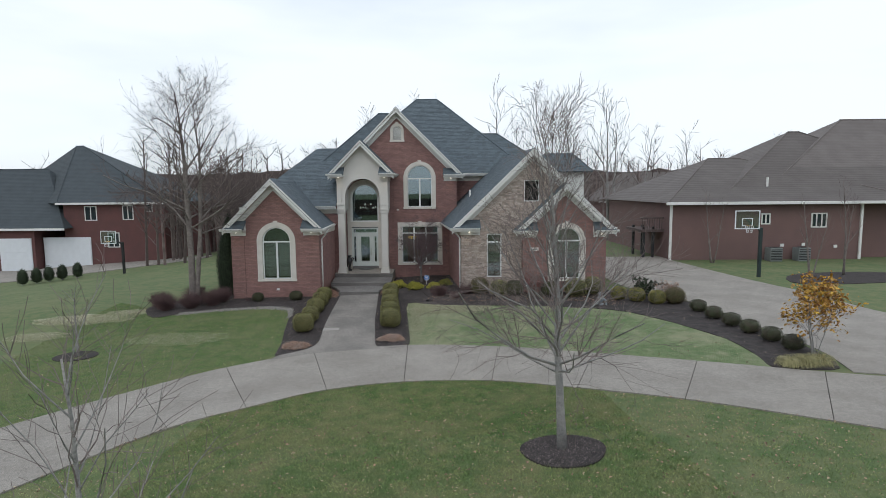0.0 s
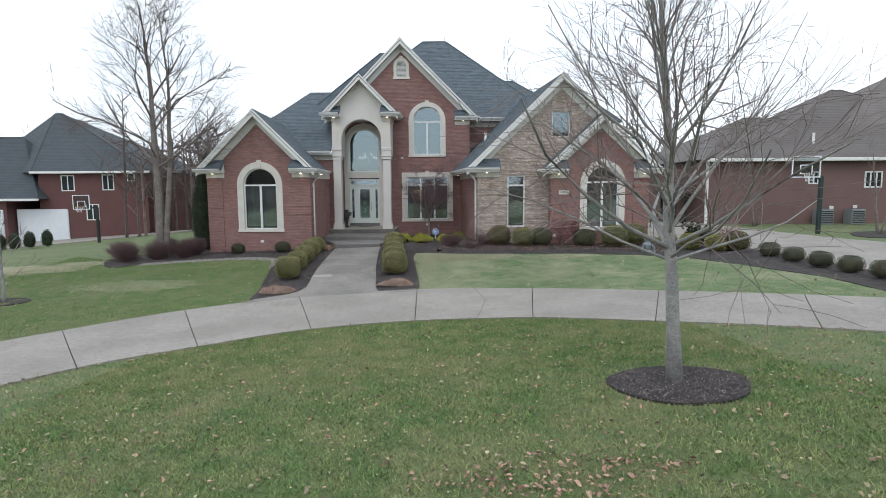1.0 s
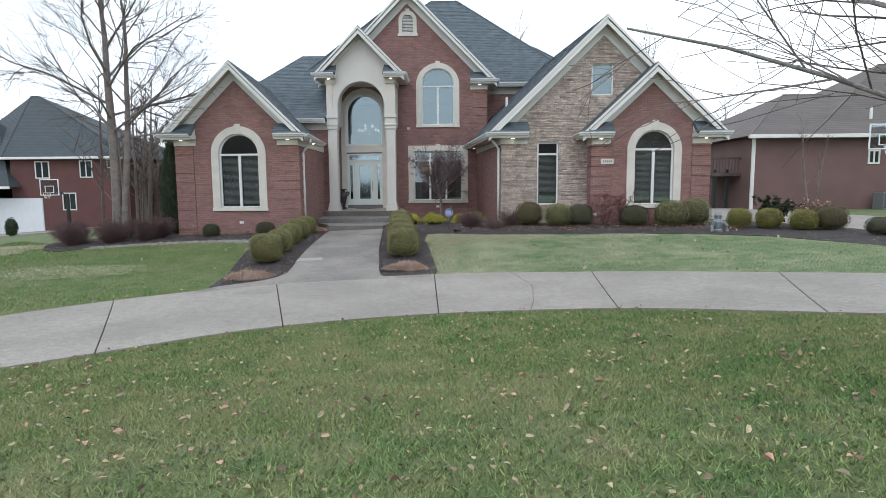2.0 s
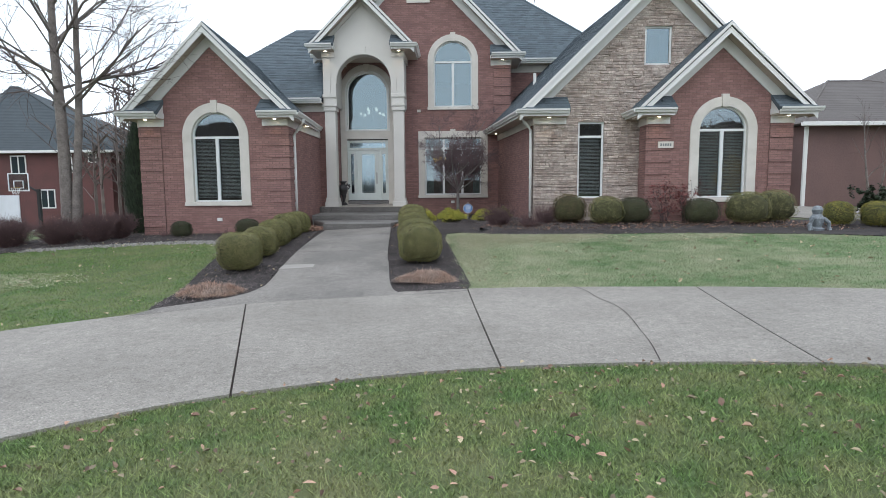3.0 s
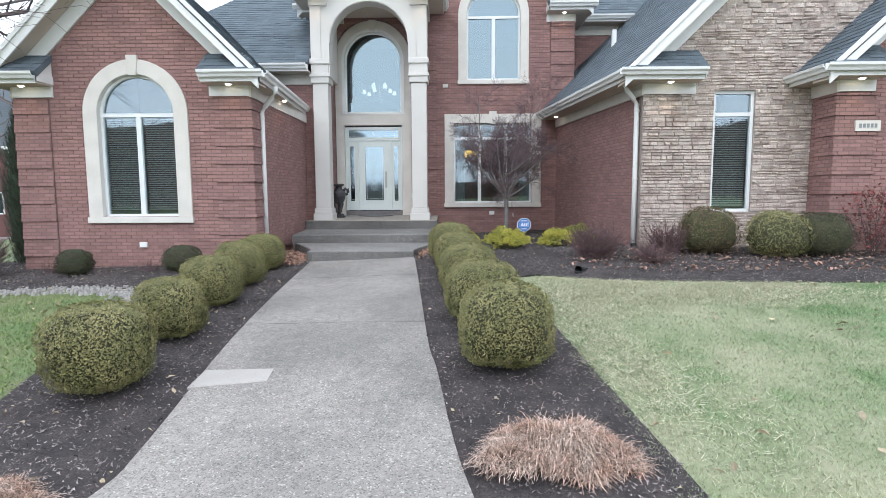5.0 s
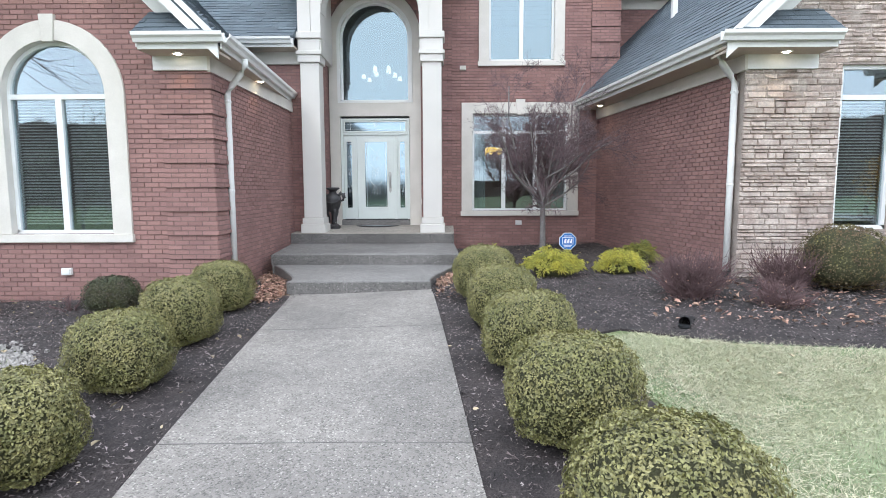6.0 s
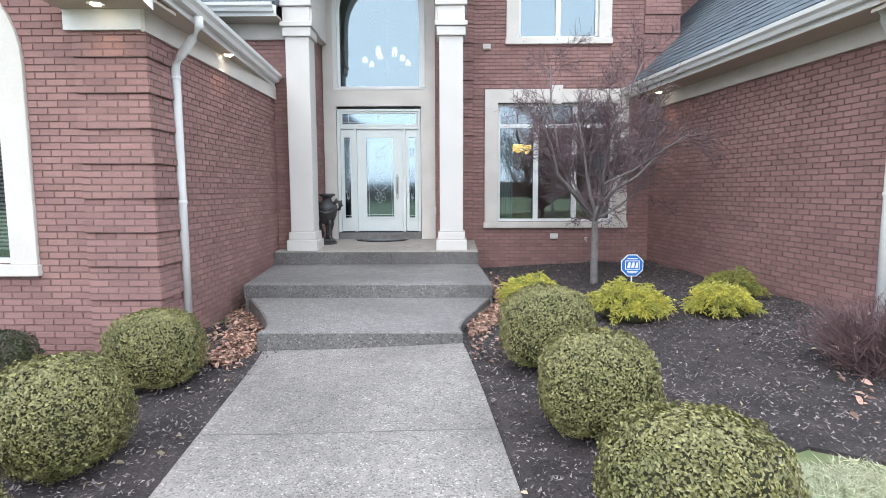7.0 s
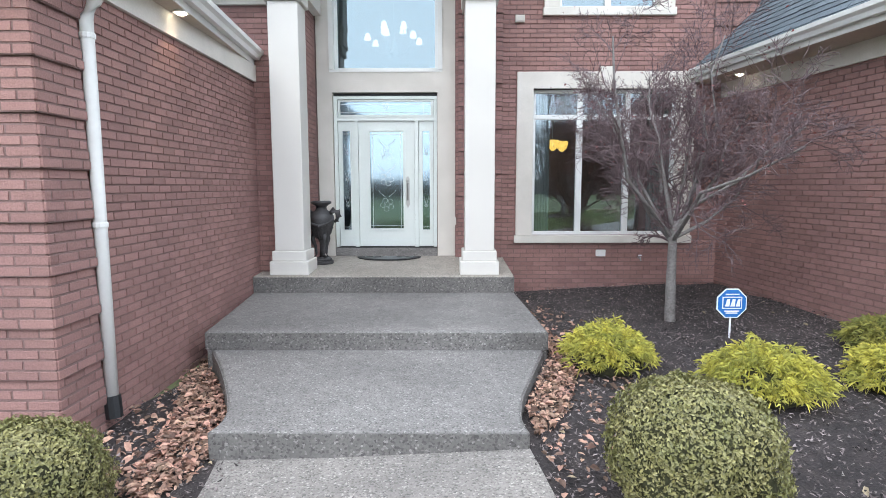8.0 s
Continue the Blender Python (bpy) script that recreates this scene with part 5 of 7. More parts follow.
def bare_tree(name, label, base, height, radius, seed, clear=0.28, limbs=9, spread=0.75, lift=0.10, levels=3, kids=6, bark=None, twig=None, stems=1, limb_len=0.55, category="tree", twig_r=0.004, leaves=None, leaf_count=0, leaf_size=0.05, wander=0.10, group="", low=0.0, vase=False, fan=0.0):
    """A leafless tree: trunk or stems, limbs as parts, and the fine twigs as one part. Lengths are shares of the height."""
    rnd = random.Random(seed)
    bark, twig = bark or BARK, twig or TWIG
    x, y, z = base
    tree = tagged(new(name), label, category, group)
    twigs, tips = Build(), []

    def sub(p, d, length, r, level):
        n = 4 if level < 2 else 3
        pts, dd = path_points(p, d, length, n, rnd, wander * (1.1 + 0.3 * level), lift * (0.7 ** level))
        end = max(twig_r, r * 0.35)
        rad = [r + (end - r) * i / n for i in range(n + 1)]
        return pts, rad, dd

    def grow(pts, rad, length, level):
        """Children along a limb."""
        count = kids if level < levels else 0
        for k in range(count):
            f = rnd.uniform(0.22, 1.0)
            i = min(int(f * (len(pts) - 1)), len(pts) - 2)
            p = pts[i].lerp(pts[i + 1], f * (len(pts) - 1) - i)
            d = (pts[i + 1] - pts[i]).normalized()
            side_v = d.orthogonal().normalized()
            side_v.rotate(Matrix.Rotation(rnd.uniform(0, 6.283), 3, d).to_quaternion())
            dd = (d * rnd.uniform(0.7, 1.1) + side_v * rnd.uniform(0.5, 0.9)).normalized()
            ln = length * (rnd.uniform(0.35, 0.62) if level < 3 else rnd.uniform(0.5, 0.85)) * (1.15 - 0.5 * f) * (0.82 if vase else 1.0)
            r = max(twig_r, rad[i] * rnd.uniform(0.38, 0.55))
            q, qr, _ = sub(p, dd, ln, r, level)
            twigs.tube(q, qr, 5 if r > 0.02 else 3, False)
            tips.append(q[-1])
            tips.append(q[len(q) // 2])
            grow(q, qr, ln, level + 1)

    for s in range(stems):
        lean = Vector((0, 0, 1)) if stems == 1 else Vector((math.cos(6.283 * s / stems + seed) * 0.16, math.sin(6.283 * s / stems + seed) * 0.16, 1)).normalized()
        if radius > 0.15 and stems == 2:
            lean = Vector((0.012 * (2 * s - 1), 0.0, 1)).normalized()
        n = 9
        hgt = height * (1.0 if s == 0 else rnd.uniform(0.8, 0.98))
        foot = Vector((x + (lean.x * radius * 5 if stems > 1 else 0), y + (lean.y * radius * 5 if stems > 1 else 0), z - 0.1))
        if radius > 0.15 and stems == 2:
            foot.x = x + radius * 0.72 * (2 * s - 1)
        pts, _ = path_points(foot, lean, hgt * (0.86 if not vase else 0.34), n, rnd, 0.035 if not vase else 0.012, 0.03)
        rad = [radius * (1.18 if i == 0 else 1.0) * (1 - 0.3 * s) * (1 - (0.93 if not vase else 0.35) * (i / n) ** (1.5 if radius > 0.15 and stems == 2 else 0.85)) + 0.004 for i in range(n + 1)]
        part("trunk" if stems == 1 else "stem", Build().tube(pts, rad, 12), bark, tree, smooth=True)
        for k in range(limbs):
            f = clear + ((0.97 if not vase else clear + 0.12) - clear) * ((k + rnd.uniform(0.0, 0.9)) / limbs) ** (1.5 if fan else 1.0)
            i = min(int(f * n), n - 1)
            p = pts[i].lerp(pts[i + 1], f * n - i)
            a = k * 2.4 + rnd.uniform(-0.5, 0.5) + s
            out = Vector((math.cos(a), math.sin(a), 0))
            rise = (1 - spread) * 1.6 + 0.9 * f - low * (1 - f)
            if fan:
                g = (f - clear) / (0.97 - clear)
                rise = 0.12 + fan * g ** 0.7 + rnd.uniform(-0.05, 0.25)
            wide = spread * (0.45 if vase and k % 3 == 0 else 1.0)
            d = (out * wide + Vector((0, 0, rise))).normalized()
            ln = height * limb_len * (1.12 - 0.72 * f) * rnd.uniform(0.75, 1.1)
            ln *= 1.3 if vase and k % 3 == 0 else 1.0
            r = max(0.008, rad[i] * (rnd.uniform(0.26, 0.46) if not vase else rnd.uniform(0.45, 0.65)))
            q, qr, _ = sub(p, d, ln, r, 1)
            part("limb", Build().tube(q, qr, 7, False), bark, tree, smooth=True)
            tips.append(q[-1])
            grow(q, qr, ln, 2)
        grow(pts[-4:], rad[-4:], height * 0.3, 2)
    if twigs.v:
        part("twig_growth", twigs, twig, tree, "fine bare twigs", kind="stuff")
    if leaves and leaf_count:
        lv = Build()
        for _ in range(leaf_count):
            c = rnd.choice(tips) + Vector((rnd.gauss(0, 0.10), rnd.gauss(0, 0.10), rnd.gauss(0, 0.10)))
            leaf(lv, c, rnd, leaf_size)
        part("leaves", lv, leaves, tree, "clinging autumn leaves", kind="stuff")
    return tree


def leaf(b, c, rnd, size, flat=False):
    """One small leaf: a folded diamond."""
    a = rnd.uniform(0, 6.283)
    u = Vector((math.cos(a), math.sin(a), rnd.uniform(-0.15, 0.15) if flat else rnd.uniform(-1, 1))).normalized()
    w = Vector((-u.y, u.x, rnd.uniform(-0.3, 0.3) if flat else rnd.uniform(-1, 1))).normalized()
    s = size * rnd.uniform(0.6, 1.25)
    up = u.cross(w) * s * rnd.uniform(0.08, 0.3)
    k = len(b.v)
    curl = up * rnd.uniform(-0.6, 0.8)
    b.v += [tuple(c - u * s * 0.5 + curl), tuple(c - u * s * 0.18 + w * s * 0.30 + up), tuple(c + u * s * 0.18 + w * s * 0.24 + up), tuple(c + u * s * 0.52 + curl), tuple(c + u * s * 0.18 - w * s * 0.24 + up), tuple(c - u * s * 0.18 - w * s * 0.30 + up)]
    b.f += [(k, k + 1, k + 2, k + 3), (k, k + 3, k + 4, k + 5)]


def clipped_shape(d, hw, h, p=2.5):
    """Distance from the middle to the surface of a rounded clipped shrub."""
    p = p + 0.1 if d.z > 0 else 3.4
    e = (abs(d.x / hw) ** p + abs(d.y / hw) ** p + abs(d.z / h) ** p) ** (-1 / p)
    return e


def ball_shrub(name, label, base, hw, height, seed, leaf_mat, count=5200, size=0.030, group="", category="shrub", p=2.5, fuzz=0.05, core=None):
    """A clipped evergreen shrub: a core, by default dark to paint the shade between leaves, a skin of small leaves, and
    short stems at its foot.
    """
    rnd = random.Random(seed)
    sh = thing(name, label, category, group)
    sh.location = base
    h = height / 2
    c = Build()
    seg, rings = 20, 12
    for i in range(rings + 1):
        th = math.pi * i / rings
        for s in range(seg):
            ph = 2 * math.pi * s / seg
            d = Vector((math.sin(th) * math.cos(ph), math.sin(th) * math.sin(ph), math.cos(th)))
            r = clipped_shape(d, hw, h, p) * (0.87 + 0.06 * noise.noise(d * 2.6 + Vector((seed, 0, 0))) + 0.05 * noise.noise(d * 6 + Vector((0, seed, 0))))
            c.v.append((d.x * r, d.y * r, h + d.z * r + 0.01))
    for i in range(rings):
        for s in range(seg):
            t = (s + 1) % seg
            c.f.append((i * seg + s, (i + 1) * seg + s, (i + 1) * seg + t, i * seg + t))
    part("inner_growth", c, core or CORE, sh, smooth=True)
    st = Build()
    for k in range(5):
        a = k * 1.3
        st.tube([(0.08 * math.cos(a), 0.08 * math.sin(a), -0.08), (0.2 * hw * math.cos(a), 0.2 * hw * math.sin(a), h)], [0.02, 0.012], 6)
    part("stem", st, BARK, sh)
    lv = Build()
    for _ in range(count):
        d = Vector((rnd.gauss(0, 1), rnd.gauss(0, 1), rnd.gauss(0, 1))).normalized()
        if d.z < -0.9:
            continue
        lump = 1 + 0.06 * noise.noise(d * 2.6 + Vector((seed, 0, 0))) + 0.07 * noise.noise(d * 6 + Vector((0, seed, 0))) + 0.05 * noise.noise(d * 15 + Vector((0, 0, seed)))
        r = clipped_shape(d, hw, h, p) * lump * 0.97 - abs(rnd.gauss(0, fuzz * 0.35)) + 0.012
        q = Vector((d.x * r, d.y * r, h + d.z * r + 0.02))
        n = (d + Vector((rnd.gauss(0, 0.45), rnd.gauss(0, 0.45), rnd.gauss(0, 0.45)))).normalized()
        u = n.orthogonal().normalized()
        u.rotate(Matrix.Rotation(rnd.uniform(0, 6.283), 3, n).to_quaternion())
        w = n.cross(u)
        s = size * rnd.uniform(0.6, 1.2)
        k = len(lv.v)
        lv.v += [tuple(q - u * s * 0.5), tuple(q + w * s * 0.32 + n * s * 0.12), tuple(q + u * s * 0.6), tuple(q - w * s * 0.32 + n * s * 0.12)]
        lv.f += [(k, k + 1, k + 2), (k, k + 2, k + 3)]
    part("foliage", lv, leaf_mat, sh, kind="stuff")
    return sh


def thread_shrub(name, label, base, hw, height, seed, mat, count=900, group=""):
    """A low mop of drooping thread-like foliage."""
    rnd = random.Random(seed)
    sh = thing(name, label, "shrub", group)
    sh.location = base
    fo = Build()
    for _ in range(count):
        a, f = rnd.uniform(0, 6.283), math.sqrt(rnd.uniform(0.0, 1.0))
        o = Vector((math.cos(a), math.sin(a), 0))
        edge = 1 + 0.22 * noise.noise(Vector((1.6 * math.cos(a), 1.6 * math.sin(a), seed)))
        reach = hw * f * edge * rnd.uniform(0.88, 1.08)
        top = height * math.sqrt(max(0.06, 1.0 - 0.88 * f ** 2.2)) * rnd.uniform(0.72, 1.08) * (0.85 + 0.3 * noise.noise(Vector((reach * 5 * o.x, reach * 5 * o.y, seed + 3))) + 0.1)
        p0 = o * reach * 0.45 + Vector((0, 0, top * 0.45))
        p1 = o * reach * 0.85 + Vector((0, 0, top))
        p2 = o * reach * 1.05 + Vector((rnd.gauss(0, 0.02), rnd.gauss(0, 0.02), top - rnd.uniform(0.0, 0.07)))
        for k in range(30):
            u = rnd.random() ** 0.7
            q = p0.lerp(p1, u * 1.6) if u < 0.62 else p1.lerp(p2, (u - 0.62) / 0.38)
            d = (o * rnd.uniform(0.0, 1.0) + Vector((rnd.gauss(0, 0.55), rnd.gauss(0, 0.55), rnd.gauss(-0.05, 0.5)))).normalized()
            e = q + d * rnd.uniform(0.03, 0.08)
            s = d.cross(Vector((rnd.gauss(0, 1), rnd.gauss(0, 1), rnd.gauss(0, 1)))).normalized() * rnd.uniform(0.003, 0.006)
            k2 = len(fo.v)
            m = q.lerp(e, 0.55) + Vector((0, 0, 0.006))
            fo.v += [tuple(q), tuple(m - s), tuple(e - Vector((0, 0, 0.012))), tuple(m + s)]
            fo.f += [(k2, k2 + 1, k2 + 2), (k2, k2 + 2, k2 + 3)]
    part("foliage", fo, mat, sh, kind="stuff")
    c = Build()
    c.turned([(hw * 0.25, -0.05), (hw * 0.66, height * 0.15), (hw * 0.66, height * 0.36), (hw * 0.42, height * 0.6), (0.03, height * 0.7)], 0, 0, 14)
    # solid core, coloured dark as the shade among the threads
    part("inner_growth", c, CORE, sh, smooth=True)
    return sh


def twig_shrub(name, label, base, hw, height, seed, mat, stems=26, leaves=None, leaf_count=0, leaf_size=0.035, group=""):
    """A leafless shrub of many fine stems fanning from the ground."""
    rnd = random.Random(seed)
    sh = thing(name, label, "shrub", group)
    sh.location = base
    b, tips = Build(), []
    for _ in range(stems):
        a = rnd.uniform(0, 6.283)
        d = Vector((math.cos(a) * rnd.uniform(0.15, hw / height * 1.1), math.sin(a) * rnd.uniform(0.15, hw / height * 1.1), 1)).normalized()
        p = Vector((rnd.gauss(0, 0.09 * hw), rnd.gauss(0, 0.09 * hw), -0.04))
        pts, dd = path_points(p, d, height * rnd.uniform(0.75, 1.15), 4, rnd, 0.13, 0.02)
        b.tube(pts, [0.006, 0.005, 0.004, 0.003, 0.0022], 4, False)
        for k in range(5):
            i = rnd.randint(1, 3)
            q = pts[i]
            d2 = (dd + Vector((rnd.gauss(0, 0.6), rnd.gauss(0, 0.6), rnd.gauss(0, 0.3)))).normalized()
            pp, _ = path_points(q, d2, height * rnd.uniform(0.2, 0.45), 3, rnd, 0.2, 0.0)
            b.tube(pp, [0.0035, 0.003, 0.0024, 0.0018], 3, False)
            tips += pp[1:]
    part("twig_growth", b, mat, sh, kind="stuff")
    if leaves:
        lv = Build()
        for _ in range(leaf_count):
            leaf(lv, rnd.choice(tips) + Vector((rnd.gauss(0, 0.03), rnd.gauss(0, 0.03), rnd.gauss(0, 0.03))), rnd, leaf_size)
        part("leaves", lv, leaves, sh, kind="stuff")
    return sh


def on_ground(x, y, up=0.0):
    return (x, y, ground_z(x, y) + up)


def tuft(name, label, base, hw, height, seed, mat, count=420, flop=1.0, group="", category="grass clump"):
    """A clump of dry arching grass blades."""
    rnd = random.Random(seed)
    t = thing(name, label, category, group)
    t.location = base
    b = Build()
    for _ in range(count):
        a = rnd.uniform(0, 6.283)
        o = Vector((math.cos(a), math.sin(a), 0))
        s = Vector((-o.y, o.x, 0)) * rnd.uniform(0.003, 0.006)
        start = o * hw * 0.35 * rnd.random()
        reach, h = hw * rnd.uniform(0.45, 1.0), height * rnd.uniform(0.5, 1.05)
        pts = [start, start + o * reach * 0.35 + Vector((0, 0, h * 0.8)), start + o * reach * 0.75 + Vector((0, 0, h * (1 - 0.25 * flop))), start + o * reach + Vector((0, 0, h * max(0.03, 1 - 0.85 * flop)))]
        for q0, q1 in zip(pts, pts[1:]):
            k = len(b.v)
            b.v += [tuple(q0 - s), tuple(q0 + s), tuple(q1 + s * 0.6), tuple(q1 - s * 0.6)]
            b.f.append((k, k + 1, k + 2, k + 3))
    part("straw_growth", b, mat, t, kind="stuff")
    return t


# ---------------------------------------------------------------- shrubs by the path and house
for i, (x, y, w, h) in enumerate(((-5.91, 24.1, 0.40, 0.735), (-5.95, 25.41, 0.355, 0.64), (-6.05, 26.72, 0.385, 0.63), (-6.08, 27.85, 0.37, 0.66), (-6.19, 29.2, 0.37, 0.60))):
    ball_shrub("boxwood", "clipped olive-green boxwood ball in dark mulch beside the path", on_ground(x, y, 0.03), w, h, 100 + i, LEAFBOX, 22000, 0.0205, "boxwoods along the path", p=2.5 if i else 3.3, fuzz=0.07)
for i, (x, y, w, h) in enumerate(((-2.35, 24.5, 0.44, 0.75), (-2.50, 25.78, 0.43, 0.665), (-2.63, 26.94, 0.395, 0.64), (-2.75, 28.1, 0.37, 0.62), (-2.86, 29.33, 0.395, 0.65))):
    ball_shrub("boxwood", "clipped olive-green boxwood ball in dark mulch beside the path", on_ground(x, y, 0.03), w, h, 120 + i, LEAFBOX, 22000, 0.0205, "boxwoods along the path", fuzz=0.07)
DARKBOX = material("dark_box_leaf", (0.050, 0.062, 0.026), 0.6, 0.25, 5.0, 40.0, 0.0, pieces=0.5, tint=(0.06, 0.05, 0.03))
OLIVEBOX = material("bronzed_box_leaf", (0.115, 0.105, 0.035), 0.6, 0.25, 4.0, 40.0, 0.0, pieces=0.5, tint=(0.11, 0.07, 0.035))
GOLDBOX = material("golden_box_leaf", (0.24, 0.21, 0.035), 0.6, 0.2, 5.0, 40.0, 0.0, pieces=0.45, tint=(0.16, 0.16, 0.04))
for i, (x, y, w, h, m, lab) in enumerate(((1.62, 29.2, 0.47, 0.78, OLIVEBOX, "rounded bronze-green boxwood against the stone wall"), (2.55, 28.75, 0.46, 0.74, LEAFBOX, "rounded green boxwood before the stone wall"), (3.3, 28.8, 0.46, 0.70, DARKBOX, "low dark green boxwood before the stone wall"),
                                         (5.05, 28.5, 0.46, 0.66, DARKBOX, "brownish dark rounded shrub under the arched window"), (6.2, 28.35, 0.54, 0.82, LEAFBOX, "large clipped green boxwood under the arched window"), (7.15, 28.75, 0.50, 0.85, LEAFBOX, "large clipped green boxwood at the house corner"),
                                         (8.05, 27.5, 0.34, 0.58, GOLDBOX, "rounded golden-green shrub beside the drive"), (8.75, 27.1, 0.36, 0.60, GOLDBOX, "rounded golden-green shrub beside the drive"), (9.5, 26.6, 0.36, 0.58, GOLDBOX, "rounded golden-green shrub beside the drive"), (10.3, 26.6, 0.45, 0.7, OLIVEBOX, "bronze-green rounded shrub beside the drive"),
                                         (-9.55, 29.2, 0.27, 0.42, DARKBOX, "small dark green round shrub against the brick"), (-7.65, 29.28, 0.32, 0.43, DARKBOX, "small dark green round shrub against the brick"))):
    ball_shrub("boxwood", lab, on_ground(x, y, 0.03), w, h, 140 + i, m, 6500, 0.025, "shrubs before the house", p=2.3)
for i, (x, y) in enumerate(((10.75, 25.2), (10.85, 24.0), (11.0, 22.85), (11.15, 21.75), (11.3, 20.65), (11.42, 19.6))):
    ball_shrub("dark_shrub", "clipped dark round shrub in a row beside the drive", on_ground(x, y, 0.03), 0.33, 0.46, 160 + i, DARKBOX, 3400, 0.026, "dark shrubs beside the drive", core=DARKBOX)
for i, (x, y, w, h, lab) in enumerate(((-2.66, 31.47, 0.41, 0.44, "bright yellow threadleaf shrub beside the steps"), (-1.73, 30.68, 0.46, 0.42, "wide bright yellow threadleaf shrub before the yard sign"), (-0.72, 30.7, 0.37, 0.37, "bright yellow threadleaf shrub in the courtyard bed"))):
    thread_shrub("gold_shrub", lab, on_ground(x, y, 0.02), w, h, 180 + i, YELLOWLEAF, 300, "yellow shrubs in the courtyard")
OLDGOLD = material("dull_gold_threadleaf", (0.30, 0.28, 0.06), 0.6, 0.2, 6.0, 40.0, 0.0, pieces=0.4, tint=(0.20, 0.21, 0.06))
thread_shrub("gold_shrub", "greenish yellow threadleaf shrub near the brick wall", on_ground(-0.12, 31.62, 0.02), 0.36, 0.36, 184, OLDGOLD, 260, "yellow shrubs in the courtyard")
for i, (x, y, w, h, m, s) in enumerate(((-0.4, 28.85, 0.80, 0.62, TWIG_RED, 230), (0.95, 29.3, 0.75, 0.6, TWIG_RED, 150), (0.35, 28.4, 0.65, 0.4, TWIG_RED, 100))):
    twig_shrub("bare_shrub", "bare reddish-brown twiggy shrub in mulch", on_ground(x, y), w, h, 190 + i, m, s, DEADLEAF, 60, 0.03)
for i, (x, y) in enumerate(((4.15, 28.75), (4.75, 28.85))):
    twig_shrub("nandina", "leggy shrub with dark red leaves by the brick corner", on_ground(x, y), 0.42, 1.15, 200 + i, TWIG, 16, REDLEAF, 420, 0.06)
for i, (x, y) in enumerate(((-8.3, 29.4), (-10.2, 29.5))):
    twig_shrub("perennial_stubs", "cut-back dry perennial stems in mulch", on_ground(x, y), 0.22, 0.28, 210 + i, TWIG_RED, 12)
for i, (x, y, w) in enumerate(((-13.6, 27.9, 0.9), (-12.5, 28.2, 0.8), (-14.2, 28.6, 0.7), (-11.6, 28.6, 0.7), (-13.0, 29.9, 0.7), (-11.4, 29.3, 0.6))):
    twig_shrub("barberry", "low bare red-brown shrub round the birch", on_ground(x, y), w, 0.80, 220 + i, TWIG_RED, 330, DEADLEAF, 260, 0.03, "low shrubs round the birch")
def straw_mat(base, hw, height, seed):
    """A matted heap of cut straw."""
    rnd = random.Random(seed)
    t = thing("cut_grass_clump", "cut-down matted clump of tan straw on dark mulch", "grass clump")
    t.location = base
    b = Build()
    for _ in range(7500):
        a, f = rnd.uniform(0, 6.283), math.sqrt(rnd.random())
        edge = 0.92 + 0.55 * noise.noise(Vector((math.cos(a) * 1.5, math.sin(a) * 1.5, seed)))
        r = hw * f * edge
        top = height * (1 - f ** 2.4) * (0.75 + 0.7 * noise.noise(Vector((r * math.cos(a) * 6, r * math.sin(a) * 6, seed + 2.0))))
        p = Vector((r * math.cos(a) * 1.08, r * math.sin(a) * 0.92, top * rnd.uniform(0.5, 1.0) + 0.012))
        d = Vector((math.cos(a) * 0.8 + rnd.gauss(0, 1.0), math.sin(a) * 0.8 + rnd.gauss(0, 1.0), rnd.gauss(0.0, 0.4))).normalized() * rnd.uniform(0.04, 0.15)
        s = d.cross(Vector((0, 0, 1))).normalized() * rnd.uniform(0.0012, 0.0032)
        m = p + d * 0.55 + Vector((0, 0, 0.012))
        e = p + d - Vector((0, 0, 0.02))
        e.z = max(e.z, 0.008)
        b.poly([p - s, p + s, m + s, m - s])
        b.poly([m - s, m + s, e + s * 0.4, e - s * 0.4])
    part("straw_growth", b, STRAW, t, kind="stuff")
    stubs = Build()
    for _ in range(70):
        a, r = rnd.uniform(0, 6.283), hw * 0.45 * math.sqrt(rnd.random())
        p = Vector((r * math.cos(a), r * math.sin(a), -0.02))
        stubs.tube([p, p + Vector((rnd.gauss(0, 0.03), rnd.gauss(0, 0.03), height * rnd.uniform(0.8, 1.3)))], [0.004, 0.003], 4)
    part("cut_stubble", stubs, STRAW, t, "short cut stems", kind="stuff")


straw_mat(on_ground(-5.76, 22.3, 0.03), 0.50, 0.17, 230)
straw_mat(on_ground(-2.14, 22.95, 0.03), 0.48, 0.17, 231)
PALEGRASS = material("variegated_grass", (0.36, 0.33, 0.16), 0.7, 0.2, 9.0, 50.0, 0.0, pieces=0.4)
for i, (x, y) in enumerate(((10.25, 17.75), (10.75, 17.85), (11.25, 17.95))):
    tuft("ornamental_grass", "pale yellow-green ornamental grass clump beside the drive", on_ground(x, y, 0.02), 0.42, 0.36, 232 + i, PALEGRASS, 420, 0.9, "grasses beside the drive")
twig_shrub("spreading_juniper", "dark green spreading evergreen beside the drive", on_ground(9.3, 27.9), 0.6, 0.95, 240, TWIG, 20, CONIFER, 2600, 0.10)
twig_shrub("dry_hydrangea", "dry brown shrub with papery flower heads", on_ground(10.2, 27.4), 0.6, 0.95, 241, TWIG, 30, DEADLEAF, 500, 0.07)


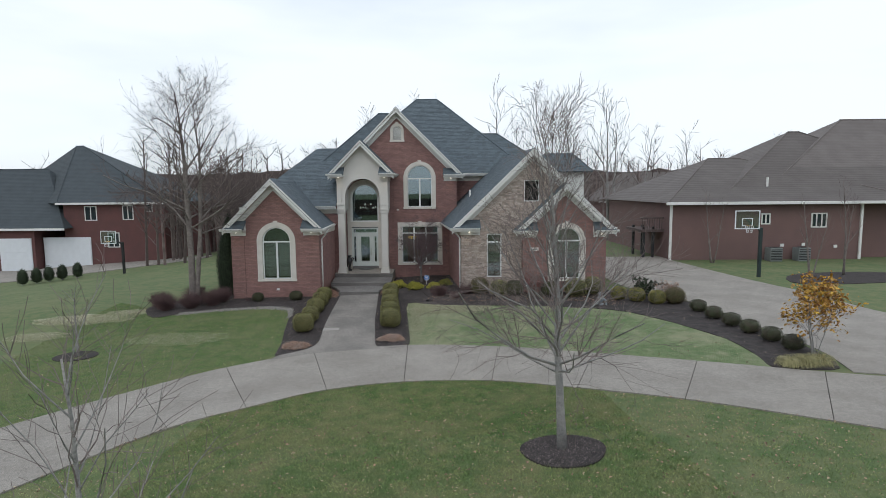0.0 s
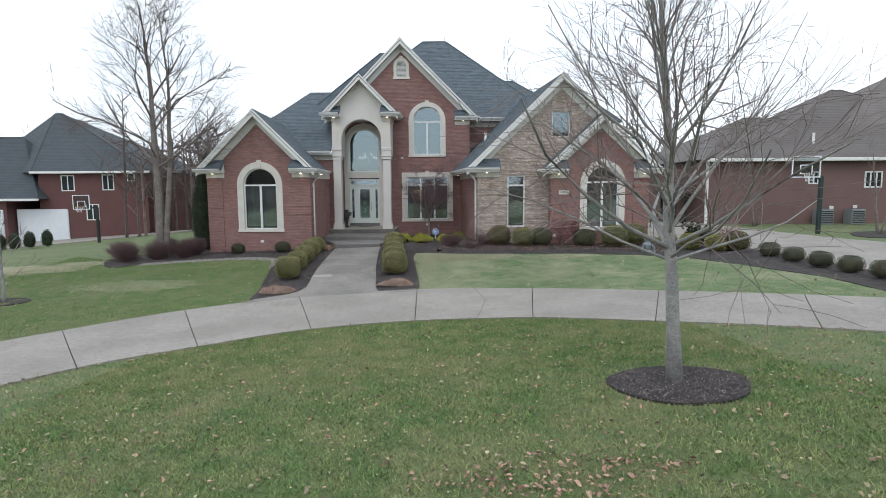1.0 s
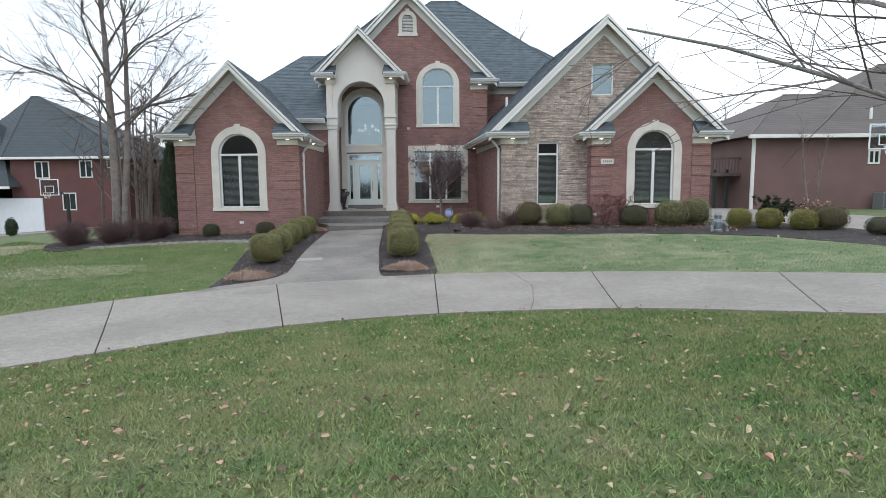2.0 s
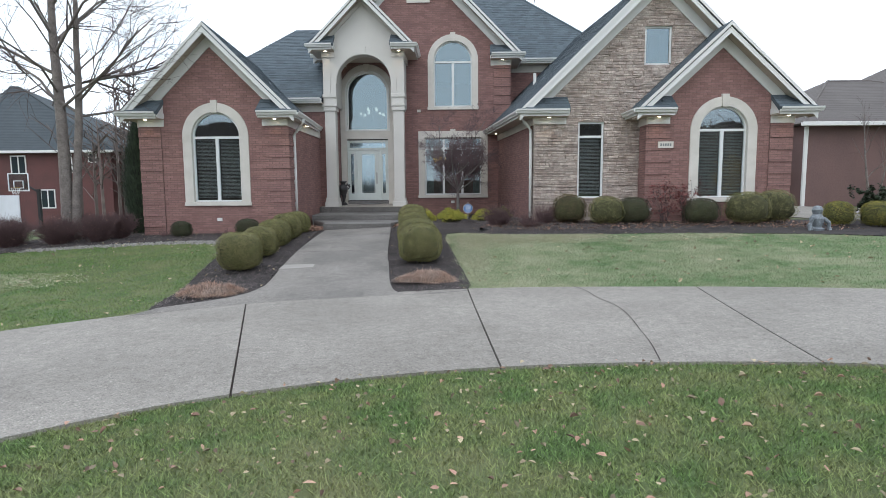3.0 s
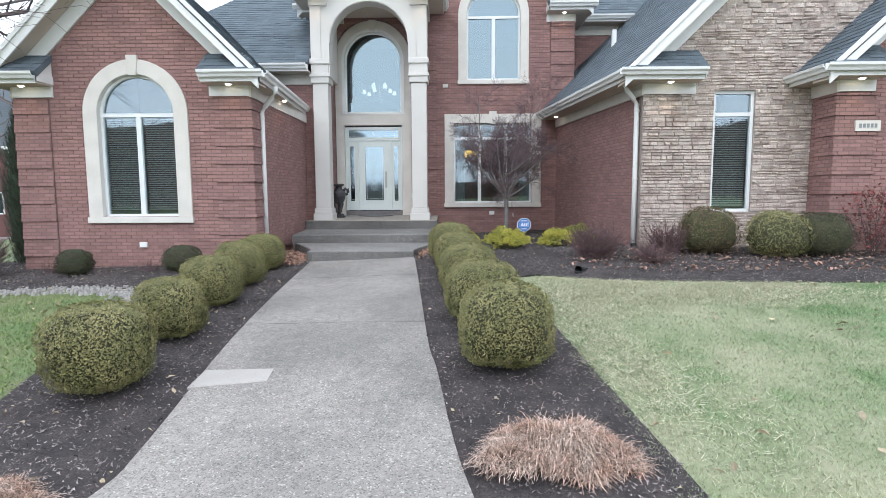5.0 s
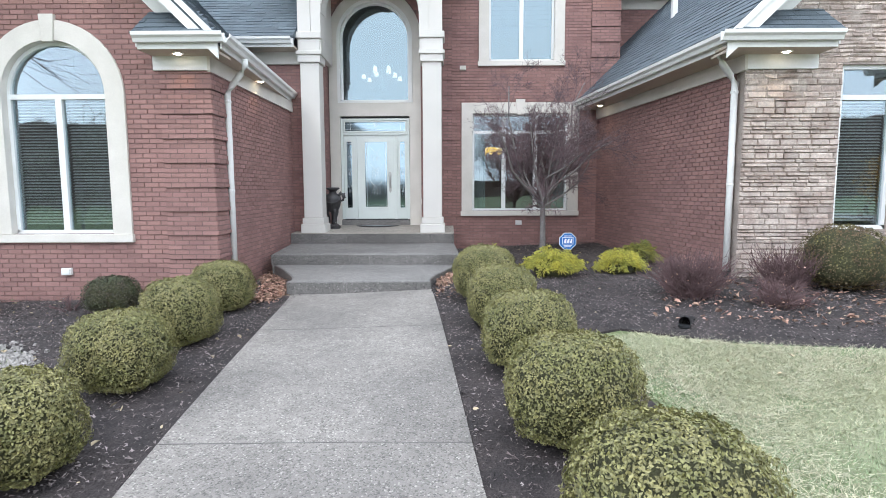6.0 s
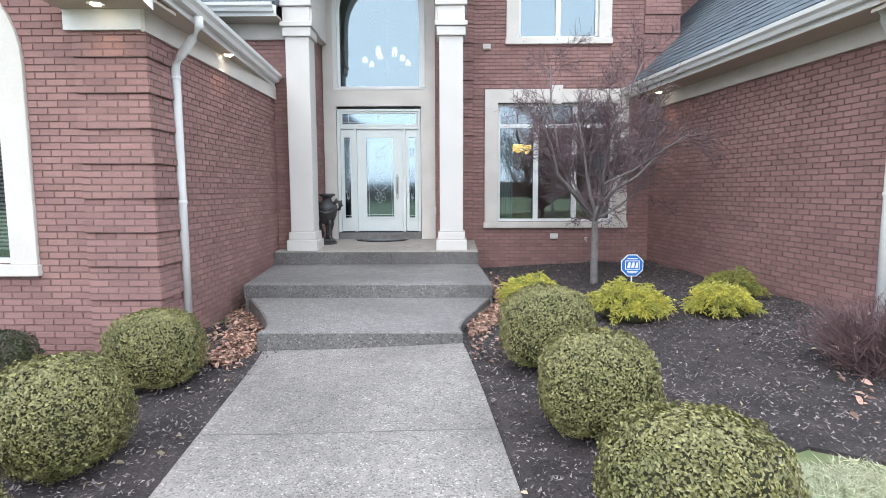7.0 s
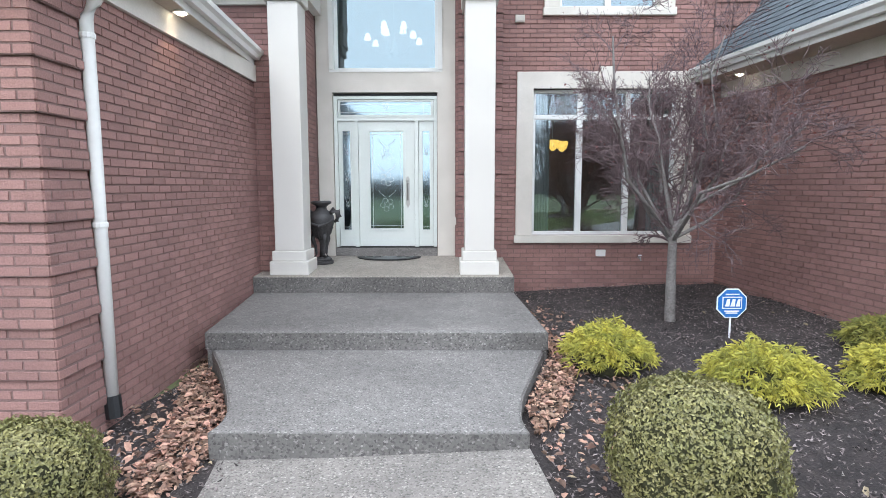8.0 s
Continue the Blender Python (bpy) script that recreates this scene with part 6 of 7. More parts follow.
def conifer(label, base, hw, height, seed):
    """A narrow upright evergreen of dense short sprays."""
    rnd = random.Random(seed)
    t = tagged(new("narrow_evergreen"), label, "tree")
    t.location = base
    part("trunk", Build().tube([(0, 0, -0.1), (0, 0, height * 0.9)], [0.07, 0.02], 8), BARK, t)
    prof = [(hw * 0.55, 0.05), (hw * 0.85, height * 0.12), (hw * 0.9, height * 0.35), (hw * 0.7, height * 0.65), (hw * 0.35, height * 0.88), (0.02, height * 0.98)]
    part("inner_growth", Build().turned(prof, 0, 0, 14), CONIFER, t, smooth=True)
    fo = Build()
    for _ in range(9000):
        f = rnd.random() ** 1.2
        r = hw * (0.75 + 0.4 * math.sin(min(1, f * 1.6) * 1.57)) * (1 - f ** 2.2) * rnd.uniform(0.8, 1.1)
        a = rnd.uniform(0, 6.283)
        c = Vector((r * math.cos(a), r * math.sin(a), f * height))
        e = c + Vector((0.05 * math.cos(a), 0.05 * math.sin(a), rnd.uniform(0.08, 0.2)))
        s = Vector((-math.sin(a), math.cos(a), 0)) * 0.022
        k = len(fo.v)
        fo.v += [tuple(c - s), tuple(c + s), tuple(e)]
        fo.f.append((k, k + 1, k + 2))
    part("foliage", fo, CONIFER, t, kind="stuff")


conifer("narrow dark green evergreen at the house corner", on_ground(-11.85, 31.7), 0.72, 4.4, 250)

# ---------------------------------------------------------------- trees
bare_tree("lawn_tree", "bare young maple on the front lawn in a mulch ring", on_ground(2.5, 12.55), 7.9, 0.098, 301, clear=0.245, limbs=44, spread=0.90, lift=0.06, kids=7, levels=4, limb_len=0.37, wander=0.085, twig_r=0.0030, twig=PALETWIG, fan=1.9)
bare_tree("birch", "tall bare river birch with two stems and peeling bark", on_ground(-12.75, 29.2), 12.3, 0.165, 302, clear=0.36, limbs=15, spread=0.95, lift=0.05, kids=9, levels=4, bark=BARK_BIRCH, limb_len=0.44, twig_r=0.004, stems=2, wander=0.10, fan=1.5)
bare_tree("courtyard_tree", "small bare crabapple with dark red berries", on_ground(-1.50, 33.05), 3.8, 0.062, 313, clear=0.80, limbs=15, spread=0.92, lift=0.11, kids=8, levels=5, bark=CRABBARK, twig=TWIG_GREY, limb_len=1.04, twig_r=0.0026, leaves=REDLEAF, leaf_count=1000, leaf_size=0.026, wander=0.16, vase=True)
bare_tree("amber_tree", "multi-stem small tree with clinging amber leaves", on_ground(11.55, 18.7), 2.7, 0.03, 304, clear=0.25, limbs=7, spread=0.75, kids=5, stems=4, limb_len=0.46, levels=3, leaves=AUTUMN, leaf_count=1500, leaf_size=0.12)
bare_tree("lawn_sapling", "small bare ornamental tree in a mulch ring", on_ground(-14.0, 22.0), 3.0, 0.055, 305, clear=0.24, limbs=11, spread=0.85, kids=6, limb_len=0.5)
bare_tree("street_tree", "bare young street tree with fine pale twigs", (-2.75, 5.6, 1.2), 5.2, 0.06, 306, clear=0.26, limbs=20, spread=0.75, lift=0.12, kids=9, limb_len=0.42, twig_r=0.0026, twig=PALETWIG)
for i, (x, y, h) in enumerate(((18.3, 40.4, 5.6), (20.8, 33.6, 5.2), (23.2, 34.4, 6.4))):
    bare_tree("side_tree", "bare multi-stem tree beside the neighbouring house", on_ground(x, y), h, 0.07, 310 + i, clear=0.3, limbs=7, spread=0.55, kids=4, stems=2, limb_len=0.35, levels=3, bark=BARK_BIRCH, group="trees beside the neighbour")
rw = random.Random(77)
for i, (x, y, h) in enumerate(((10.5, 58, 14.5), (13.0, 63, 15.5), (16.5, 60, 16.5), (20.0, 70, 16.0), (-8.0, 62, 15.5), (-4.0, 66, 17.0), (4.5, 64, 17.5), (8.5, 70, 15.0), (-16.0, 66, 12.5), (26.0, 78, 15.0), (34.0, 82, 15.0))):
    bare_tree("tall_tree", "tall bare winter tree behind the houses", (x, y, ground_z(x, y) - 0.3), h, 0.22, 330 + i, clear=0.30, limbs=11, spread=0.6, lift=0.08, kids=5, limb_len=0.40, twig_r=0.016, group="tall trees behind the houses")


def thicket(name, label, places, seed, hmin, hmax, thick=0.035):
    """Far bare woods: many slender stems with upswept branches in one mesh."""
    rnd = random.Random(seed)
    b = Build()
    for x, y, z in places:
        h = rnd.uniform(hmin, hmax)
        top = Vector((x + rnd.gauss(0, 0.5), y, z + h))
        base = Vector((x, y, z - 0.5))
        b.tube([base, base.lerp(top, 0.5), top], [thick * 3.0, thick * 2.0, thick * 0.5], 4, False)
        for _ in range(16):
            f = rnd.uniform(0.25, 0.95)
            p = base.lerp(top, f)
            a = rnd.uniform(0, 6.283)
            ln = h * rnd.uniform(0.15, 0.38) * (1.2 - 0.7 * f)
            d = Vector((math.cos(a) * 0.8, math.sin(a) * 0.8, rnd.uniform(0.3, 1.2))).normalized()
            q = p + d * ln
            b.tube([p, q], [thick, thick * 0.4], 3, False)
            for _ in range(2):
                r = p.lerp(q, rnd.uniform(0.3, 1.0))
                e = r + Vector((rnd.gauss(0, 0.5), rnd.gauss(0, 0.5), rnd.uniform(0.2, 1.0))).normalized() * ln * 0.5
                b.tube([r, e], [thick * 0.6, thick * 0.3], 3, False)
    return tagged(part(name, b, WOODS, None), label, "woods", kind="stuff")


def far_z(x, y):
    return ground_z(x, min(y, 90)) - 2.0 * min(1, max(0.0, y - 55) / 60)


pl = [(rw.uniform(-100, -8), rw.uniform(66, 105)) for _ in range(300)] + [(rw.uniform(-28, -17), rw.uniform(50, 66)) for _ in range(26)]
thicket("far_woods", "brown leafless woods behind the gardens", [(x, y, far_z(x, y)) for x, y in pl], 5, 7, 12, 0.05)
pl = [(rw.uniform(-8, 110), rw.uniform(88, 130)) for _ in range(230)]
thicket("far_woods", "grey-brown leafless woods behind the neighbouring houses", [(x, y, far_z(x, y)) for x, y in pl], 6, 9, 14, 0.055)
# unseen woods behind the start, added for the window panes to mirror
pl = [(rw.uniform(-95, 95), rw.uniform(-60, -40)) for _ in range(170)]
pl = [p for p in pl if not -22 < p[0] < 12]
thicket("street_woods", "unseen bare woods across the street, for window reflections", [(x, y, 0.4) for x, y in pl], 7, 10, 14, 0.10)
for name, y, x0, x1, zb, zt in (("backdrop", 175.0, -260, 330, -6, 12.5), ("backdrop", -75.0, -260, 260, -2, 16.0)):
    b = Build()
    n = 300
    for i in range(n + 1):
        x = x0 + (x1 - x0) * i / n
        t = zt + 1.8 * noise.noise(Vector((x * 0.03, y, 0))) + 1.2 * noise.noise(Vector((x * 0.21, y, 4)))
        # the strip behind the start is unseen too; notched so the door mirrors sky
        if y < 0 and -40 < x < 16:
            t = 1.5 + 0.18 * (t - zb)
        b.v += [(x, y, zb), (x, y + 3.0, t)]
    for i in range(n):
        b.f.append((2 * i, 2 * i + 2, 2 * i + 3, 2 * i + 1))
    tagged(part(name, b, WOODS, None, "hazy line of far leafless woods"), category="woods", kind="structure")

# ---------------------------------------------------------------- neighbouring houses
FARBRICK = material("far_red_brick", (0.135, 0.060, 0.056), 0.9, 0.15, 1.0, 14.0, 0.2, tint=(0.115, 0.055, 0.052))
FARBRICK_B = material("far_brown_brick", (0.18, 0.11, 0.102), 0.9, 0.12, 0.8, 14.0, 0.2, tint=(0.16, 0.10, 0.094))


def far_window(parent, x, y, z0, z1, half, lights=2, mat=None):
    b = Build()
    rim = [(-1, z0), (1, z0), (1, z1), (-1, z1), (-1, z0)]
    b.band([(x + s * (half - 0.09), y - 0.05, z + (0.09 if z == z0 else -0.09)) for s, z in rim], [(x + s * half, y - 0.05, z) for s, z in rim], (0, 0.05, 0))
    w = part("window", b, PAINT, parent)
    for i in range(1, lights):
        u = x - half + 2 * half * i / lights
        part("mullion", Build().box(u - 0.045, u + 0.045, y - 0.045, y - 0.001, z0 + 0.09, z1 - 0.09), PAINT, w)
    part("pane", Build().box(x - half + 0.05, x + half - 0.05, y - 0.02, y - 0.004, z0 + 0.09, z1 - 0.09), GLASS_FAR, w)


def quick_hip(parent, x0, x1, y0, y1, ez, rx0, rx1, ry, rz, mat, ridge_y1=None):
    """A far hip roof: slopes with a fascia; shingles are too fine to part at that distance."""
    ry1 = ridge_y1 if ridge_y1 is not None else ry
    a, b_, c, d = (x0, y0, ez), (x1, y0, ez), (x1, y1, ez), (x0, y1, ez)
    p, q = (rx0, ry, rz), (rx1, ry1, rz)
    roof = Build()
    roof.poly([a, b_, q, p])
    roof.poly([b_, c, q])
    roof.poly([c, d, p, q])
    roof.poly([d, a, p])
    roof.poly([d, c, b_, a])
    r = part("roof", roof, mat, parent)
    part("fascia", Build().box(x0 - 0.02, x1 + 0.02, y0 - 0.10, y0 + 0.02, ez - 0.16, ez + 0.05), PAINT, r)
    caps = Build()
    for u, v in ((a, p), (b_, q), (p, q)):
        caps.tube([Vector(u), Vector(v)], [0.07, 0.07], 5)
    part("hip_cap", caps, mat, r)
    return r


def rows_of_shingle(mat, scale):
    """Faint horizontal courses for a far roof."""
    n, l = mat.node_tree.nodes, mat.node_tree.links
    b = n["Principled BSDF"]
    wv = n.new("ShaderNodeTexWave")
    wv.bands_direction = "Z"
    wv.inputs["Scale"].default_value, wv.inputs["Distortion"].default_value = scale, 1.5
    geo = n.new("ShaderNodeNewGeometry")
    l.new(geo.outputs["Position"], wv.inputs["Vector"])
    bn = n.new("ShaderNodeBump")
    bn.inputs["Strength"].default_value, bn.inputs["Distance"].default_value = 0.6, 0.02
    l.new(wv.outputs["Fac"], bn.inputs["Height"])
    l.new(bn.outputs["Normal"], b.inputs["Normal"])


GLASS_FAR = plain("far_window_glass", (0.03, 0.04, 0.045), 0.08)
FARSHINGLE = material("far_slate_shingle", (0.062, 0.075, 0.085), 0.9, 0.15, 1.2, 20.0, 0.2, tint=(0.055, 0.066, 0.075))
rows_of_shingle(FARSHINGLE, 2.2)
rows_of_shingle(SHINGLE_B, 2.2)

nb = thing("neighbour_house", "red brick house with dark hip roof and white garage doors", "house")
part("wall", Build().box(-38.5, -28.4, 57.0, 70.0, -2.5, 5.75), FARBRICK, nb)
mr = Build()
a, b_, c, d, p, q = (-38.9, 56.6, 5.85), (-27.9, 56.6, 5.85), (-27.9, 70.5, 5.85), (-53.0, 66.5, 5.85), (-41.0, 63.5, 12.0), (-40.2, 63.5, 12.0)
for f in ((a, b_, q, p), (b_, c, q), (c, d, p, q), (d, a, p), (d, c, b_, a)):
    mr.poly(f)
main_roof = part("roof", mr, FARSHINGLE, nb)
part("fascia", Build().box(-38.95, -27.88, 56.5, 56.62, 5.69, 5.90), PAINT, main_roof)
part("hip_cap", Build().tube([a, p, q], [0.07] * 3, 5).tube([b_, q], [0.07] * 2, 5), FARSHINGLE, main_roof)
part("garage_wall", Build().box(-55.0, -40.9, 56.0, 66.0, -2.5, 3.3), FARBRICK, nb)
quick_hip(nb, -53.0, -37.6, 55.6, 66.5, 3.4, -50.0, -42.5, 61.0, 9.4, FARSHINGLE)
for x0, x1, yd in ((-44.4, -41.2, 56.0), (-40.7, -35.9, 57.0)):
    gd = part("garage_door", Build().box(x0, x1, yd - 0.07, yd - 0.01, -0.95, 2.45), GARAGE, nb, "white sectional garage door")
    for k in range(5):
        part("panel", Build().box(x0 + 0.06, x1 - 0.06, yd - 0.10, yd - 0.071, -0.9 + k * 0.67, -0.9 + k * 0.67 + 0.63), GARAGE, gd)
far_window(nb, -35.75, 57.0, 4.1, 5.55, 0.62)
far_window(nb, -32.0, 57.0, 4.15, 5.6, 0.55)
far_window(nb, -29.85, 57.0, 4.95, 5.7, 0.35, 1)
far_window(nb, -33.6, 57.0, 1.4, 2.9, 0.6, 2)
part("gutter", Build().box(-38.9, -27.9, 56.42, 56.55, 5.72, 5.86), PAINT, nb)
pad = [(-52, 44), (-36, 46.5), (-30, 49.5), (-24, 54.5), (-24, 57.5), (-52, 57.5)]
tagged(sheet("neighbour_drive", pad, 0.05, CONCRETE, None, 3.0), "pale concrete forecourt before the garage", "driveway", kind="structure")


def hoop(label, base, height, facing, board_w, post):
    """A basketball goal: post, arm, clear board with frame, rim and net."""
    t = thing("basketball_hoop", label, "basketball hoop")
    x, y, z = base
    f = facing
    part("post", Build().box(x - 0.08, x + 0.08, y - 0.08, y + 0.08, z - 0.1, z + height * 0.86), post, t)
    part("arm", Build().tube([(x, y, z + height * 0.8), (x + f * 0.9, y - 0.1, z + height)], [0.06, 0.05], 8), post, t)
    bx = x + f * 0.95
    zc = z + height
    fr = Build()
    for a, b_, c, d in ((-board_w / 2, board_w / 2, zc + 0.48, zc + 0.53), (-board_w / 2, board_w / 2, zc - 0.53, zc - 0.48), (-board_w / 2, -board_w / 2 + 0.05, zc - 0.48, zc + 0.48), (board_w / 2 - 0.05, board_w / 2, zc - 0.48, zc + 0.48), (-0.3, 0.3, zc + 0.06, zc + 0.10), (-0.3, 0.3, zc - 0.36, zc - 0.32), (-0.3, -0.26, zc - 0.32, zc + 0.06), (0.26, 0.3, zc - 0.32, zc + 0.06)):
        fr.box(bx + a, bx + b_, y - 0.32, y - 0.28, c, d)
    bd = part("backboard", fr, SIGNWHITE, t, "clear backboard with white frame lines")
    pn = part("pane", Build().box(bx - board_w / 2 + 0.05, bx + board_w / 2 - 0.05, y - 0.305, y - 0.295, zc - 0.48, zc + 0.48), GLASS, bd)
    ring = [(bx + 0.23 * math.cos(a), y - 0.56 + 0.23 * math.sin(a), zc - 0.33) for a in [6.2832 * i / 16 for i in range(17)]]
    part("rim", Build().tube(ring, [0.012] * 17, 6, False), AUTUMN, t)
    net = Build()
    for k in range(12):
        a = 6.283 * k / 12
        net.tube([(bx + 0.23 * math.cos(a), y - 0.56 + 0.23 * math.sin(a), zc - 0.33), (bx + 0.14 * math.cos(a + 0.4), y - 0.56 + 0.14 * math.sin(a + 0.4), zc - 0.72)], [0.008, 0.008], 3, False)
    part("net", net, SIGNWHITE, t)
    return t


hoop("basketball goal with clear board on a dark post beside the drive", on_ground(18.05, 34.0), 3.35, -1, 1.4, POSTGREEN)
hoop("basketball goal on a dark post beside the neighbour's forecourt", (-26.6, 46.6, ground_z(-26.6, 46.6)), 3.0, -1, 1.25, BLACK)
for i, x in enumerate((-32.5, -31.9, -31.4, -30.8, -30.0)):
    ball_shrub("upright_shrub", "small dark upright evergreen along the forecourt", (x, 43.3 + 0.65 * i, ground_z(x, 43.3 + 0.65 * i)), 0.33, 1.3, 260 + i, CONIFER, 900, 0.08, "upright shrubs along the forecourt", p=2.0, core=CONIFER)

nr = thing("neighbour_house", "brown brick house with a large weathered brown hip roof", "house")
part("wall", Build().box(16.0, 29.4, 42.0, 58.0, 0.5, 5.75), FARBRICK_B, nr)
part("wing_wall", Build().box(29.4, 42.0, 43.0, 60.0, 0.5, 5.6), FARBRICK_B, nr)
quick_hip(nr, 15.5, 34.0, 41.5, 60.0, 5.8, 22.0, 24.6, 50.0, 9.3, SHINGLE_B)
quick_hip(nr, 19.5, 40.5, 42.5, 61.0, 5.85, 29.5, 30.4, 51.5, 11.6, SHINGLE_B)
quick_hip(nr, 22.5, 52.0, 43.0, 62.0, 5.9, 34.6, 44.0, 52.5, 12.7, SHINGLE_B)
part("dormer_wall", Build().box(33.4, 42.0, 47.5, 52.0, 7.0, 8.6), FARBRICK_B, nr)
part("dormer_eave", Build().box(33.0, 42.4, 47.0, 52.0, 8.5, 8.75), PAINT, nr)
part("gutter", Build().box(15.4, 42.0, 41.34, 41.48, 5.66, 5.82), PAINT, nr)
for x in (15.95, 29.45):
    part("downspout", Build().box(x - 0.08, x + 0.08, 41.86, 41.98, 1.6, 5.66), PAINT, nr)
far_window(nr, 22.72, 42.0, 4.2, 5.0, 0.33, 2)
far_window(nr, 26.5, 42.0, 3.95, 5.0, 0.56, 3)
far_window(nr, 33.5, 43.0, 3.6, 5.0, 0.7, 2)
part("roof_vent", Build().tube([(23.7, 43.8, 6.9), (23.7, 43.8, 7.6)], [0.08, 0.08], 8), PAINT, nr)
for x, z in ((23.95, 2.7), (25.45, 2.75), (27.75, 2.6), (23.9, 2.3)):
    part("wall_vent", Build().box(x - 0.12, x + 0.12, 41.93, 41.999, z - 0.1, z + 0.1), PAINT, nr)
for x in (22.95, 24.9):
    ac = thing("air_conditioner", "grey metal air conditioning unit beside the wall", "air conditioner")
    z = ground_z(x, 41.2)
    bevelled(part("cabinet", Build().box(x - 0.42, x + 0.42, 40.8, 41.6, z, z + 0.95), GREYBOX, ac), 0.03)
    part("grille", Build().turned([(0.36, z + 0.951), (0.36, z + 0.97), (0.05, z + 0.985)], x, 41.2, 16), BLACK, ac)
    for k in range(7):
        part("louvre", Build().box(x - 0.38, x + 0.38, 40.785, 40.799, z + 0.1 + k * 0.115, z + 0.16 + k * 0.115), BLACK, ac)
dk = thing("timber_deck", "dark timber deck posts beside the neighbouring house", "deck")
for x, y in ((14.6, 43.6), (15.3, 43.6), (14.6, 46.0), (15.3, 46.0)):
    part("post", Build().box(x - 0.09, x + 0.09, y - 0.09, y + 0.09, 0.8, 4.0), BLACK, dk)
part("platform", Build().box(14.3, 16.0, 43.3, 47.0, 3.6, 3.8), TWIG, dk)
part("rail", Build().box(14.3, 16.0, 43.35, 43.45, 4.6, 4.7), TWIG, dk)
for k in range(9):
    part("baluster", Build().box(14.4 + k * 0.18, 14.44 + k * 0.18, 43.38, 43.42, 3.8, 4.6), TWIG, dk)
fh = thing("far_house", "distant brick house with grey-brown roof", "house")
part("wall", Build().box(25.0, 46.0, 95.0, 106.0, -2.0, 4.6), FARBRICK_B, fh)
quick_hip(fh, 24.4, 46.6, 94.4, 106.6, 4.7, 30.0, 41.0, 100.5, 9.6, SHINGLE_B)
for x in (27.5, 31.0, 36.0, 40.0):
    far_window(fh, x, 95.0, 1.6, 3.4, 0.8, 3)
bed = [(19.0, 31.5), (24.5, 32.0), (27.0, 34.0), (25.5, 35.6), (20.5, 34.8)]
tagged(sheet("mulch_bed", spline(bed, 4, True), 0.03, MULCH, None, 0.8), "dark mulch bed round trees beside the neighbour", "mulch bed", kind="structure")

# ---------------------------------------------------------------- porch things
urn = thing("porch_urn", "dark cast urn with scrolled handles on the porch", "urn")
UX, UY, UZ = -5.92, 34.80, 2.09
bevelled(part("foot", Build().prism([(UX + 0.165 * math.cos(0.3927 + 0.7854 * k), UY + 0.165 * math.sin(0.3927 + 0.7854 * k), UZ) for k in range(8)], (0, 0, 0.05)), IRON, urn), 0.008)
part("plinth", Build().turned([(0.13, UZ + 0.05), (0.14, UZ + 0.07), (0.12, UZ + 0.09), (0.07, UZ + 0.10)], UX, UY), IRON, urn, smooth=True)
part("stem", Build().turned([(0.05, UZ + 0.10), (0.035, UZ + 0.16), (0.035, UZ + 0.30), (0.055, UZ + 0.36)], UX, UY), IRON, urn, smooth=True)
bowl = part("bowl", Build().turned([(0.04, UZ + 0.34), (0.085, UZ + 0.39), (0.135, UZ + 0.48), (0.172, UZ + 0.58), (0.183, UZ + 0.66), (0.172, UZ + 0.71), (0.125, UZ + 0.76), (0.085, UZ + 0.79), (0.075, UZ + 0.83)], UX, UY, 28), IRON, urn, smooth=True)
for k in range(14):
    a = 6.2832 * k / 14
    c, w = math.cos(a), math.sin(a)
    part("flute", Build().tube([(UX + r * c, UY + r * w, UZ + h) for r, h in ((0.075, 0.375), (0.128, 0.455), (0.164, 0.54))], [0.008, 0.014, 0.009], 5), IRON, bowl)
part("lip", Build().turned([(0.075, UZ + 0.83), (0.10, UZ + 0.86), (0.14, UZ + 0.88), (0.148, UZ + 0.90), (0.135, UZ + 0.915), (0.115, UZ + 0.918)], UX, UY, 28), IRON, urn, smooth=True)
for sg in (-1, 1):
    h = Build().tube([(UX + sg * 0.13, UY - 0.04, UZ + 0.74), (UX + sg * 0.19, UY - 0.06, UZ + 0.79), (UX + sg * 0.245, UY - 0.07, UZ + 0.77), (UX + sg * 0.262, UY - 0.07, UZ + 0.70), (UX + sg * 0.235, UY - 0.07, UZ + 0.64), (UX + sg * 0.20, UY - 0.06, UZ + 0.62)], [0.028, 0.045, 0.052, 0.046, 0.036, 0.022], 9)
    part("handle", h, IRON, urn, smooth=True)
    s = Build().tube([(UX + sg * 0.19, UY - 0.08, UZ + 0.67), (UX + sg * 0.12, UY - 0.155, UZ + 0.60), (UX, UY - 0.185, UZ + 0.565)], [0.014, 0.018, 0.022], 7)
    part("swag", s, IRON, urn)
for k in range(3):
    a = 2.0944 * k - 1.05
    c, w = math.cos(a), math.sin(a)
    leg = Build().tube([(UX + r * c, UY + r * w, UZ + h) for r, h in ((0.12, 0.44), (0.135, 0.36), (0.095, 0.25), (0.085, 0.15), (0.115, 0.08), (0.14, 0.055))], [0.030, 0.032, 0.022, 0.018, 0.026, 0.020], 7)
    part("scroll_leg", leg, IRON, urn, smooth=True)
mat = thing("door_mat", "dark half-round rubber door mat", "door mat")
ring = [(-5.0 + 0.50 * math.cos(a), 35.40 - 0.42 * math.sin(a), 2.112) for a in [math.pi * i / 20 for i in range(21)]]
part("pad", Build().prism(ring, (0, 0, 0.014)), BLACK, mat)
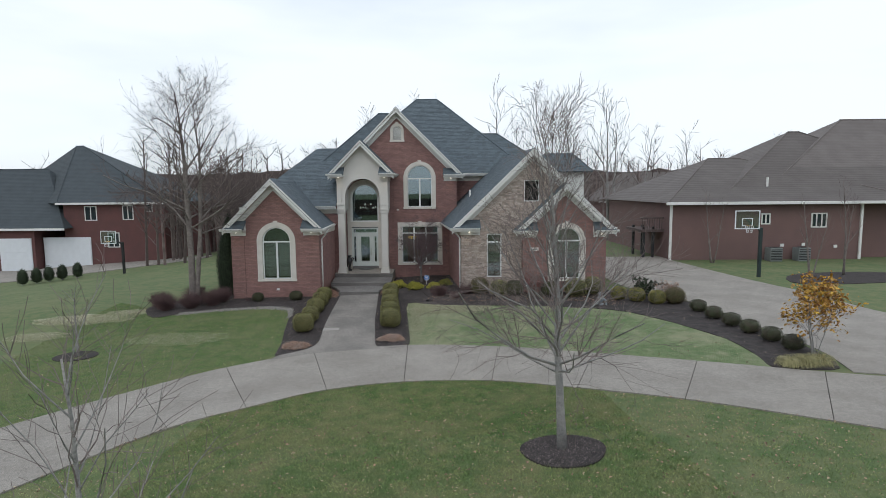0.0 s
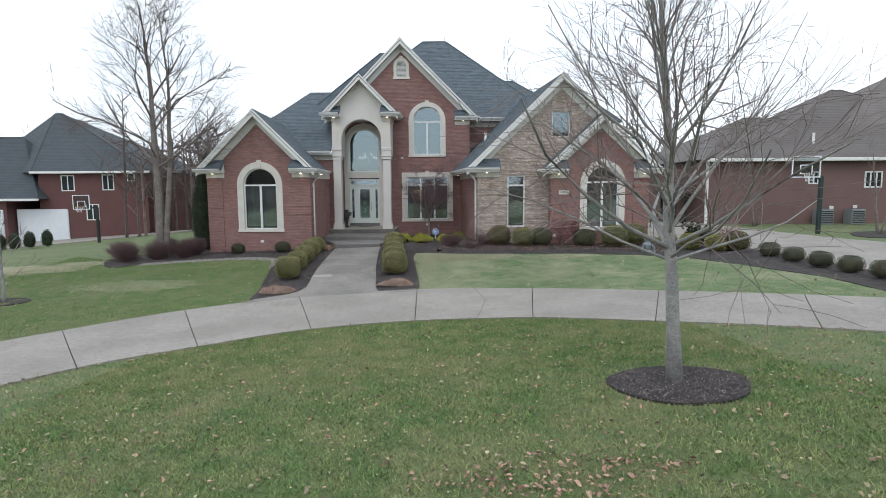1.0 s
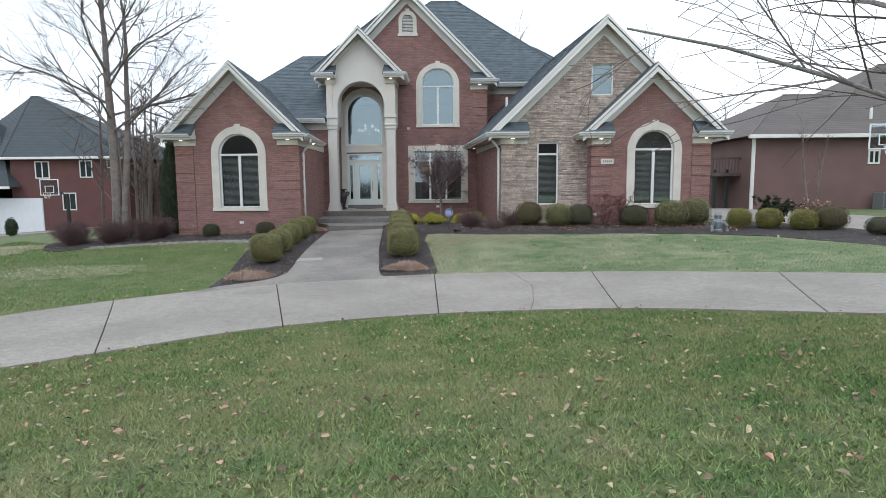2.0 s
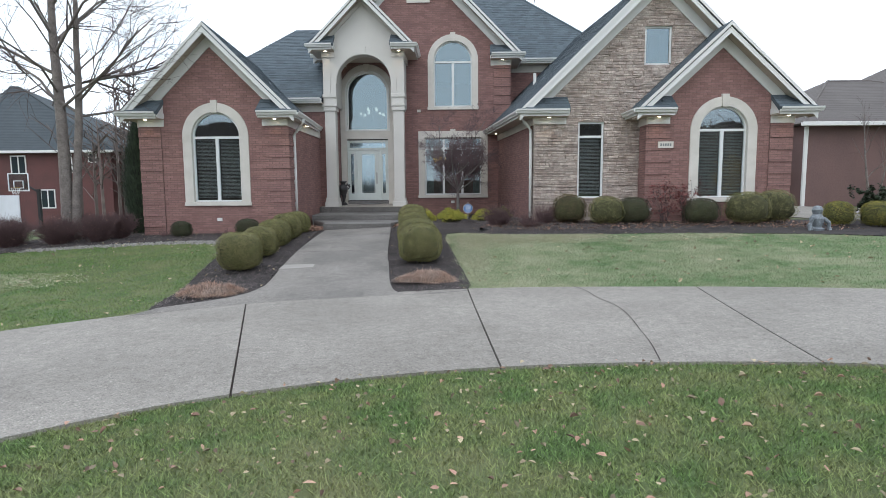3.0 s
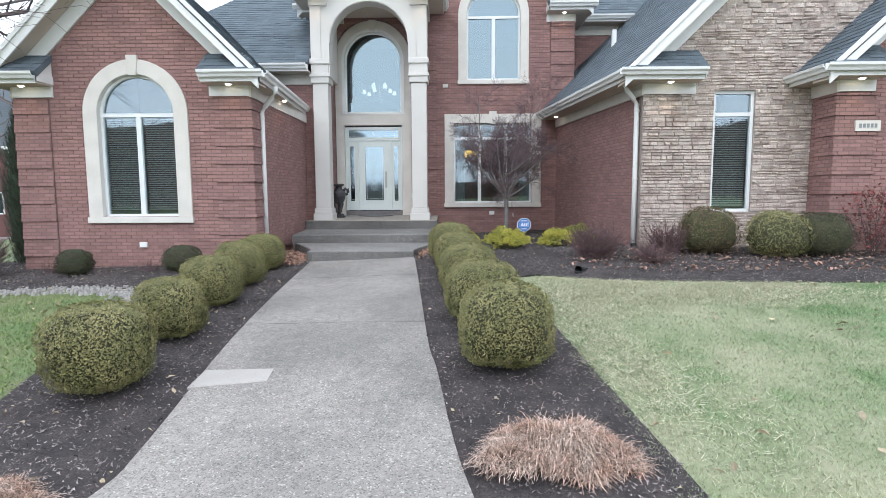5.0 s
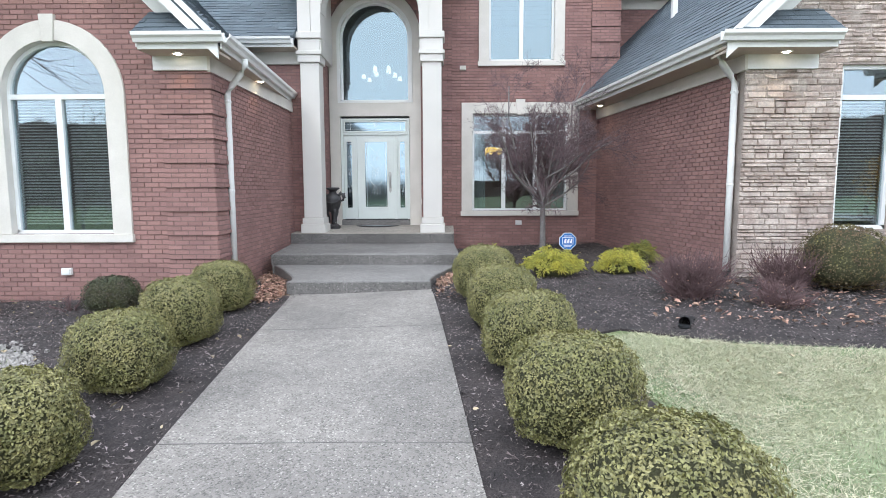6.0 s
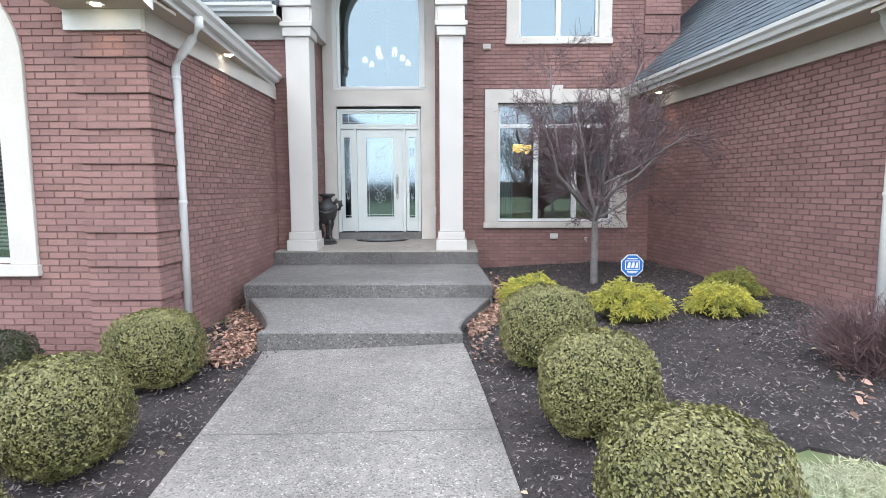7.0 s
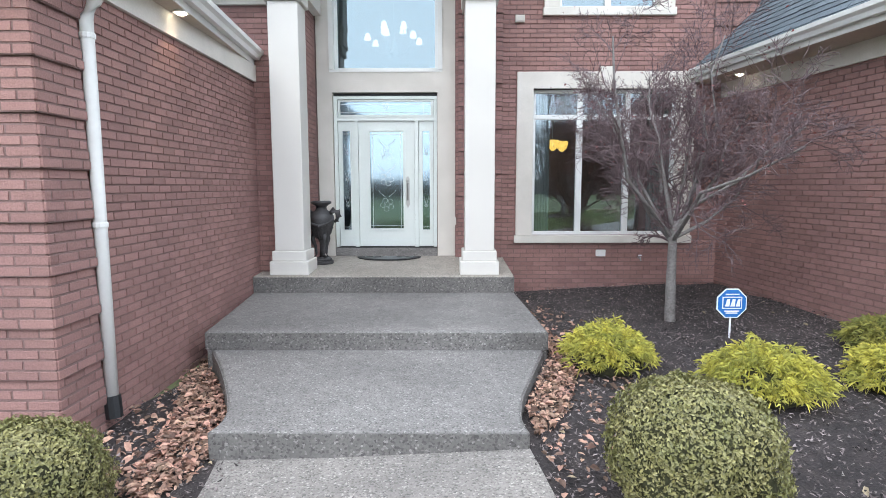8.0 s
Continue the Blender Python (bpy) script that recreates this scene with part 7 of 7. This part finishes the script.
for k in range(1, 4):
    r2 = [(-5.0 + 0.5 * k / 4 * math.cos(a), 35.39 - 0.42 * k / 4 * math.sin(a), 2.13) for a in [math.pi * i / 16 for i in range(17)]]
    part("rib", Build().tube(r2, [0.007] * 17, 5), GREYBOX, mat)

# chandelier in the hall window, and the amber lamp in the dining room
ch = thing("chandelier", "lit chandelier with white candle shades", "chandelier")
CX, CY, CZ = -5.03, 36.9, 5.72
part("rod", Build().tube([(CX, CY, CZ), (CX, CY, 7.2)], [0.012, 0.012], 6), METAL, ch)
part("hub", Build().turned([(0.03, CZ - 0.25), (0.08, CZ - 0.15), (0.05, CZ), (0.02, CZ + 0.1)], CX, CY, 12), METAL, ch)
for k in range(10):
    a = 6.283 * k / 6 + 0.35 if k < 6 else 6.283 * (k - 6) / 4 + 0.9
    r, dz = (0.47, 0.0) if k < 6 else (0.24, 0.20)
    e = (CX + r * math.cos(a), CY + r * math.sin(a), CZ + dz)
    arm = part("arm", Build().tube([(CX, CY, CZ - 0.1), (CX + 0.6 * r * math.cos(a), CY + 0.6 * r * math.sin(a), CZ - 0.2), e], [0.01, 0.01, 0.01], 6), METAL, ch)
    part("shade", Build().turned([(0.062, e[2] + 0.03), (0.04, e[2] + 0.13), (0.028, e[2] + 0.14)], e[0], e[1], 10), BULB, arm)
pn = thing("dining_lamp", "amber glass pendant lamp seen through the window", "pendant lamp")
part("rod", Build().tube([(-2.25, 36.6, 4.05), (-2.25, 36.6, 4.95)], [0.01, 0.01], 6), METAL, pn)
for k in range(3):
    a = 6.283 * k / 3 + 0.4
    part("shade", Build().turned([(0.02, 3.82), (0.085, 3.88), (0.115, 3.98), (0.10, 4.0)], -2.25 + 0.2 * math.cos(a), 36.6 + 0.2 * math.sin(a), 12), AMBERGLOW, pn)
for x in (-2.62, -0.72):
    cu = Build()
    for k in range(7):
        cu.tube([(x + (k - 3) * 0.045, 35.72 + 0.03 * (k % 2), 2.3), (x + (k - 3) * 0.045, 35.72 + 0.03 * (k % 2), 4.7)], [0.03, 0.03], 6)
    tagged(part("curtain", cu, CURTAIN, None), "long grey-green curtain behind the window", "curtain")

# yard sign: blue octagon on a stake
sg_ = thing("yard_sign", "blue and white octagonal yard sign on a white stake", "yard sign")
sx, sy, sz = -1.18, 32.3, 2.02
part("stake", Build().tube([(sx, sy + 0.012, ground_z(sx, sy) - 0.1), (sx, sy + 0.012, sz)], [0.01, 0.01], 6), SIGNWHITE, sg_)


def octagon(r, y0):
    return [(sx + r * math.cos(math.pi / 8 + math.pi / 4 * k), y0, sz + r * math.sin(math.pi / 8 + math.pi / 4 * k)) for k in range(8)]


part("border", Build().prism(octagon(0.165, sy - 0.004), (0, 0.008, 0)), SIGNWHITE, sg_)
part("face", Build().prism(octagon(0.152, sy - 0.008), (0, 0.003, 0)), SIGNBLUE, sg_)
part("emblem", Build().box(sx - 0.10, sx + 0.10, sy - 0.012, sy - 0.0085, sz - 0.055, sz + 0.07), SIGNWHITE, sg_)
part("emblem_fill", Build().box(sx - 0.09, sx + 0.09, sy - 0.015, sy - 0.0125, sz - 0.045, sz + 0.06), SIGNBLUE, sg_)
for k, (a, b_) in enumerate(((-0.075, -0.03), (-0.02, 0.025), (0.035, 0.075))):
    part("mark", Build().prism([(sx + a, sy - 0.018, sz - 0.03), (sx + b_, sy - 0.018, sz - 0.03), (sx + b_ + 0.005, sy - 0.018, sz + 0.045), (sx + a + 0.02, sy - 0.018, sz + 0.045)], (0, 0.002, 0)), SIGNWHITE, sg_)
for w, z in ((0.07, 0.095), (0.075, -0.08), (0.06, -0.10)):
    part("text_bar", Build().box(sx - w, sx + w, sy - 0.012, sy - 0.0085, sz + z - 0.006, sz + z + 0.006), SIGNWHITE, sg_)

# small fittings
pq = part("number_plaque", Build().box(4.13, 4.56, RY - 0.085, RY - 0.03, 3.79, 3.97), LIMESTONE, house, "pale stone plaque with dark bars")
for k in range(5):
    part("bar", Build().box(4.19 + k * 0.066, 4.235 + k * 0.066, RY - 0.089, RY - 0.0855, 3.845, 3.915), GREYBOX, pq)
for x, y, z, m in ((-8.8, LY, 1.80, PAINT), (-1.70, MY, 2.18, PAINT), (-3.0, MY, 5.70, LIMESTONE), (3.95, RY, 2.05, PAINT), (7.1, RY, 2.05, PAINT)):
    bx = part("outlet_box", Build().box(x - 0.07, x + 0.07, y - 0.06, y - 0.008, z - 0.05, z + 0.05), m, house, "small weatherproof outlet box")
    part("cover", Build().box(x - 0.055, x + 0.055, y - 0.072, y - 0.0605, z - 0.035, z + 0.035), m, bx)
fc = Build().tube([(-1.1, MY - 0.01, 2.11), (-1.1, MY - 0.10, 2.11), (-1.1, MY - 0.12, 2.07)], [0.018, 0.018, 0.014], 8)
part("wall_tap", fc, METAL, house)
part("tap_wheel", Build().turned([(0.03, 2.14), (0.03, 2.155)], -1.1, MY - 0.08, 10), SIGNWHITE, house)
part("door_bell", Build().box(-3.99, -3.95, MY - 0.06, MY - 0.03, 2.62, 2.74), LIMESTONE, house)
dr = thing("drain_pipe", "black corrugated drain pipe mouth at the bed edge", "drain pipe")
dx, dy = -0.95, 27.75
z = ground_z(dx, dy)
part("pipe", Build().tube([(dx + 0.25, dy + 0.4, z + 0.0), (dx, dy, z + 0.08)], [0.055, 0.055], 12, False), BLACK, dr)
part("mouth", Build().turned([(0.055, z + 0.02), (0.062, z + 0.03), (0.062, z + 0.05)], dx, dy, 12), BLACK, dr)
st = Build()
fx, fy = 6.95, 26.6
fz = ground_z(fx, fy)
st.turned([(0.16, fz), (0.17, fz + 0.06), (0.10, fz + 0.09), (0.14, fz + 0.20), (0.16, fz + 0.30), (0.09, fz + 0.40), (0.12, fz + 0.50), (0.08, fz + 0.58), (0.02, fz + 0.6)], fx, fy, 14)
st.tube([(fx - 0.12, fy - 0.05, fz + 0.3), (fx - 0.22, fy - 0.1, fz + 0.15), (fx - 0.2, fy - 0.12, fz + 0.02)], [0.06, 0.05, 0.05], 8)
st.tube([(fx + 0.12, fy - 0.05, fz + 0.3), (fx + 0.22, fy - 0.1, fz + 0.2), (fx + 0.24, fy - 0.12, fz + 0.02)], [0.06, 0.05, 0.05], 8)
BLUESTONE = material("blue_grey_statue", (0.24, 0.265, 0.29), 0.6, 0.35, 9.0, 40.0, 0.3)
tagged(part("garden_statue", st, BLUESTONE, None), "small weathered blue-grey garden statue", "statue")


# ---------------------------------------------------------------- loose cover: grass, leaves, chips, gravel
def inside(ring, x, y):
    """Even-odd test for arrays of points."""
    n, hit = len(ring), np.zeros(len(x), bool)
    for i in range(n):
        (x0, y0), (x1, y1) = ring[i], ring[(i + 1) % n]
        if y0 == y1:
            continue
        cut = ((y0 <= y) != (y1 <= y)) & (x < x0 + (y - y0) / (y1 - y0) * (x1 - x0))
        hit ^= cut
    return hit


def ground_array(x, y):
    return np.array([ground_z(a, b) for a, b in zip(x, y)])


def triangles(name, verts, mat, label, category):
    n = len(verts) // 3
    me = bpy.data.meshes.new(name)
    me.vertices.add(3 * n)
    me.vertices.foreach_set("co", verts.astype(np.float32).ravel())
    me.loops.add(3 * n)
    me.loops.foreach_set("vertex_index", np.arange(3 * n, dtype=np.int32))
    me.polygons.add(n)
    me.polygons.foreach_set("loop_start", np.arange(0, 3 * n, 3, dtype=np.int32))
    me.materials.append(mat)
    me.update(calc_edges=True)
    return tagged(new(name, me), label, category, kind="stuff")


def grass(name, ring, holes, density, height, width, mat, label, seed, lean=0.6):
    rng = np.random.default_rng(seed)
    xs, ys = [p[0] for p in ring], [p[1] for p in ring]
    x0, x1, y0, y1 = min(xs), max(xs), min(ys), max(ys)
    n = int((x1 - x0) * (y1 - y0) * density)
    x, y = rng.uniform(x0, x1, n), rng.uniform(y0, y1, n)
    keep = inside(ring, x, y)
    for h in holes:
        keep &= ~inside(h, x, y)
    x, y = x[keep], y[keep]
    z = ground_array(x, y)
    n = len(x)
    a, h = rng.uniform(0, 6.283, n), height * rng.uniform(0.5, 1.25, n)
    w = width * rng.uniform(0.7, 1.3, n)
    bend = rng.normal(0, lean, (n, 2)) * h[:, None]
    p = np.stack([x, y, z - 0.005], 1)
    s = np.stack([np.cos(a) * w, np.sin(a) * w, np.zeros(n)], 1)
    t = p + np.stack([bend[:, 0], bend[:, 1], h], 1)
    return triangles(name, np.stack([p - s, p + s, t], 1).reshape(-1, 3), mat, label, "grass")


ring_tree = [(2.5 + 0.86 * math.cos(a), 12.45 + 0.82 * math.sin(a)) for a in [2 * math.pi * i / 24 for i in range(24)]]
island = [(x, y) for x, y in inner_line if y > 6]
island = [(-9.0, 4.5)] + island + [(13.5, 4.5)]
bed_l, bed_r = spline(BED_L, 3, True), spline(BED_R, 3, True)
right_lawn = [p for p in outer_line if -1.5 < p[0] < 10.0] + [(9.7, 17.8), (9.9, 18.9), (9.9, 21.0), (9.0, 23.4), (7.8, 25.2), (6.4, 26.0), (4.1, 26.7), (1.4, 27.0), (-0.6, 27.3), (-1.85, 27.7), (-1.66, 25.0), (-1.55, 23.4), (-1.6, 22.3)]
left_lawn = [(-6.3, 21.35)] + [p for p in reversed(outer_line) if p[0] < -6.3 and p[1] > 13] + [(-16, 15), (-17, 30), (-14.8, 28.5), (-13.6, 26.7), (-12.4, 27.3), (-10.6, 27.8), (-8.7, 28.0), (-7.4, 27.5), (-7.0, 25.6), (-6.75, 24.2), (-6.45, 22.8)]
strip = [(-6.2, 13.2)] + [p for p in inner_line if -6.2 < p[0] < 4.4] + [(4.4, 13.8)]
grass("near_grass", strip, [ring_tree], 4600, 0.042, 0.0044, BLADE, "short winter lawn grass at the edge of the drive", 7, 0.8)
strip = [(-6.0, 9.4), (-6.2, 13.2), (4.4, 13.8), (5.0, 10.2), (2.0, 8.8)]
grass("near_grass", strip, [ring_tree], 1900, 0.042, 0.0056, BLADE, "short winter lawn grass in the middle of the lawn", 8, 0.8)
grass("island_grass", island, [ring_tree], 700, 0.045, 0.0055, BLADE, "short winter lawn grass, patchy green and tan", 1)
tagged(sheet("lawn_thatch", right_lawn, 0.010, THATCH, None, 0.5), "pale dormant thatch under the front lawn", "lawn", kind="structure")
near_lawn = [(x, y) for x, y in right_lawn if x < 4.2 and y > 20.5] + [(4.0, 20.6)]
near_lawn.sort(key=lambda p: math.atan2(p[1] - 24.0, p[0] - 1.2))
grass("near_grass", near_lawn, [], 3600, 0.036, 0.0065, PALEBLADE, "short pale lawn grass, thick beside the mulch bed", 4)
grass("right_grass", right_lawn, [], 2200, 0.036, 0.007, PALEBLADE, "short winter lawn grass, patchy green and tan", 2)
grass("left_grass", left_lawn, [], 1300, 0.036, 0.0075, GREENBLADE, "short winter lawn grass, patchy green and tan", 3)


def patch(cx, cy, rx, ry, density, seed, width=0.006):
    """A worn straw-coloured patch of dormant grass with a ragged edge."""
    ring = [(cx + rx * math.cos(a) * (1 + 0.25 * noise.noise(Vector((3 * math.cos(a), 3 * math.sin(a), seed)))), cy + ry * math.sin(a) * (1 + 0.25 * noise.noise(Vector((3 * math.cos(a), 3 * math.sin(a), seed + 9))))) for a in [6.2832 * i / 40 for i in range(40)]]
    grass("dormant_grass", ring, [bed_l, bed_r], density, 0.045, width, STRAWGRASS, "straw-coloured dormant grass patch", seed, 1.8)
    inner_ring = [(cx + (x - cx) * 0.7, cy + (y - cy) * 0.7) for x, y in ring]
    grass("dormant_grass", inner_ring, [bed_l, bed_r], density, 0.045, width, STRAWGRASS, "straw-coloured dormant grass patch", seed + 1, 1.8)


for k, (cx, cy, rx, ry, dn) in enumerate(((-16.8, 26.7, 2.4, 0.9, 1300), (-14.6, 27.8, 1.8, 0.5, 1300), (-10.9, 23.7, 2.2, 0.8, 420), (-17.3, 24.4, 1.4, 0.6, 900), (-1.0, 26.7, 0.9, 1.1, 2600), (0.2, 26.85, 1.9, 0.75, 2600), (-1.3, 25.0, 0.45, 1.8, 2200), (1.0, 26.5, 1.3, 0.6, 1800), (3.6, 26.2, 1.5, 0.5, 1500), (-0.9, 23.6, 0.6, 1.4, 500))):
    patch(cx, cy, rx, ry, dn * (0.75 if cx < -8 else 1.3), 400 + 2 * k, 0.010 if cx < -8 else 0.0055)


def scatter_leaves(name, places, size, mat, label, seed, up=0.03):
    rnd = random.Random(seed)
    b = Build()
    for x, y in places:
        leaf(b, Vector((x, y, ground_z(x, y) + up * rnd.uniform(0.6, 1.5))), rnd, size * rnd.uniform(0.6, 1.4), rnd.random() < 0.6)
    return tagged(part(name, b, mat, None), label, "fallen leaves", kind="stuff")


def random_in(ring, n, seed, holes=()):
    rng = np.random.default_rng(seed)
    xs, ys = [p[0] for p in ring], [p[1] for p in ring]
    x, y = rng.uniform(min(xs), max(xs), n), rng.uniform(min(ys), max(ys), n)
    keep = inside(list(ring), x, y)
    for h in holes:
        keep &= ~inside(list(h), x, y)
    return list(zip(x[keep], y[keep]))


scatter_leaves("fallen_leaves", random_in(island, 6500, 11, [ring_tree]), 0.046, PALELEAF, "scattered pale dry leaves on the lawn", 12, 0.05)
scatter_leaves("fallen_leaves", random_in(island, 5600, 13, [ring_tree]), 0.046, DEADLEAF, "scattered brown dry leaves on the lawn", 14, 0.05)
scatter_leaves("fallen_leaves", random_in(right_lawn, 380, 15), 0.07, PALELEAF, "scattered pale dry leaves on the lawn", 16, 0.05)
scatter_leaves("fallen_leaves", random_in(left_lawn, 420, 17), 0.07, PALELEAF, "scattered pale dry leaves on the lawn", 18, 0.05)
drift_l = [(-5.62, 29.95), (-5.66, 30.5), (-6.0, 31.2), (-6.42, 31.95), (-6.5, 33.7), (-6.56, 32.6), (-6.5, 31.6), (-6.25, 30.9), (-6.05, 30.2), (-6.0, 29.6), (-5.7, 29.55)]
drift_r = [(-3.5, 30.2), (-3.5, 30.7), (-3.3, 31.3), (-3.1, 31.9), (-3.05, 33.5), (-2.9, 32.2), (-3.0, 31.2), (-3.25, 30.5)]
scatter_leaves("leaf_drift", random_in(drift_l, 8500, 19), 0.050, DEADLEAF, "drift of brown dry leaves beside the steps", 20, 0.06)
scatter_leaves("leaf_drift", random_in(drift_r, 3600, 21), 0.048, DEADLEAF, "drift of brown dry leaves beside the steps", 22, 0.06)
bare_spot = [(0.55 + 1.1 * math.cos(a) * (1 + 0.3 * math.sin(3 * a)), 10.1 + 0.45 * math.sin(a) * (1 + 0.3 * math.sin(5 * a))) for a in [2 * math.pi * i / 24 for i in range(24)]]
scatter_leaves("leaf_litter", random_in(bare_spot, 600, 44), 0.05, DEADLEAF, "brown leaf litter on a worn spot of the lawn", 45, 0.045)
wide_l = [(-5.6, 29.4), (-5.6, 30.4), (-6.4, 32.0), (-6.5, 34.0), (-6.6, 34.0), (-6.6, 31.0), (-6.3, 29.4)]
wide_r = [(-3.5, 29.4), (-3.5, 30.6), (-3.1, 31.9), (-3.0, 34.4), (-2.4, 33.0), (-2.5, 31.0), (-3.0, 29.4)]
scatter_leaves("leaf_drift", random_in(wide_l, 1100, 41) + random_in(wide_r, 800, 42), 0.05, DEADLEAF, "loose brown leaves round the steps", 43, 0.06)
front_bed = [(-1.2, 28.0), (0.4, 27.6), (5.5, 27.3), (8.0, 26.0), (7.8, 28.6), (4.0, 29.3), (0.8, 29.9), (-0.6, 29.2)]
scatter_leaves("leaf_drift", random_in(front_bed, 2600, 23), 0.06, DEADLEAF, "brown dry leaves caught in the shrub bed", 24, 0.05)
scatter_leaves("leaf_litter", random_in(bed_l, 900, 25) + random_in(bed_r, 900, 26), 0.05, PALELEAF, "a few pale leaves on the mulch", 27, 0.045)
rnd = random.Random(31)


def shreds(name, ring, count, size, mat, label, seed):
    """Loose slivers of shredded bark lying on a bed."""
    rng = np.random.default_rng(seed)
    pts = np.array(random_in(ring, count, seed))
    pts = pts[pts[:, 0] < 4.0]
    n = len(pts)
    p = np.stack([pts[:, 0], pts[:, 1], ground_array(pts[:, 0], pts[:, 1]) + 0.045 + rng.uniform(-0.012, 0.018, n)], 1)
    a = rng.uniform(0, 6.283, n)
    u = np.stack([np.cos(a), np.sin(a), rng.uniform(-0.6, 0.6, n)], 1) * (size * rng.uniform(0.4, 1.4, n))[:, None]
    w = np.stack([-np.sin(a), np.cos(a), rng.uniform(-0.8, 0.8, n)], 1) * (size * 0.42 * rng.uniform(0.4, 1.4, n))[:, None]
    triangles(name, np.stack([p - u - w, p - u * 0.6 + w, p + u], 1).reshape(-1, 3), mat, label, "mulch")


shreds("mulch_chips", bed_l, 110000, 0.016, CHIP, "shredded dark bark chips", 32)
shreds("mulch_chips", bed_r, 240000, 0.016, CHIP, "shredded dark bark chips", 33)
shreds("mulch_chips", ring_tree, 4000, 0.016, CHIP, "shredded dark bark chips", 34)
shreds("pale_chips", bed_l, 9000, 0.013, PALECHIP, "pale dry wood chips among the mulch", 35)
shreds("pale_chips", bed_r, 26000, 0.013, PALECHIP, "pale dry wood chips among the mulch", 36)
gv = Build()
line = spline([(-12.6, 27.15), (-10.6, 27.65), (-8.7, 27.85), (-7.45, 27.35), (-7.1, 26.2)], 30)
for x, y in line:
    for _ in range(12):
        px, py = x + rnd.gauss(0, 0.05), y + rnd.gauss(0, 0.13)
        s = rnd.uniform(0.012, 0.028)
        z = ground_z(px, py) + 0.03
        gv.hexa([(px - s, py - s * 0.8, z - s), (px + s * 0.8, py - s, z - s), (px + s, py + s * 0.7, z - s), (px - s * 0.9, py + s, z - s), (px - s * 0.5, py - s * 0.5, z + s * 0.6), (px + s * 0.5, py - s * 0.4, z + s * 0.7), (px + s * 0.4, py + s * 0.5, z + s * 0.6), (px - s * 0.5, py + s * 0.4, z + s * 0.7)])
tagged(part("edging_gravel", gv, GRAVEL, None), "white gravel edging along the mulch bed", "gravel", kind="stuff")
crack = Build()
pts = spline([(0.20, 22.0), (0.33, 21.5), (0.36, 21.0), (0.46, 20.4), (0.44, 19.8), (0.36, 19.2), (0.28, 18.6), (0.16, 18.0)], 6)
for (ax, ay), (bx, by) in zip(pts, pts[1:]):
    w = rnd.uniform(0.003, 0.007)
    crack.poly([(ax - w, ay, ground_z(ax, ay) + 0.0395), (bx - w, by, ground_z(bx, by) + 0.0395), (bx + w, by, ground_z(bx, by) + 0.0395), (ax + w, ay, ground_z(ax, ay) + 0.0395)])
part("crack", crack, JOINT, drive, "wandering hairline crack")
